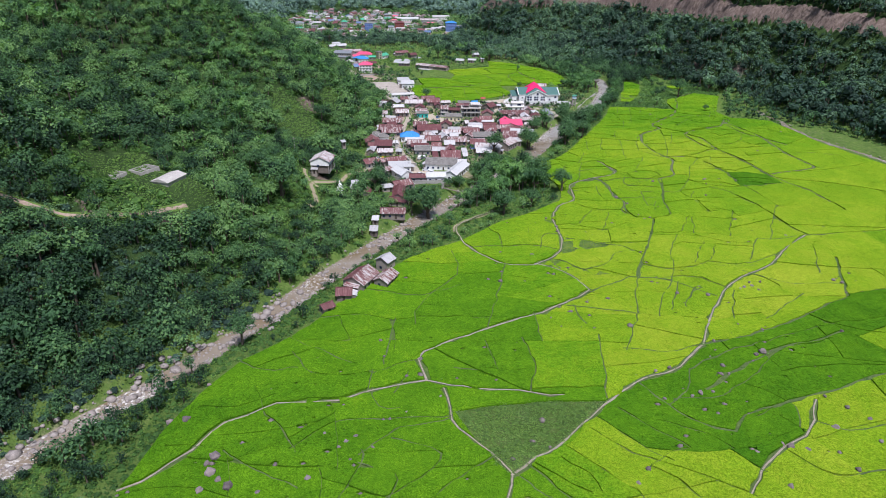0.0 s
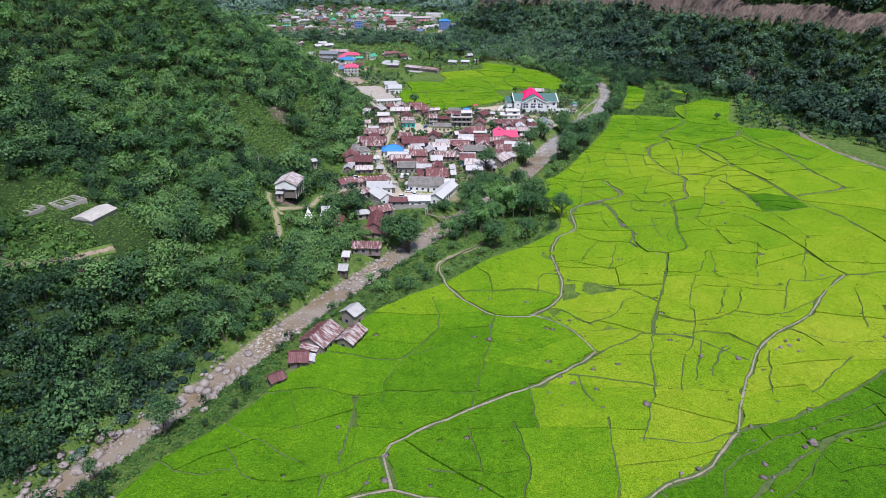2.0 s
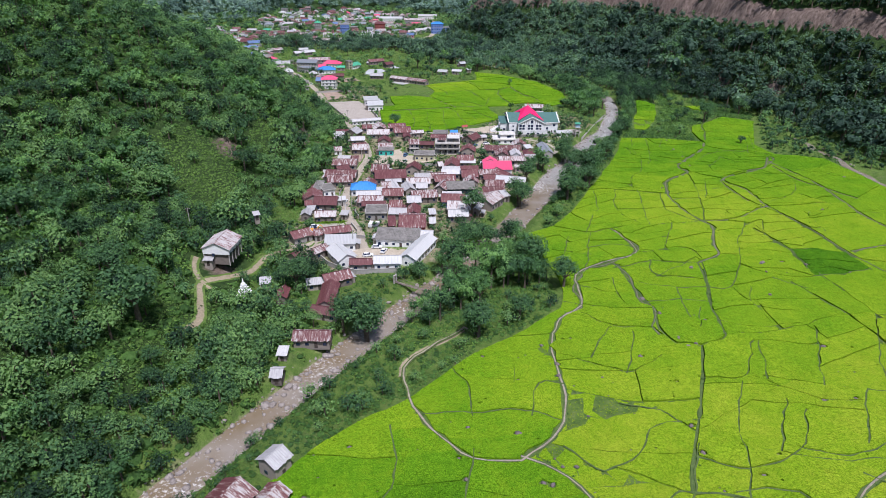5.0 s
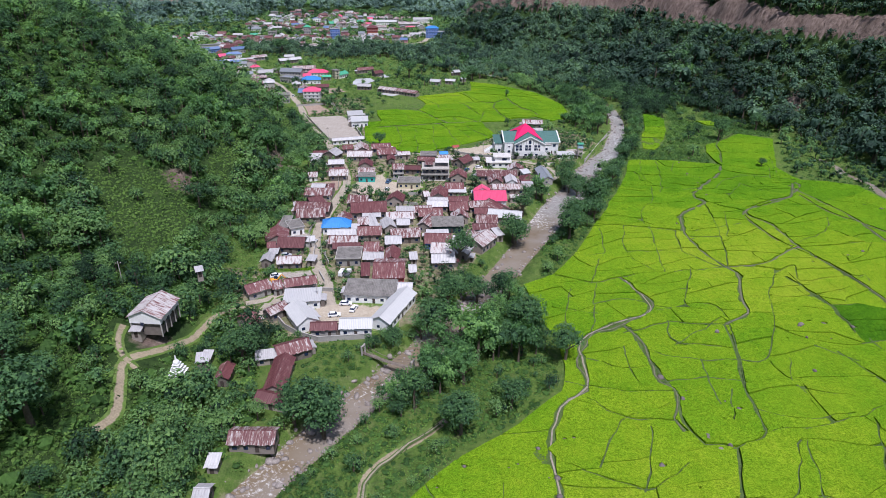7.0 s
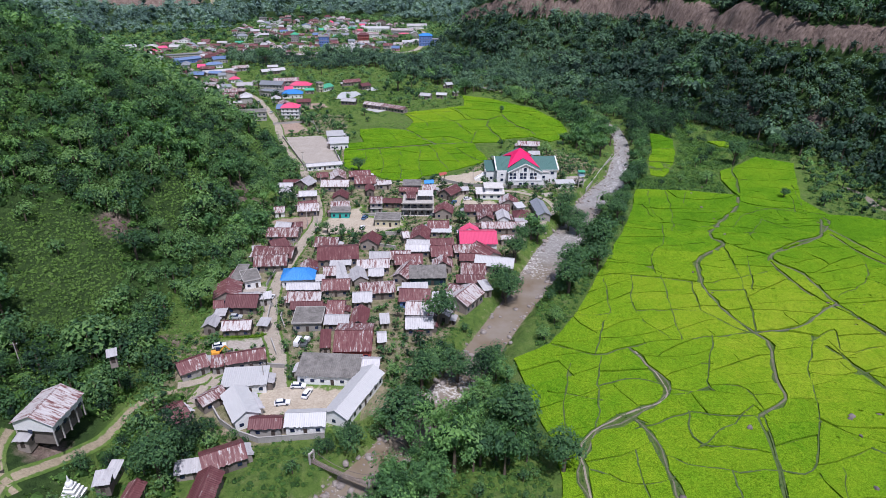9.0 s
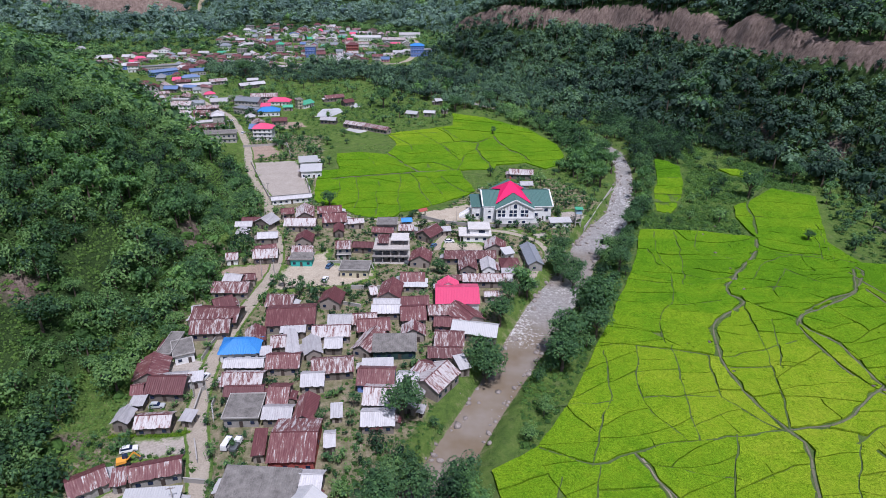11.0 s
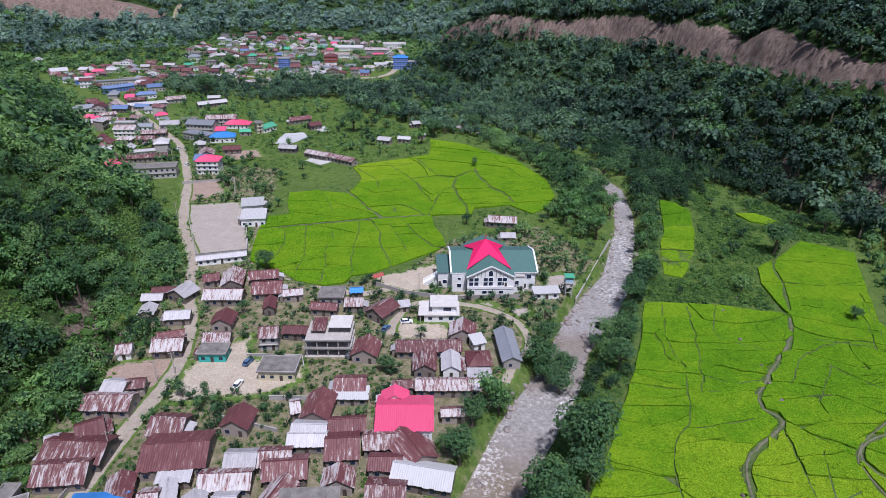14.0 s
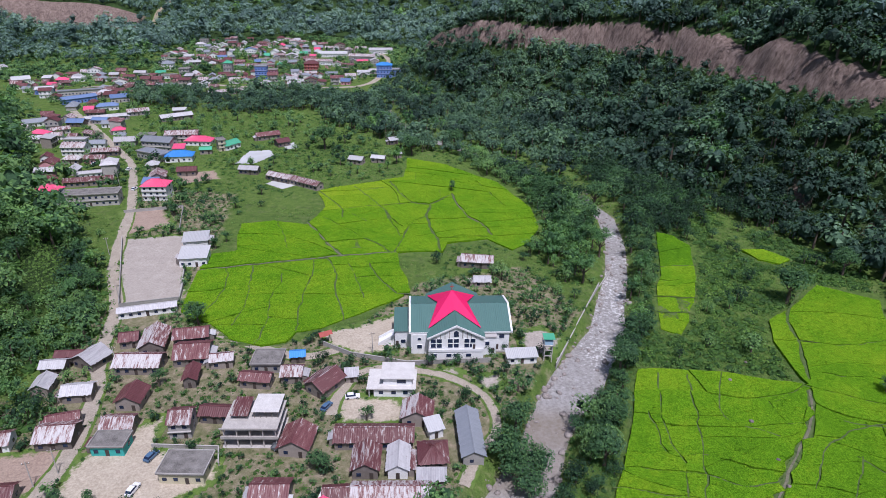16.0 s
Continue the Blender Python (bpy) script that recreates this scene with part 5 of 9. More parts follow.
def sheets(p0, p1, q1, q0, uneven=0.3, wide=0.55):
    """A sheet-metal roof slope from the eave p0-p1 up to the ridge q0-q1: one ribbed plate with an uneven, slightly sprung lower edge."""
    p0, p1, q0, q1 = (np.array(v, float) for v in (p0, p1, q0, q1))
    w, run = np.linalg.norm(p1 - p0), np.linalg.norm((q0 + q1) / 2 - (p0 + p1) / 2)
    nu = 2 * max(2, int(w / wide))
    nrm = np.cross(p1 - p0, q0 - p0)
    nrm /= np.linalg.norm(nrm) + 1e-9
    vs, fs = [], []
    drop = 0.0
    for i in range(nu + 1):
        u = i / nu
        a, b = p0 + (p1 - p0) * u, q0 + (q1 - q0) * u
        if i % 2 == 0:
            drop = uneven * rng.random() / max(run, 0.5)
        rib = nrm * (0.06 + (0.05 if i % 2 else 0.0))
        low, mid_, top = a + (a - b) * drop + rib + nrm * 0.06 * rng.random(), a + (b - a) * 0.5 + rib + nrm * 0.05 * (rng.random() - 0.5), b + (b - a) * 0.03 / max(run, 0.5) + rib
        vs += [tuple(low), tuple(mid_), tuple(top), tuple(low - nrm * 0.05), tuple(top - nrm * 0.05)]
    for i in range(nu):
        k, m = 5 * i, 5 * i + 5
        fs += [(k, m, m + 1, k + 1), (k + 1, m + 1, m + 2, k + 2), (k + 3, m + 3, m, k), (k + 4, m + 4, m + 3, k + 3)]
    fs += [(0, 1, 2, 4, 3), (5 * nu + 3, 5 * nu + 4, 5 * nu + 2, 5 * nu + 1, 5 * nu)]
    return vs, fs


def ribbed(p0, p1, q1, q0, seam=0.6):
    """A standing-seam metal roof in one plate, from the eave p0-p1 to the ridge q0-q1."""
    p0, p1, q0, q1 = (np.array(v, float) for v in (p0, p1, q0, q1))
    n = max(2, int(np.linalg.norm(p1 - p0) / seam))
    nrm = np.cross(p1 - p0, q0 - p0)
    nrm /= np.linalg.norm(nrm)
    vs, fs = [], []
    for i in range(n + 1):
        for du, lift in ((-0.06, 0.06), (0.0, 0.13), (0.06, 0.06)):
            u = min(1, max(0, (i + du) / n))
            vs += [tuple(p0 + (p1 - p0) * u + nrm * lift), tuple(q0 + (q1 - q0) * u + nrm * lift)]
    for k in range(len(vs) // 2 - 1):
        fs.append((2 * k, 2 * k + 2, 2 * k + 3, 2 * k + 1))
    return vs, fs


def join(*pieces):
    vs, fs = [], []
    for v, f in pieces:
        k = len(vs)
        vs += v
        fs += [tuple(i + k for i in q) for q in f]
    return vs, fs


WORDS = {"r": "rusty maroon sheet-metal roof", "m": "patched rusty and pale sheet-metal roof", "w": "pale zinc sheet roof", "W": "clean white sheet roof", "b": "bright blue sheet roof", "B": "faded blue sheet roof",
         "k": "bright pink sheet roof", "n": "green sheet roof", "e": "grey sheet roof", "c": "stained flat concrete roof", "C": "pale flat concrete roof"}
WALLWORDS = {"p": "grey plank", "w": "white-walled", "y": "cream-walled", "t": "teal-walled", "g": "dark green", "o": "grey plastered", "k": "pink", "b": "blue-walled", "r": "red-painted"}


def house(x, y, w, d, rot, h, roof, col, wall, z=None, far=False):
    """A village house: w along its front, d deep, eaves at h."""
    up = z
    z = gz(x, y) if up is None else up
    w, d = w * 1.02, d * 1.02
    FOOT.append((x, y, 0.5 * math.hypot(w, d)))
    size = "long " if w > 2.2 * d or d > 2.2 * w else ("small " if w * d < 30 else "")
    hs = thing("house", pose(x, y, z, 0, 0, rot), f"{size}{WALLWORDS[wall]} house with a {WORDS[col]}", "house", "village houses")
    ov = 0.45
    a, b = w / 2 - ov, d / 2 - ov
    wm, rm = WALL[wall], ROOF[col]
    ww, wd = w / 2, d / 2
    base = 1.6 if up and up > 11 and w > 8 else -1.5 if up else -0.6
    if base > 0:
        # solid plank box added in place of the dark open space between the posts
        part("lower_wall", box_bm((-a + 0.6, -b + 0.6, -2.5, a - 0.6, b - 0.6, 1.62)), WALL["p"], hs)
        for px in np.linspace(-a + 0.2, a - 0.2, 5):
            for py in (-b + 0.2, b - 0.2):
                put("post", shared_box("post", 0.3, 0.3, 4.2, M_CONC), hs, px, py, -2.6)
    vs = [(-a, -b, base), (a, -b, base), (a, b, base), (-a, b, base), (-a, -b, h), (a, -b, h), (a, b, h), (-a, b, h)]
    fs = [(0, 1, 5, 4), (1, 2, 6, 5), (2, 3, 7, 6), (3, 0, 4, 7)]
    rise = 0.0
    if roof == "g":
        rise = min(2.4, 0.27 * d)
        vs += [(-a, 0, h + rise), (a, 0, h + rise)]
        fs += [(4, 7, 8), (6, 5, 9)]
        r = join(sheets((-ww, -wd, h), (ww, -wd, h), (ww, 0, h + rise), (-ww, 0, h + rise)), sheets((ww, wd, h), (-ww, wd, h), (-ww, 0, h + rise), (ww, 0, h + rise)))
        cap = (-ww, -0.18, h + rise + 0.08, ww, 0.18, h + rise + 0.16)
    elif roof == "p":
        rise = min(2.4, 0.30 * w)
        vs += [(0, -b, h + rise), (0, b, h + rise)]
        fs += [(5, 4, 8), (7, 6, 9)]
        r = join(sheets((-ww, wd, h), (-ww, -wd, h), (0, -wd, h + rise), (0, wd, h + rise)), sheets((ww, -wd, h), (ww, wd, h), (0, wd, h + rise), (0, -wd, h + rise)))
        cap = (-0.18, -wd, h + rise + 0.08, 0.18, wd, h + rise + 0.16)
    elif roof == "s":
        rise = 0.16 * d
        vs[6], vs[7] = (a, b, h + rise), (-a, b, h + rise)
        r = sheets((-ww, -wd, h), (ww, -wd, h), (ww, wd, h + rise), (-ww, wd, h + rise))
        cap = None
    elif roof == "h":
        rise = min(2.6, 0.3 * min(w, d))
        k = max(0.2, ww - wd * 0.9)
        e1, e2 = (-k, 0, h + rise), (k, 0, h + rise)
        r = join(sheets((-ww, -wd, h), (ww, -wd, h), e2, e1), sheets((ww, wd, h), (-ww, wd, h), e1, e2), sheets((ww, -wd, h), (ww, wd, h), e2, e2), sheets((-ww, wd, h), (-ww, -wd, h), e1, e1))
        cap = (-k, -0.16, h + rise + 0.06, k, 0.16, h + rise + 0.15)
    else:
        r, cap = None, None
    part("wall", mesh_from("wall", vs, fs, [wm]), None, hs)
    if r is None:
        part("roof", box_bm((-ww, -wd, h, ww, wd, h + 0.25)), rm, hs, WORDS[col])
        part("parapet", box_bm((-ww, -wd, h + 0.25, ww, -wd + 0.2, h + 0.6), (-ww, wd - 0.2, h + 0.25, ww, wd, h + 0.6), (-ww, -wd + 0.2, h + 0.25, -ww + 0.2, wd - 0.2, h + 0.6), (ww - 0.2, -wd + 0.2, h + 0.25, ww, wd - 0.2, h + 0.6)), WALL["o"], hs)
    else:
        part("roof", mesh_from("roof", *r, [rm]), None, hs, WORDS[col])
    if cap:
        part("ridge_cap", box_bm(cap), rm, hs)
    if not far and up is None and h < 4.5 and w * d > 35 and (x * 7.3 + y * 3.1) % 1 < 0.45:
        s = -1 if (x * 3.7 + y) % 1 < 0.5 else 1
        lw, ld = 1.9, d * (0.4 + 0.4 * ((x + y * 5.3) % 1))
        o1, o2 = (s * (a - 0.1), s * (a + lw))
        p, q = ((o2, -ld / 2, h - 0.75), (o2, ld / 2, h - 0.75)) if s > 0 else ((o2, ld / 2, h - 0.75), (o2, -ld / 2, h - 0.75))
        u_, t_ = ((o1, ld / 2, h - 0.1), (o1, -ld / 2, h - 0.1)) if s > 0 else ((o1, -ld / 2, h - 0.1), (o1, ld / 2, h - 0.1))
        part("lean_to_roof", mesh_from("lean_to_roof", *sheets(p, q, u_, t_), [ROOF["m" if (x * 11) % 1 < 0.5 else "w"]]), None, hs)
        x0_, x1_ = sorted((s * (a + 0.02), s * (a + lw - 0.35)))
        part("lean_to", box_bm((x0_, -ld / 2 + 0.2, -0.4, x1_, ld / 2 - 0.2, h - 0.85)), WALL["p"], hs)
    floors = 2 if 4.8 < h < 7 else 3 if h >= 7 else 1
    fh = h / floors
    n = max(1, int(2 * a / 2.6))
    for fl in range(floors):
        if fl:
            part("floor_band", box_bm((-a - 0.25, -b - 0.5, fl * fh - 0.15, a + 0.25, -b, fl * fh)), WALL["o"], hs)
        for i in range(n):
            px = -a + 2 * a * (i + 0.5) / n
            if fl == 0 and i == n // 2:
                put("door", shared_box("door", 0.95, 0.12, 2.0, M_DOOR), hs, px, -b - 0.02, 0.02)
            else:
                put("window", shared_box("window", 1.1, 0.14, 1.0, M_GLASS), hs, px, -b - 0.02, fl * fh + min(1.0, fh * 0.33))
        if not far:
            for sx in (-a - 0.02, a + 0.02):
                put("window", shared_box("window", 1.0, 0.14, 0.95, M_GLASS), hs, sx, 0.2 * b, fl * fh + min(1.0, fh * 0.33), 90)
    return hs


house(-22.3, 319.4, 7.0, 12.5, 31.6, 3.3, 'p', 'W', 'w')
house(-24.1, 330.7, 12.3, 7.0, 5.8, 3.2, 's', 'W', 'w')
house(-31.5, 323.1, 7.5, 5.0, 50.1, 2.9, 'g', 'm', 'p')
house(-13.9, 313.1, 8.3, 5.0, 2.2, 2.9, 'g', 'r', 'o')
house(-4.1, 314.7, 10.3, 6.5, 3.2, 3.0, 'g', 'W', 'w')
house(7.1, 324.6, 20.9, 7.0, 68.4, 3.4, 'g', 'W', 'w')
house(-1.5, 335.8, 17.5, 9.0, -3.0, 3.3, 's', 'c', 'w')
house(9.9, 338.3, 5.6, 6.0, -2.3, 2.9, 'g', 'w', 'p')
house(-22.0, 288.5, 5.6, 15.0, 0.5, 3.2, 'p', 'r', 'p')
house(-21.3, 301.5, 10.1, 7.0, 27.9, 2.9, 'g', 'r', 'p')
house(-28.2, 298.1, 6.3, 4.0, 13.0, 2.5, 's', 'w', 'p')
house(-37.6, 289.6, 3.8, 7.0, 0.6, 2.9, 'p', 'r', 'p')
house(-45.2, 297.1, 3.0, 5.0, 0.6, 2.2, 's', 'w', 'p')
house(-38.4, 316.6, 4.6, 8.0, 51.3, 2.9, 'g', 'r', 'p')
house(-41.5, 337.2, 8.5, 7.0, 36.7, 2.9, 'g', 'r', 'o')
house(-34.5, 338.3, 3.6, 5.0, 15.1, 2.9, 's', 'r', 'o')
house(-27.0, 341.0, 11.3, 6.0, 16.3, 3.2, 'g', 'r', 'o')
house(-64.1, 298.6, 3.5, 4.0, 0.6, 2.3, 's', 'w', 'p', 9.0)
house(-52.5, 319.3, 2.5, 3.0, 26.6, 2.2, 's', 'w', 'p', 17.0)
house(-61.0, 303.8, 11.7, 10.0, 85.3, 3.6, 'g', 'm', 'w', 11.2)
house(-34.5, 357.9, 9.2, 6.0, 5.5, 2.9, 'g', 'm', 'p')
house(-43.2, 359.2, 4.4, 6.0, 0.8, 2.9, 'p', 'w', 'p')
house(-26.6, 360.1, 3.7, 4.0, -8.1, 2.5, 's', 'w', 'p')
house(-36.8, 373.0, 10.7, 9.0, 0.9, 2.9, 'g', 'r', 'p')
house(-44.4, 370.5, 3.5, 5.0, 11.4, 2.9, 'g', 'r', 'p')
house(-42.6, 366.8, 3.9, 5.0, 0.9, 2.2, 's', 'w', 'p')
house(-36.1, 376.5, 6.5, 4.0, 9.1, 2.9, 'g', 'w', 'p')
house(-30.4, 376.1, 4.3, 4.0, 13.4, 2.9, 's', 'w', 'o')
house(-44.3, 379.6, 10.6, 9.0, 102.3, 2.9, 'g', 'r', 'p')
house(-43.8, 392.3, 4.2, 12.0, 1.0, 3.2, 'f', 'c', 'o')
house(-39.4, 390.2, 6.3, 9.0, 25.6, 3.2, 'f', 'c', 'w')
house(-34.9, 403.1, 12.4, 9.0, 6.5, 2.9, 'g', 'm', 'p')
house(-35.2, 410.4, 15.6, 10.0, -2.4, 2.9, 'g', 'm', 'p')
house(-43.5, 413.6, 3.4, 4.0, 18.2, 2.9, 'g', 'w', 'p')
house(-35.9, 417.5, 6.8, 8.0, 31.2, 2.9, 'g', 'r', 'p')
house(-22.0, 391.7, 11.9, 9.0, 4.8, 3.3, 'h', 'b', 'w')
house(-13.9, 389.6, 3.6, 4.0, 9.4, 2.6, 's', 'w', 'p')
house(-18.6, 383.3, 11.6, 5.0, 3.4, 2.9, 'g', 'w', 'p')
house(-16.7, 375.8, 11.6, 7.0, 0.9, 2.9, 'g', 'm', 'p')
house(-7.2, 384.7, 9.9, 8.0, 3.8, 2.9, 'g', 'r', 'p')
house(-14.8, 370.4, 10.8, 5.0, 3.2, 2.9, 'g', 'r', 'p')
house(-12.9, 363.5, 9.6, 10.0, 3.1, 3.0, 'f', 'c', 'o')
house(-3.3, 361.6, 7.9, 6.0, -0.6, 2.9, 'g', 'w', 'p')
house(-4.7, 369.2, 6.0, 9.0, 0.9, 2.9, 'g', 'r', 'p')
house(3.7, 363.2, 5.5, 10.0, 0.8, 2.9, 'p', 'r', 'p')
house(3.6, 350.5, 11.4, 15.0, 2.4, 3.6, 'g', 'r', 'r')
house(-5.1, 349.8, 3.3, 8.0, 6.6, 2.9, 's', 'r', 'p')
house(-10.3, 409.7, 15.8, 13.0, 6.7, 3.4, 'g', 'r', 'p')
house(-8.3, 401.9, 8.1, 4.0, 5.2, 2.7, 's', 'w', 'p')
house(-19.3, 398.0, 6.1, 8.0, 14.3, 2.9, 'p', 'm', 'p')
house(-11.2, 394.8, 4.7, 7.0, 7.7, 2.9, 'g', 'm', 'p')
house(-6.9, 393.6, 3.9, 14.0, 16.4, 2.9, 'p', 'w', 'p')
house(6.0, 407.5, 7.8, 7.0, 3.3, 2.9, 'g', 'w', 'p')
house(14.1, 408.4, 8.1, 7.0, 5.5, 2.9, 'g', 'm', 'p')
house(17.4, 404.8, 10.7, 8.0, 5.9, 2.9, 'g', 'r', 'p')
house(4.3, 401.0, 12.2, 7.0, 3.8, 2.9, 'g', 'm', 'p')
house(6.1, 394.2, 5.7, 6.0, 3.7, 2.9, 'g', 'w', 'p')
house(-0.2, 392.2, 5.3, 9.0, 15.5, 2.9, 'p', 'w', 'p')
house(16.8, 395.5, 6.2, 12.0, -19.3, 2.9, 'p', 'm', 'p')
house(7.6, 382.7, 12.2, 8.0, 7.7, 2.9, 'g', 'm', 'p')
house(3.1, 376.1, 6.7, 7.0, 4.8, 2.9, 'g', 'w', 'p')
house(25.1, 393.1, 13.5, 8.0, 3.2, 3.2, 's', 'c', 'g')
house(21.1, 377.6, 10.7, 9.0, -1.5, 2.9, 'g', 'r', 'b')
house(30.2, 375.9, 6.3, 8.0, -3.2, 2.9, 'g', 'w', 'p')
house(20.8, 383.4, 9.2, 4.0, 4.0, 2.9, 's', 'w', 'p')
house(23.8, 369.1, 10.6, 9.0, -2.5, 2.9, 'g', 'm', 'p')
house(32.2, 367.8, 3.6, 8.0, -19.2, 2.9, 'p', 'w', 'p')
house(34.4, 364.3, 2.1, 3.0, -15.8, 2.0, 's', 'w', 'p')
house(23.2, 360.0, 8.9, 7.0, 2.0, 2.9, 'g', 'w', 'p')
house(23.1, 357.0, 3.0, 2.0, 0.8, 2.2, 's', 'r', 'p')
house(11.8, 362.9, 3.2, 5.0, 7.9, 2.2, 's', 'w', 'p')
house(11.9, 351.7, 3.0, 6.0, 7.4, 2.9, 'g', 'w', 'p')
house(35.6, 380.7, 6.3, 8.0, -30.9, 2.9, 'g', 'm', 'p')
house(38.2, 376.4, 11.6, 9.0, 56.6, 3.6, 'g', 'm', 'p')
house(45.7, 384.3, 3.6, 6.0, 21.2, 2.9, 's', 'w', 'p')
house(42.1, 397.3, 9.3, 9.0, -2.4, 2.9, 'g', 'm', 'p')
house(40.7, 389.6, 10.5, 6.0, 1.0, 2.9, 'g', 'm', 'p')
house(50.5, 403.3, 14.8, 8.0, -11.6, 2.9, 'g', 'W', 'p')
house(20.7, 417.6, 9.2, 8.0, -1.0, 2.9, 'g', 'w', 'p')
house(29.9, 412.4, 8.6, 10.0, 5.3, 2.9, 'g', 'r', 'p')
house(30.5, 401.6, 7.5, 6.0, 1.0, 2.9, 'p', 'm', 'p')
house(40.7, 414.7, 11.8, 7.0, 4.3, 2.9, 'g', 'm', 'p')
house(41.2, 407.0, 8.4, 6.0, -1.0, 2.9, 'g', 'r', 'p')
house(47.1, 411.7, 8.9, 12.0, 30.9, 2.9, 'p', 'r', 'p')
house(44.9, 423.9, 15.1, 14.0, 1.1, 3.8, 'g', 'k', 'w')
house(41.8, 430.7, 7.4, 5.0, 1.2, 3.8, 'p', 'k', 'w')
house(57.8, 425.8, 6.8, 4.0, 4.3, 2.9, 'g', 'm', 'p')
house(28.6, 437.3, 9.2, 8.0, 1.2, 2.9, 'g', 'r', 'p')
house(29.7, 433.2, 9.1, 5.0, 1.2, 2.6, 's', 'W', 'p')
house(21.3, 426.8, 7.7, 11.0, -4.3, 3.4, 'p', 'r', 'p')
house(14.8, 427.2, 2.9, 6.0, 15.9, 2.9, 'g', 'm', 'p')
house(30.0, 420.4, 9.9, 6.0, 5.2, 2.9, 'g', 'r', 'p')
house(20.7, 414.8, 10.0, 6.0, 1.1, 2.9, 'g', 'w', 'p')
house(1.0, 422.0, 7.7, 8.0, -6.7, 2.9, 'p', 'r', 'p')
house(-16.1, 419.3, 9.4, 9.0, -3.1, 2.9, 'g', 'm', 'p')
house(6.1, 445.6, 11.4, 8.0, -0.9, 3.2, 'f', 'c', 'y')
house(31.0, 455.3, 8.2, 9.0, -5.1, 2.9, 'p', 'r', 'p')
house(-0.4, 460.6, 6.3, 7.0, 5.8, 5.0, 'g', 'm', 'o')
house(7.0, 465.4, 8.8, 5.0, -1.9, 2.9, 'g', 'r', 'p')
house(-16.0, 453.5, 8.9, 6.0, 1.3, 3.0, 'f', 'c', 't')
house(-17.1, 460.5, 8.6, 6.0, 4.5, 2.9, 'g', 'm', 'p')
house(-18.7, 471.7, 7.2, 8.0, 1.4, 2.9, 'p', 'r', 'p')
house(-30.9, 456.2, 9.6, 8.0, 6.8, 2.9, 'g', 'm', 'p')
house(-32.6, 462.0, 8.5, 4.0, 18.0, 2.9, 'g', 'r', 'p')
house(-43.9, 454.1, 4.9, 6.0, 12.1, 2.6, 'g', 'm', 'w')
house(-34.8, 473.9, 8.5, 6.0, 8.6, 2.9, 'g', 'w', 'p')
house(-46.4, 476.6, 5.2, 7.0, 7.4, 2.9, 'p', 'w', 'p')
house(-46.4, 491.0, 8.4, 4.0, 5.6, 2.9, 'g', 'r', 'p')
house(-48.2, 485.6, 7.5, 5.0, 5.9, 2.9, 'g', 'w', 'p')
house(-39.3, 490.2, 8.6, 8.0, -22.7, 2.9, 'p', 'w', 'p')
house(-36.0, 428.5, 13.1, 8.0, -0.5, 2.9, 'g', 'm', 'p')
house(-37.0, 434.5, 6.9, 8.0, -8.5, 2.9, 'g', 'w', 'p')
house(-32.5, 436.5, 5.6, 5.0, 9.5, 2.9, 'g', 'm', 'p')
house(-23.6, 488.0, 13.9, 8.0, 1.5, 2.9, 'g', 'm', 'p')
house(-24.2, 500.1, 8.0, 12.0, 10.4, 2.9, 'p', 'm', 'p')
house(-32.4, 500.7, 6.1, 6.0, 13.5, 2.9, 'g', 'r', 'p')
house(-9.4, 493.5, 10.8, 10.0, 7.8, 2.9, 'g', 'r', 'p')
house(-13.4, 503.3, 11.2, 7.0, 11.4, 2.9, 'g', 'r', 'p')
house(0.6, 490.0, 7.2, 5.0, 10.9, 2.9, 'g', 'm', 'p')
house(-5.8, 481.9, 4.2, 8.0, 9.1, 2.9, 'p', 'r', 'p')
house(13.7, 480.6, 9.6, 5.0, -5.2, 2.9, 'g', 'r', 'p')
house(14.8, 489.9, 9.2, 8.0, 1.5, 3.0, 'f', 'c', 'o')
house(23.6, 483.6, 6.7, 6.0, 1.4, 2.9, 'g', 'm', 'p')
house(23.2, 492.9, 4.9, 4.0, 8.5, 2.6, 'g', 'b', 'p')
house(34.0, 479.4, 7.5, 10.0, -33.9, 2.9, 'p', 'm', 'p')
house(41.2, 483.3, 4.3, 4.0, 8.9, 2.4, 's', 'w', 'p')
house(61.4, 466.7, 8.5, 8.0, -2.0, 2.9, 'p', 'm', 'p')
house(66.0, 460.6, 4.6, 5.0, 19.7, 3.0, 's', 'W', 'w')
house(50.6, 457.1, 20.5, 7.0, 1.3, 2.9, 'g', 'm', 'p')
house(49.5, 448.2, 6.9, 9.0, 1.2, 2.9, 'p', 'm', 'p')
house(57.4, 448.4, 5.6, 9.0, 1.2, 2.9, 'p', 'w', 'w')
house(65.9, 450.5, 7.4, 8.0, 4.6, 2.9, 'h', 'r', 'p')
house(65.7, 442.7, 7.2, 4.0, 1.2, 2.9, 's', 'w', 'p')
house(56.4, 437.7, 18.5, 6.0, 1.2, 2.9, 'g', 'm', 'p')
house(43.6, 437.5, 6.3, 4.0, 4.9, 2.9, 'g', 'm', 'p')
house(75.4, 457.6, 17.7, 6.0, 94.7, 3.0, 'g', 'e', 'o')
house(-34.8, 519.6, 19.3, 4.0, 16.7, 2.6, 'g', 'w', 'w')
house(-29.6, 200.8, 11.3, 9.0, 66.3, 3.0, 'g', 'm', 'p')
house(-20.6, 201.6, 9.1, 6.0, 67.1, 2.6, 'g', 'm', 'p')
house(-21.7, 212.9, 5.7, 6.0, 58.3, 4.2, 'g', 'w', 'p')
house(-34.1, 190.7, 5.8, 6.0, 4.1, 2.4, 'g', 'r', 'p')
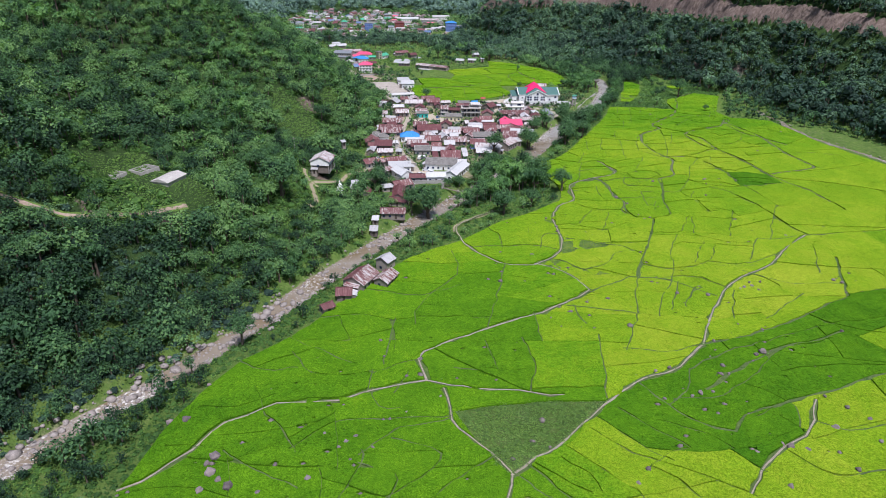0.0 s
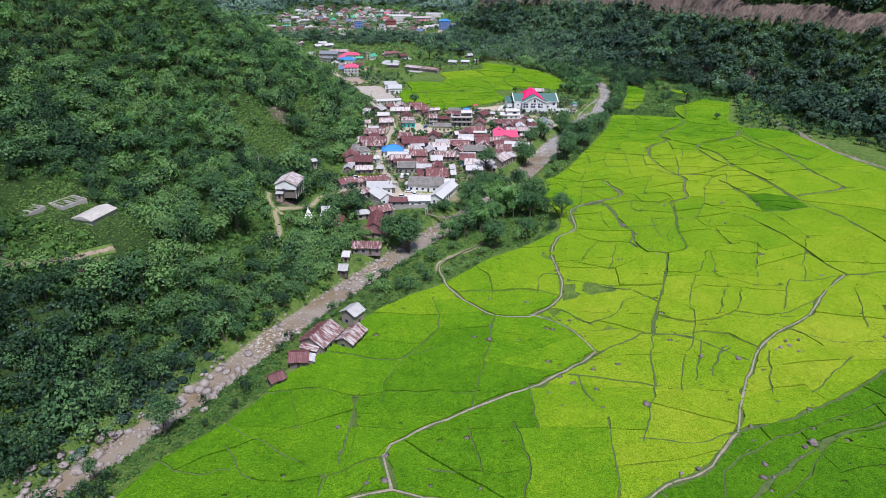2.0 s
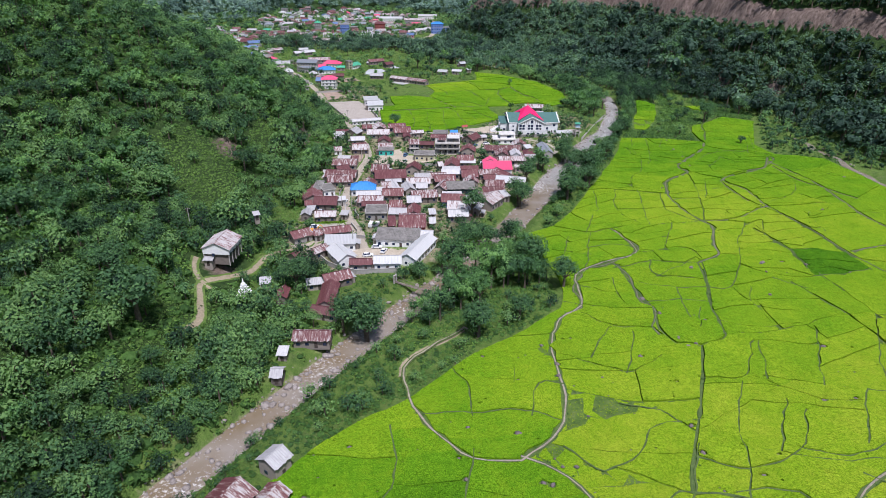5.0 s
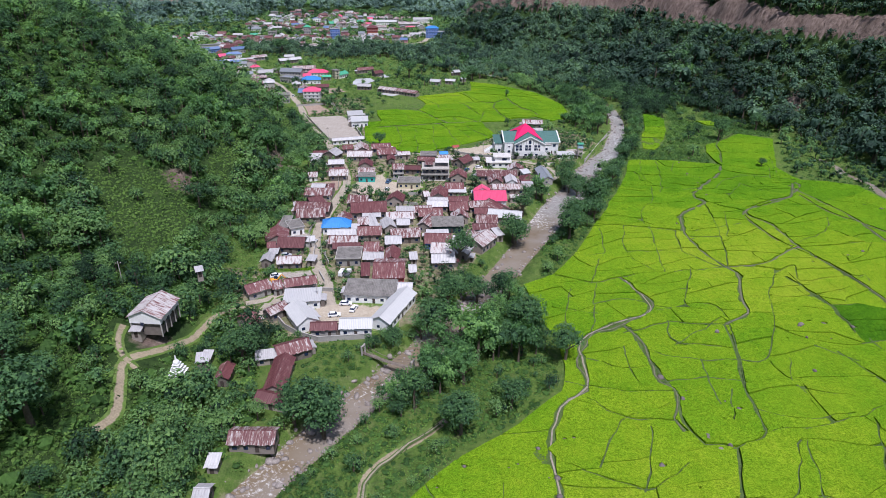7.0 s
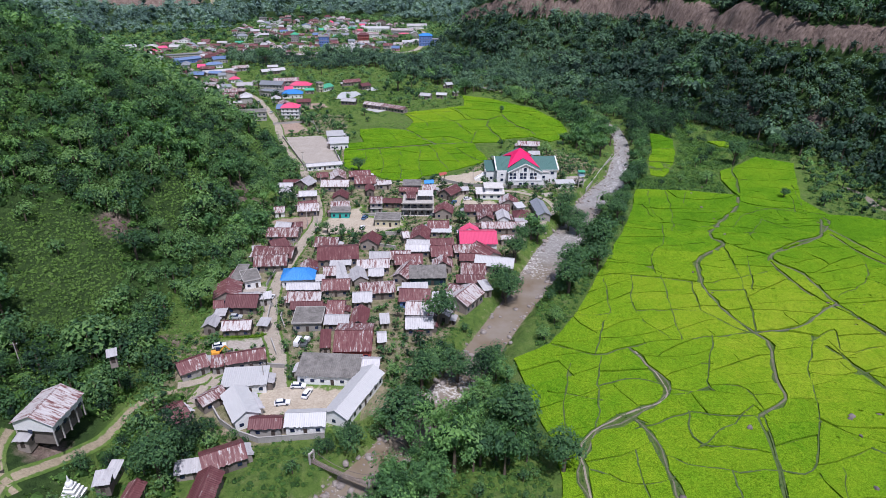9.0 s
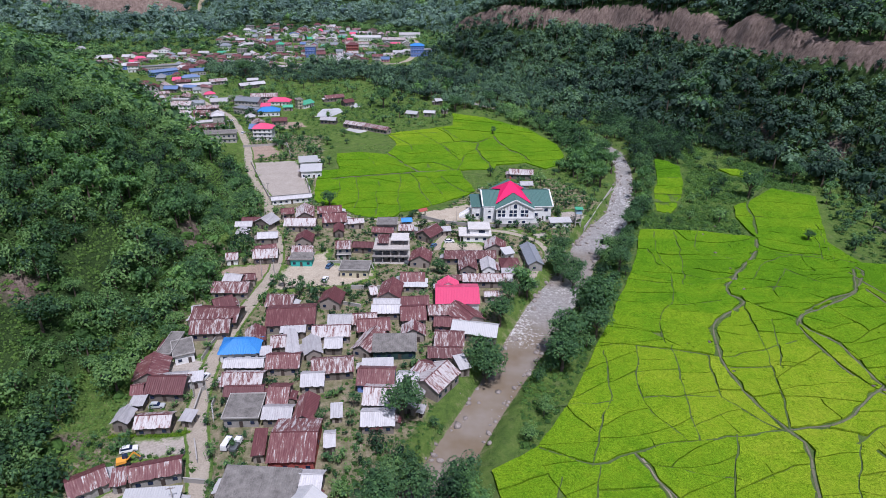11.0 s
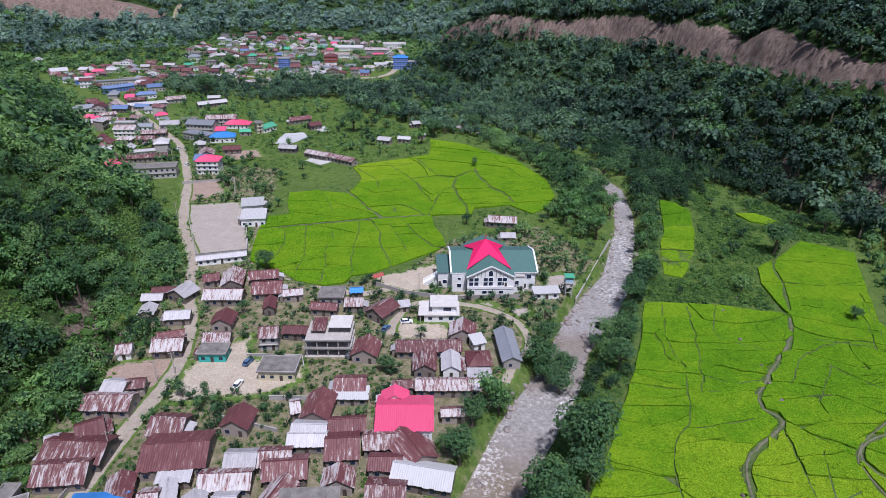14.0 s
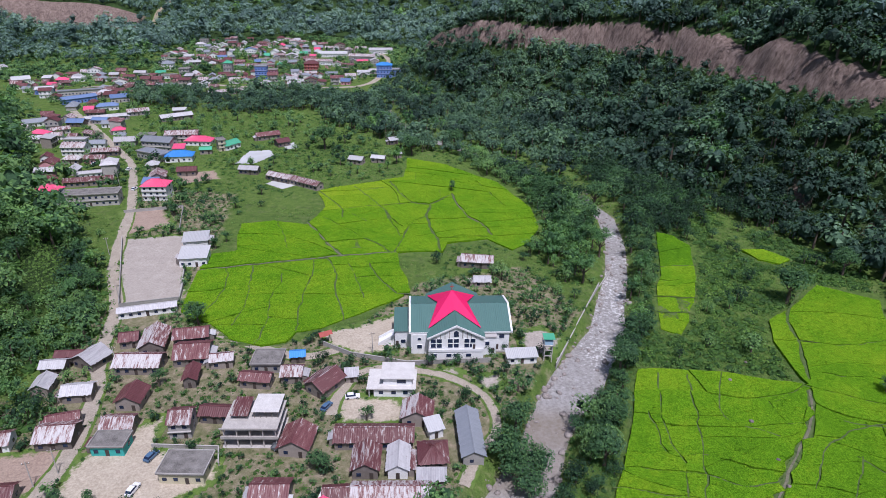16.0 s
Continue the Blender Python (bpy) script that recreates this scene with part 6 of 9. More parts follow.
house(-38.6, 181.2, 4.7, 4.0, 41.0, 2.2, 'g', 'r', 'p')
house(-22.8, 264.6, 11.4, 6.0, 0.6, 2.8, 'g', 'm', 'p')
house(-21.3, 279.1, 9.4, 5.0, -15.9, 2.6, 'g', 'r', 'p')
house(-29.8, 248.5, 3.7, 5.0, 0.5, 2.5, 'g', 'w', 'p')
house(-30.0, 256.6, 3.2, 4.0, 0.6, 2.3, 's', 'w', 'p')
house(-43.1, 289.9, 3.7, 4.0, 12.8, 2.2, 's', 'w', 'p', 5.0)
house(-32.7, 560.0, 11.4, 9.0, 7.9, 4.0, 's', 'W', 'w')
house(-37.5, 575.5, 10.6, 8.0, 12.9, 4.0, 's', 'W', 'w')
house(82.3, 560.5, 13.3, 7.0, -6.6, 2.9, 'g', 'm', 'p')
house(83.3, 543.9, 6.9, 5.0, 1.4, 2.4, 'g', 'w', 'p')
house(92.9, 494.1, 9.9, 4.5, 5.6, 2.6, 's', 'W', 'w')
house(-77.8, 633.4, 12.8, 10.0, 2.1, 7.6, 'h', 'k', 'w')
house(-106.4, 624.0, 26.2, 9.0, 12.4, 6.0, 'f', 'c', 'o')
house(-122.2, 651.3, 24.5, 6.0, 17.2, 2.9, 'g', 'm', 'p')
house(-129.1, 627.1, 11.9, 8.0, -9.5, 3.0, 'h', 'k', 'w')
house(-122.6, 618.2, 9.2, 6.0, -7.5, 3.0, 'g', 'n', 'w')
house(-90.8, 697.1, 16.0, 10.0, 10.6, 3.5, 'h', 'b', 'w')
house(-107.7, 700.8, 20.5, 9.0, -24.8, 4.0, 'f', 'e', 'o')
house(-69.1, 723.9, 12.5, 8.0, 58.8, 3.0, 'g', 'n', 'w')
house(-73.0, 719.4, 5.2, 7.0, 32.5, 7.0, 'f', 'c', 'y')
house(-91.2, 732.4, 17.4, 9.0, -1.8, 3.0, 'h', 'k', 'w')
house(-80.0, 711.6, 7.7, 5.0, 11.7, 3.0, 'g', 'n', 'p')
house(-50.4, 746.8, 16.0, 7.0, 29.3, 3.0, 'g', 'r', 'p')
house(-37.0, 731.2, 9.1, 7.0, 38.6, 3.0, 'g', 'r', 'p')
house(-136.0, 816.6, 10.2, 6.0, 13.9, 3.0, 'g', 'W', 'p')
house(-131.3, 796.8, 23.0, 7.0, 35.5, 3.0, 'g', 'w', 'p')
house(-105.1, 739.7, 21.2, 8.0, 10.4, 5.0, 'g', 'm', 'o')
house(-111.9, 719.8, 19.8, 10.0, -8.7, 6.0, 'g', 'e', 'o')
house(-138.0, 729.0, 13.4, 8.0, 14.0, 3.0, 'g', 'w', 'o')
house(-146.7, 742.0, 5.8, 6.0, 16.8, 3.0, 'h', 'e', 'w')
house(-154.7, 755.4, 8.4, 6.0, 23.8, 3.0, 'h', 'k', 'w')
house(-231.8, 850.3, 26.6, 7.0, 44.8, 4.0, 'g', 'B', 'b')
house(-246.8, 880.8, 34.5, 6.0, 24.3, 4.0, 'f', 'e', 'o')
house(-200.1, 854.6, 14.8, 9.0, 30.1, 4.0, 'g', 'B', 'o')
house(-195.9, 825.0, 15.9, 7.0, 25.3, 3.5, 'h', 'B', 'w')
house(-180.2, 782.1, 11.9, 6.0, -5.1, 3.0, 'g', 'B', 'o')
house(-180.4, 790.4, 27.9, 6.0, 28.8, 3.0, 'g', 'w', 'o')
house(-165.8, 810.4, 15.9, 7.0, 31.2, 3.0, 'g', 'm', 'o')
house(-119.1, 891.5, 39.0, 6.0, 30.0, 3.0, 'g', 'm', 'o')
house(-326.8, 928.4, 15.7, 14.0, 36.8, 4.0, 'g', 'W', 'w')
house(-387.7, 996.1, 7.2, 10.0, 79.4, 3.0, 'g', 'w', 'w')
house(-278.6, 883.3, 14.9, 8.0, 23.0, 4.0, 'g', 'w', 'b')
house(-222.8, 773.7, 15.5, 8.0, 34.5, 3.0, 'g', 'e', 'w')
house(-194.3, 754.8, 11.8, 6.0, 33.4, 3.0, 'g', 'm', 'o')
house(-167.1, 745.0, 14.4, 6.0, -27.3, 3.0, 'g', 'm', 'o')
house(-202.0, 744.9, 11.4, 7.0, -11.9, 3.0, 'h', 'k', 'w')
house(-158.9, 707.6, 14.5, 9.0, 2.5, 5.0, 'g', 'm', 'w')
house(-166.9, 723.6, 14.0, 6.0, 2.6, 5.0, 'f', 'W', 'w')
house(-128.6, 663.0, 13.9, 4.0, 22.8, 3.0, 'g', 'w', 'w')
house(-128.0, 682.9, 7.4, 6.0, 19.2, 3.0, 'g', 'm', 'p')
house(-140.0, 644.6, 6.5, 8.0, 17.6, 3.0, 'h', 'r', 'p')
house(-139.2, 705.3, 16.0, 6.0, 11.1, 3.0, 'g', 'm', 'p')
house(34.5, 738.8, 6.5, 6.0, 27.6, 2.9, 'g', 'W', 'p')
house(16.2, 695.1, 9.3, 6.0, -18.9, 2.9, 'g', 'W', 'p')
house(29.0, 698.1, 8.9, 5.0, -12.5, 2.9, 'g', 'W', 'p')
house(39.8, 707.3, 4.8, 4.0, 32.6, 2.9, 'g', 'W', 'p')
house(-6.9, 653.9, 22.7, 6.0, -32.3, 2.9, 'g', 'm', 'p')
house(-42.4, 674.2, 11.7, 6.0, -7.8, 2.9, 'g', 'w', 'p')
house(-21.8, 661.8, 15.8, 6.0, -26.8, 2.9, 'g', 'm', 'p')


house(-62.0, 1096.0, 34.0, 9.0, 4.0, 4.0, 'g', 'W', 'w', far=True)
house(-26.0, 1082.0, 30.0, 9.0, -3.0, 4.0, 'g', 'm', 'o', far=True)
house(-8.0, 1120.0, 28.0, 10.0, 6.0, 4.0, 'g', 'w', 'w', far=True)
house(-70.0, 1052.0, 30.0, 8.0, 2.0, 4.0, 'g', 'm', 'w', far=True)


# the far town: rows of small buildings along the valley floor, and some up the slope
TOWN = [(-200, 800), (-250, 850), (-330, 905), (-300, 985), (-210, 985), (-110, 985), (-30, 985), (0, 1010), (20, 985), (5, 940), (-60, 905), (-110, 900), (-190, 905), (-215, 860), (-190, 815), (-150, 745), (-130, 700), (-150, 690), (-210, 740)]
UPTOWN = [(-230, 1010), (-120, 1020), (-60, 1030), (10, 1040), (10, 1120), (-60, 1150), (-140, 1200), (-230, 1180), (-260, 1100)]
SLOPETOWN = [(-140, 640), (-100, 655), (-118, 700), (-150, 745), (-200, 790), (-240, 815), (-235, 770), (-190, 715)]
NEAR = [(-120, 665), (-95, 640), (-60, 655), (-95, 715), (-150, 765), (-200, 800), (-215, 780)]
trng = np.random.default_rng(23)
PICK = "mmmwwrrwwemccmrwrrmwermemwrwrBwmrewrecmrBrnkmer"
for poly, step, chance, lo, hi in ((TOWN, 10.5, 0.8, 7, 14), (UPTOWN, 12.5, 0.75, 7, 15), (SLOPETOWN, 10, 0.85, 6, 12), (NEAR, 10.5, 0.8, 6, 12)):
    x0, y0 = np.min(poly, 0)
    x1, y1 = np.max(poly, 0)
    for yy in np.arange(y0, y1, step):
        for xx in np.arange(x0, x1, step):
            px, py = xx + step * 0.45 * (trng.random() - 0.5), yy + step * 0.45 * (trng.random() - 0.5)
            w, d = lo + (hi - lo) * trng.random(), 6 + 3 * trng.random()
            if trng.random() > chance or not inside(np.array([px]), np.array([py]), poly)[0]:
                continue
            if any((px - fx) ** 2 + (py - fy) ** 2 < (fr + 0.42 * w) ** 2 for fx, fy, fr in FOOT) or min(line_dist(np.array([px]), np.array([py]), rl)[0][0] for rl in (MAIN_ROAD, TOWN_STREET, CLIFF_ROAD)) < 3.5 + d / 2:
                continue
            c = PICK[int(trng.random() * len(PICK))]
            kind = "f" if c in "cC" else "ggghps"[int(trng.random() * 6)]
            tall = 6.2 if trng.random() < 0.16 else 3.0
            house(px, py, w, d, 20 * (trng.random() - 0.5) + (8 if trng.random() < 0.7 else 98), tall, kind, c, "owpwopk"[int(trng.random() * 7)], far=True)
# taller blocks in the far town
for bx, by, bw, bd, bh, bc, bwall in ((-112, 968, 12, 9, 12, "e", "b"), (-100, 966, 9, 9, 9, "c", "k"), (-70, 1008, 15, 10, 9, "r", "r"), (8, 985, 16, 11, 12, "b", "b"), (20, 990, 9, 9, 7, "e", "b"), (-150, 985, 9, 9, 12, "n", "o")):
    house(bx, by, bw, bd, 5, bh, "f" if bc in "ec" else "h", bc, bwall, far=True)


# ---- the church ----
def church():
    z0 = 0.1
    ch = thing("church", pose(71.6, 508.5, z0, 0, 0, 2.5), "large white church with a green roof and a pink pointed crown", "church")
    FOOT.append((71.6, 508.5, 17))
    white, green, pink = WALL["w"], ROOF["g"], ROOF["K"]
    L, R, F, B, EV, RD = -13.6, 17.4, -10.0, 12.0, 7.6, 11.3        # the long wing
    mid = 1.0
    part("wing_wall", mesh_from("wing_wall", [(L, F, -1), (R, F, -1), (R, B, -1), (L, B, -1), (L, F, EV), (R, F, EV), (R, B, EV), (L, B, EV), (L, mid, RD), (R, mid, RD)],
         [(0, 1, 5, 4), (1, 2, 6, 5), (2, 3, 7, 6), (3, 0, 4, 7), (4, 7, 8), (6, 5, 9)], [white]), None, ch)
    o = 0.5
    part("wing_roof", mesh_from("wing_roof", *join(ribbed((L - o, F - o, EV), (R + o, F - o, EV), (R + o, mid, RD), (L - o, mid, RD)), ribbed((R + o, B + o, EV), (L - o, B + o, EV), (L - o, mid, RD), (R + o, mid, RD))), [green]), None, ch, "dark green sheet roof")
    part("roof_border", box_bm((L - o - 0.25, F - o - 0.1, EV - 0.35, R + o + 0.25, F - o + 0.12, EV + 0.05)), white, ch)
    for gx_ in (L - o - 0.15, R + o + 0.15):
        part("gable_coping", mesh_from("gable_coping", [(gx_ + s, yy, zz + k) for s in (-0.3, 0.3) for k in (-0.4, 0.28) for yy, zz in ((F - o, EV), (mid, RD), (B + o, EV))],
             [(0, 1, 4, 3), (1, 2, 5, 4), (9, 10, 7, 6), (10, 11, 8, 7), (3, 4, 10, 9), (4, 5, 11, 10), (0, 6, 7, 1), (1, 7, 8, 2)], [white]), None, ch)
    # front gable
    fl, fr, ff, fe, fa = -8.3, 8.8, -13.2, 7.4, 11.9
    fc = (fl + fr) / 2
    part("front_wall", mesh_from("front_wall", [(fl, ff, -1), (fr, ff, -1), (fr, F + 0.05, -1), (fl, F + 0.05, -1), (fl, ff, fe), (fr, ff, fe), (fr, F + 0.05, fe), (fl, F + 0.05, fe), (fc, ff, fa - 0.3)],
         [(0, 1, 5, 4), (1, 2, 6, 5), (3, 0, 4, 7), (4, 5, 8)], [white]), None, ch)
    part("front_roof", mesh_from("front_roof", *join(ribbed((fl - o, -2.0, fe), (fl - o, ff - 0.5, fe), (fc, ff - 0.5, fa), (fc, -2.0, fa)), ribbed((fr + o, ff - 0.5, fe), (fr + o, -2.0, fe), (fc, -2.0, fa), (fc, ff - 0.5, fa))), [green]), None, ch, "dark green sheet roof")
    for s in (-1, 1):
        ex = fl - o if s < 0 else fr + o
        part("gable_coping", mesh_from("gable_coping", [(ex, ff - 0.62, fe - 0.45), (ex, ff - 0.62, fe + 0.15), (fc, ff - 0.62, fa + 0.2), (fc, ff - 0.62, fa - 0.4), (ex, ff - 0.4, fe - 0.45), (ex, ff - 0.4, fe + 0.15), (fc, ff - 0.4, fa + 0.2), (fc, ff - 0.4, fa - 0.4)],
             [(0, 1, 2, 3)[::s], (1, 5, 6, 2), (0, 3, 7, 4), (4, 5, 6, 7)], [white]), None, ch)
    # rear gable
    part("rear_roof", mesh_from("rear_roof", *join(ribbed((fl - o, B + 2.5, fe), (fl - o, 2.0, fe), (fc, 2.0, fa), (fc, B + 2.5, fa)), ribbed((fr + o, 2.0, fe), (fr + o, B + 2.5, fe), (fc, B + 2.5, fa), (fc, 2.0, fa))), [green]), None, ch, "dark green sheet roof")
    part("rear_wall", mesh_from("rear_wall", [(fl, B - 0.05, -1), (fr, B - 0.05, -1), (fr, B + 2, -1), (fl, B + 2, -1), (fl, B - 0.05, fe), (fr, B - 0.05, fe), (fr, B + 2, fe), (fl, B + 2, fe), (fc, B + 2, fa - 0.3)],
         [(1, 2, 6, 5), (2, 3, 7, 6), (3, 0, 4, 7), (6, 7, 8)], [white]), None, ch)
    # the pink crown, folded round a peak
    A = (-0.4, 2.6, 15.5)
    star = [(-5.2, 1.4, 11.75), (-8.4, -9.4, 8.35), (fc - 0.1, -4.6, fa + 0.35), (8.4, -9.4, 8.35), (4.6, 1.4, 11.75), (8.0, 11.7, 8.3), (fc - 0.1, 8.5, fa + 0.3), (-8.4, 11.7, 8.3)]
    part("crown_roof", mesh_from("crown_roof", [A, *star], [(0, i + 1, (i + 1) % 8 + 1) for i in range(8)], [pink]), None, ch, "bright pink folded roof crown")
    part("cross", box_bm((A[0] - 0.12, A[1] - 0.12, 15.3, A[0] + 0.12, A[1] + 0.12, 17.6), (A[0] - 0.6, A[1] - 0.1, 16.7, A[0] + 0.6, A[1] + 0.1, 16.95)), WALL["r"], ch, "small red cross")
    # low side block with its roof, stair and balcony
    part("side_block", box_bm((L - 5.4, -7.4, -1, L + 0.05, 4.0, 6.2)), white, ch)
    part("side_roof", mesh_from("side_roof", *ribbed((L - 5.8, -7.8, 6.3), (L - 0.05, -7.8, 6.3), (L - 0.05, 4.3, 8.2), (L - 5.8, 4.3, 8.2)), [green]), None, ch, "dark green sheet roof")
    part("gable_coping", box_bm((L - 6.2, -7.9, 6.0, L - 5.7, -7.4, 7.0)), white, ch)
    part("porch", box_bm((L - 0.3, -10.8, -1, L + 5.0, -9.9, 6.9)), white, ch)
    part("right_block", box_bm((fr - 0.1, -12.0, -1, fr + 4.2, -9.95, 6.6)), white, ch)
    part("terrace", box_bm((fr - 0.2, -12.3, 6.6, fr + 4.4, -10.4, 6.9)), WALL["o"], ch)
    for i in range(9):
        put("step", shared_box("step", 0.62, 3.6, 0.3 + 0.36 * i, WALL["w"]), ch, L - 10.6 + 0.58 * i, -4.2, 0)
    for yy in (-6.1, -2.3):
        part("stair_rail", mesh_from("stair_rail", [(L - 11, yy, 0.9), (L - 5.4, yy, 4.4), (L - 5.4, yy, 3.4), (L - 11, yy, 0), (L - 11, yy + 0.2, 0.9), (L - 5.4, yy + 0.2, 4.4), (L - 5.4, yy + 0.2, 3.4), (L - 11, yy + 0.2, 0)],
             [(3, 2, 1, 0), (4, 5, 6, 7), (0, 1, 5, 4), (0, 4, 7, 3)], [white]), None, ch)
    part("balcony", box_bm((fl - 0.1, ff - 1.1, 2.75, fr + 0.1, ff, 3.0), (fl - 0.1, ff - 1.1, 3.0, fr + 0.1, ff - 0.95, 3.7)), white, ch)
    part("lower_wall", box_bm((fl - 0.1, ff - 0.9, -1, fr + 0.1, ff, 2.72)), white, ch)
    # windows of the front: two rows in three bays, a lower row, the arch
    def win(wx, wy, wz, ww, wh, rz=0):
        wn_ = put("window", shared_box("window", ww, 0.16, wh, M_GLASS), ch, wx, wy, wz, rz)
        put("frame", shared_box("frame", ww + 0.3, 0.1, wh + 0.3, WALL["w"]), wn_, 0, 0.02, -0.15)
    for bx in (-6.9, -5.0, -1.6, 0.3, 3.6, 5.5):
        for wz in (3.75, 5.5):
            if not (bx == 5.5 and wz < 5):
                win(bx, ff - 0.08, wz, 1.5, 1.35)
    put("door", shared_box("door", 0.8, 0.16, 1.7, M_DOOR), ch, 5.9, ff - 0.08, 3.1)
    put("window", shared_box("window", 0.6, 0.16, 1.2, M_GLASS), ch, 4.9, ff - 0.08, 3.75)
    for bx in (-6.6, -2.0, 0.3, 4.2):
        win(bx, ff - 0.98, 0.9, 1.6, 1.1)
    bm = bmesh.new()
    arc = [(0.75 * math.cos(t), 0.75 * math.sin(t) + 1.0) for t in np.linspace(0, math.pi, 11)] + [(-0.75, -0.3), (0.75, -0.3)]
    front, back = [bm.verts.new((fc + p, ff - 0.14, 8.0 + q)) for p, q in arc], [bm.verts.new((fc + p, ff + 0.05, 8.0 + q)) for p, q in arc]
    bm.faces.new(front[::-1])
    for i in range(len(arc)):
        bm.faces.new((front[i - 1], front[i], back[i], back[i - 1]))
    part("arched_window", bm, M_GLASS, ch)
    for i in range(12):
        px = fl + 0.9 + i * 1.38
        top = fe + (fa - fe) * (1 - abs(px - fc) / (fr - fc)) - 0.9
        if abs(px - fc) > 1.4 and top > 7.3:
            part("pilaster", box_bm((px - 0.12, ff - 0.16, 7.1, px + 0.12, ff, top)), WALL["o"], ch)
    for bx, by, bz, bw, bhh in ((-11.2, -10.86, 5.0, 1.1, 0.8), (-11.2, -10.86, 1.9, 1.5, 1.3), (10.2, -12.1, 3.6, 1.3, 1.4), (15.0, -10.06, 5.0, 1.6, 1.4), (-16.4, -7.46, 1.8, 1.5, 1.3)):
        win(bx, by, bz, bw, bhh)
    for bx, by in ((13.6, -10.06), (12.0, -12.1), (-18.3, -7.46)):
        put("door", shared_box("door", 0.9, 0.16, 1.9, M_DOOR), ch, bx, by, 0.7)
    for yy in (-6, -1, 4, 9):
        put("window", shared_box("window", 1.4, 0.16, 1.5, M_GLASS), ch, R + 0.06, yy, 4.6, 90)
    part("plinth", box_bm((L - 0.4, F - 0.6, -1, fl - 0.2, F - 0.02, 0.5), (fr + 4.4, F - 0.6, -1, R + 0.4, F - 0.02, 0.5)), WALL["o"], ch)


church()


def unfinished_house():
    u = thing("unfinished_house", pose(19.0, 460.5, gz(19, 460), 0, 0, 0.5), "unfinished concrete house with open floors and sheet-metal covers", "house")
    FOOT.append((19, 460.5, 9))
    for k, zz in enumerate((0.0, 3.0, 6.0)):
        part("floor_slab", box_bm((-7.4 + 0.2 * k, -6.2, zz - 0.2 if k else -0.5, 7.2, 5.6, zz + 0.05)), M_CONC, u)
    for zz in (0.05, 3.05):
        for px in np.linspace(-6.6, 6.6, 5):
            for py in (-5.6, -0.5, 5.0):
                put("column", shared_box("column", 0.35, 0.35, 2.75, M_CONC), u, px, py, zz)
        part("back_wall", box_bm((-6.6, -2.6, zz, 6.6, -2.4, zz + 2.7)), WALL["o"], u)
    part("parapet", box_bm((-7.4, -6.3, 3.05, 7.2, -6.15, 3.85), (-7.4, -6.3, 6.05, 7.2, -6.15, 6.5)), M_CONC, u)
    for px in (-4.0, -1.4, 1.5, 4.2):
        put("window", shared_box("window", 1.4, 0.14, 1.3, M_GLASS), u, px, -2.68, 3.7)
        put("door", shared_box("door", 1.0, 0.14, 2.0, M_DOOR), u, px + 0.4, -2.68, 0.1)
    for px in np.linspace(0.4, 6.4, 5):
        for py in (-1.5, 4.5):
            put("prop", shared_box("prop", 0.14, 0.14, 2.3, M_TIMBER), u, px, py, 6.05)
    part("upper_roof", box_bm((-0.1, -2.2, 8.3, 7.0, 5.2, 8.45)), ROOF["C"], u, "pale board cover on props")
    part("low_roof", mesh_from("low_roof", *ribbed((-5.6, -2.5, 7.2), (-1.0, -2.5, 7.2), (-1.0, 4.5, 8.0), (-5.6, 4.5, 8.0)), [ROOF["m"]]), None, u, "patched rusty sheets")


unfinished_house()


def white_block():
    u = thing("house", pose(54.0, 479.5, gz(54, 479), 0, 0, 0), "white two-storey concrete house with stepped flat roofs", "house", "village houses")
    FOOT.append((54, 479.5, 8))
    part("lower_storey", box_bm((-5.5, -4.0, -0.5, 6.0, 4.5, 3.0)), WALL["w"], u)
    part("roof", box_bm((-7.5, -4.6, 3.0, 6.6, 5.0, 3.25)), ROOF["C"], u, "pale concrete slab")
    part("upper_storey", box_bm((-2.8, -2.6, 3.25, 5.4, 4.4, 5.6)), WALL["w"], u)
    part("upper_roof", box_bm((-3.6, -3.2, 5.6, 6.0, 4.9, 5.85)), ROOF["C"], u, "pale concrete slab")
    for px in (-6.8, 6.0):
        put("column", shared_box("column", 0.35, 0.35, 3.0, WALL["o"]), u, px, -4.0, 0)
    for px in (-3.4, 0.2, 3.6):
        put("window", shared_box("window", 1.3, 0.14, 1.1, M_GLASS), u, px, -4.03, 1.1)
    put("window", shared_box("window", 2.6, 0.14, 1.2, M_GLASS), u, 2.4, -2.63, 3.9)


white_block()


def stupa(x, y, z):
    s = thing("stupa", pose(x, y, z), "white tiered plaster stupa among trees", "stupa")
    for k in range(4):
        r = 2.0 - 0.38 * k
        part("tier", box_bm((-r, -r, 0.95 * k, r, r, 0.95 * k + 0.95), (-r - 0.15, -r - 0.15, 0.95 * k + 0.75, r + 0.15, r + 0.15, 0.95 * k + 0.97)), WALL["w"], s)
    bm = bmesh.new()
    bmesh.ops.create_uvsphere(bm, u_segments=14, v_segments=8, radius=0.9, matrix=Matrix.Translation((0, 0, 4.2)))
    part("dome", bm, WALL["w"], s)
    bm = bmesh.new()
    bmesh.ops.create_cone(bm, cap_ends=True, segments=10, radius1=0.4, radius2=0.05, depth=2.0, matrix=Matrix.Translation((0, 0, 5.7)))
    part("spire", bm, WALL["w"], s)
    FOOT.append((x, y, 3.4))


stupa(-50.5, 289.5, gz(-50.5, 289.5) + 0.6)


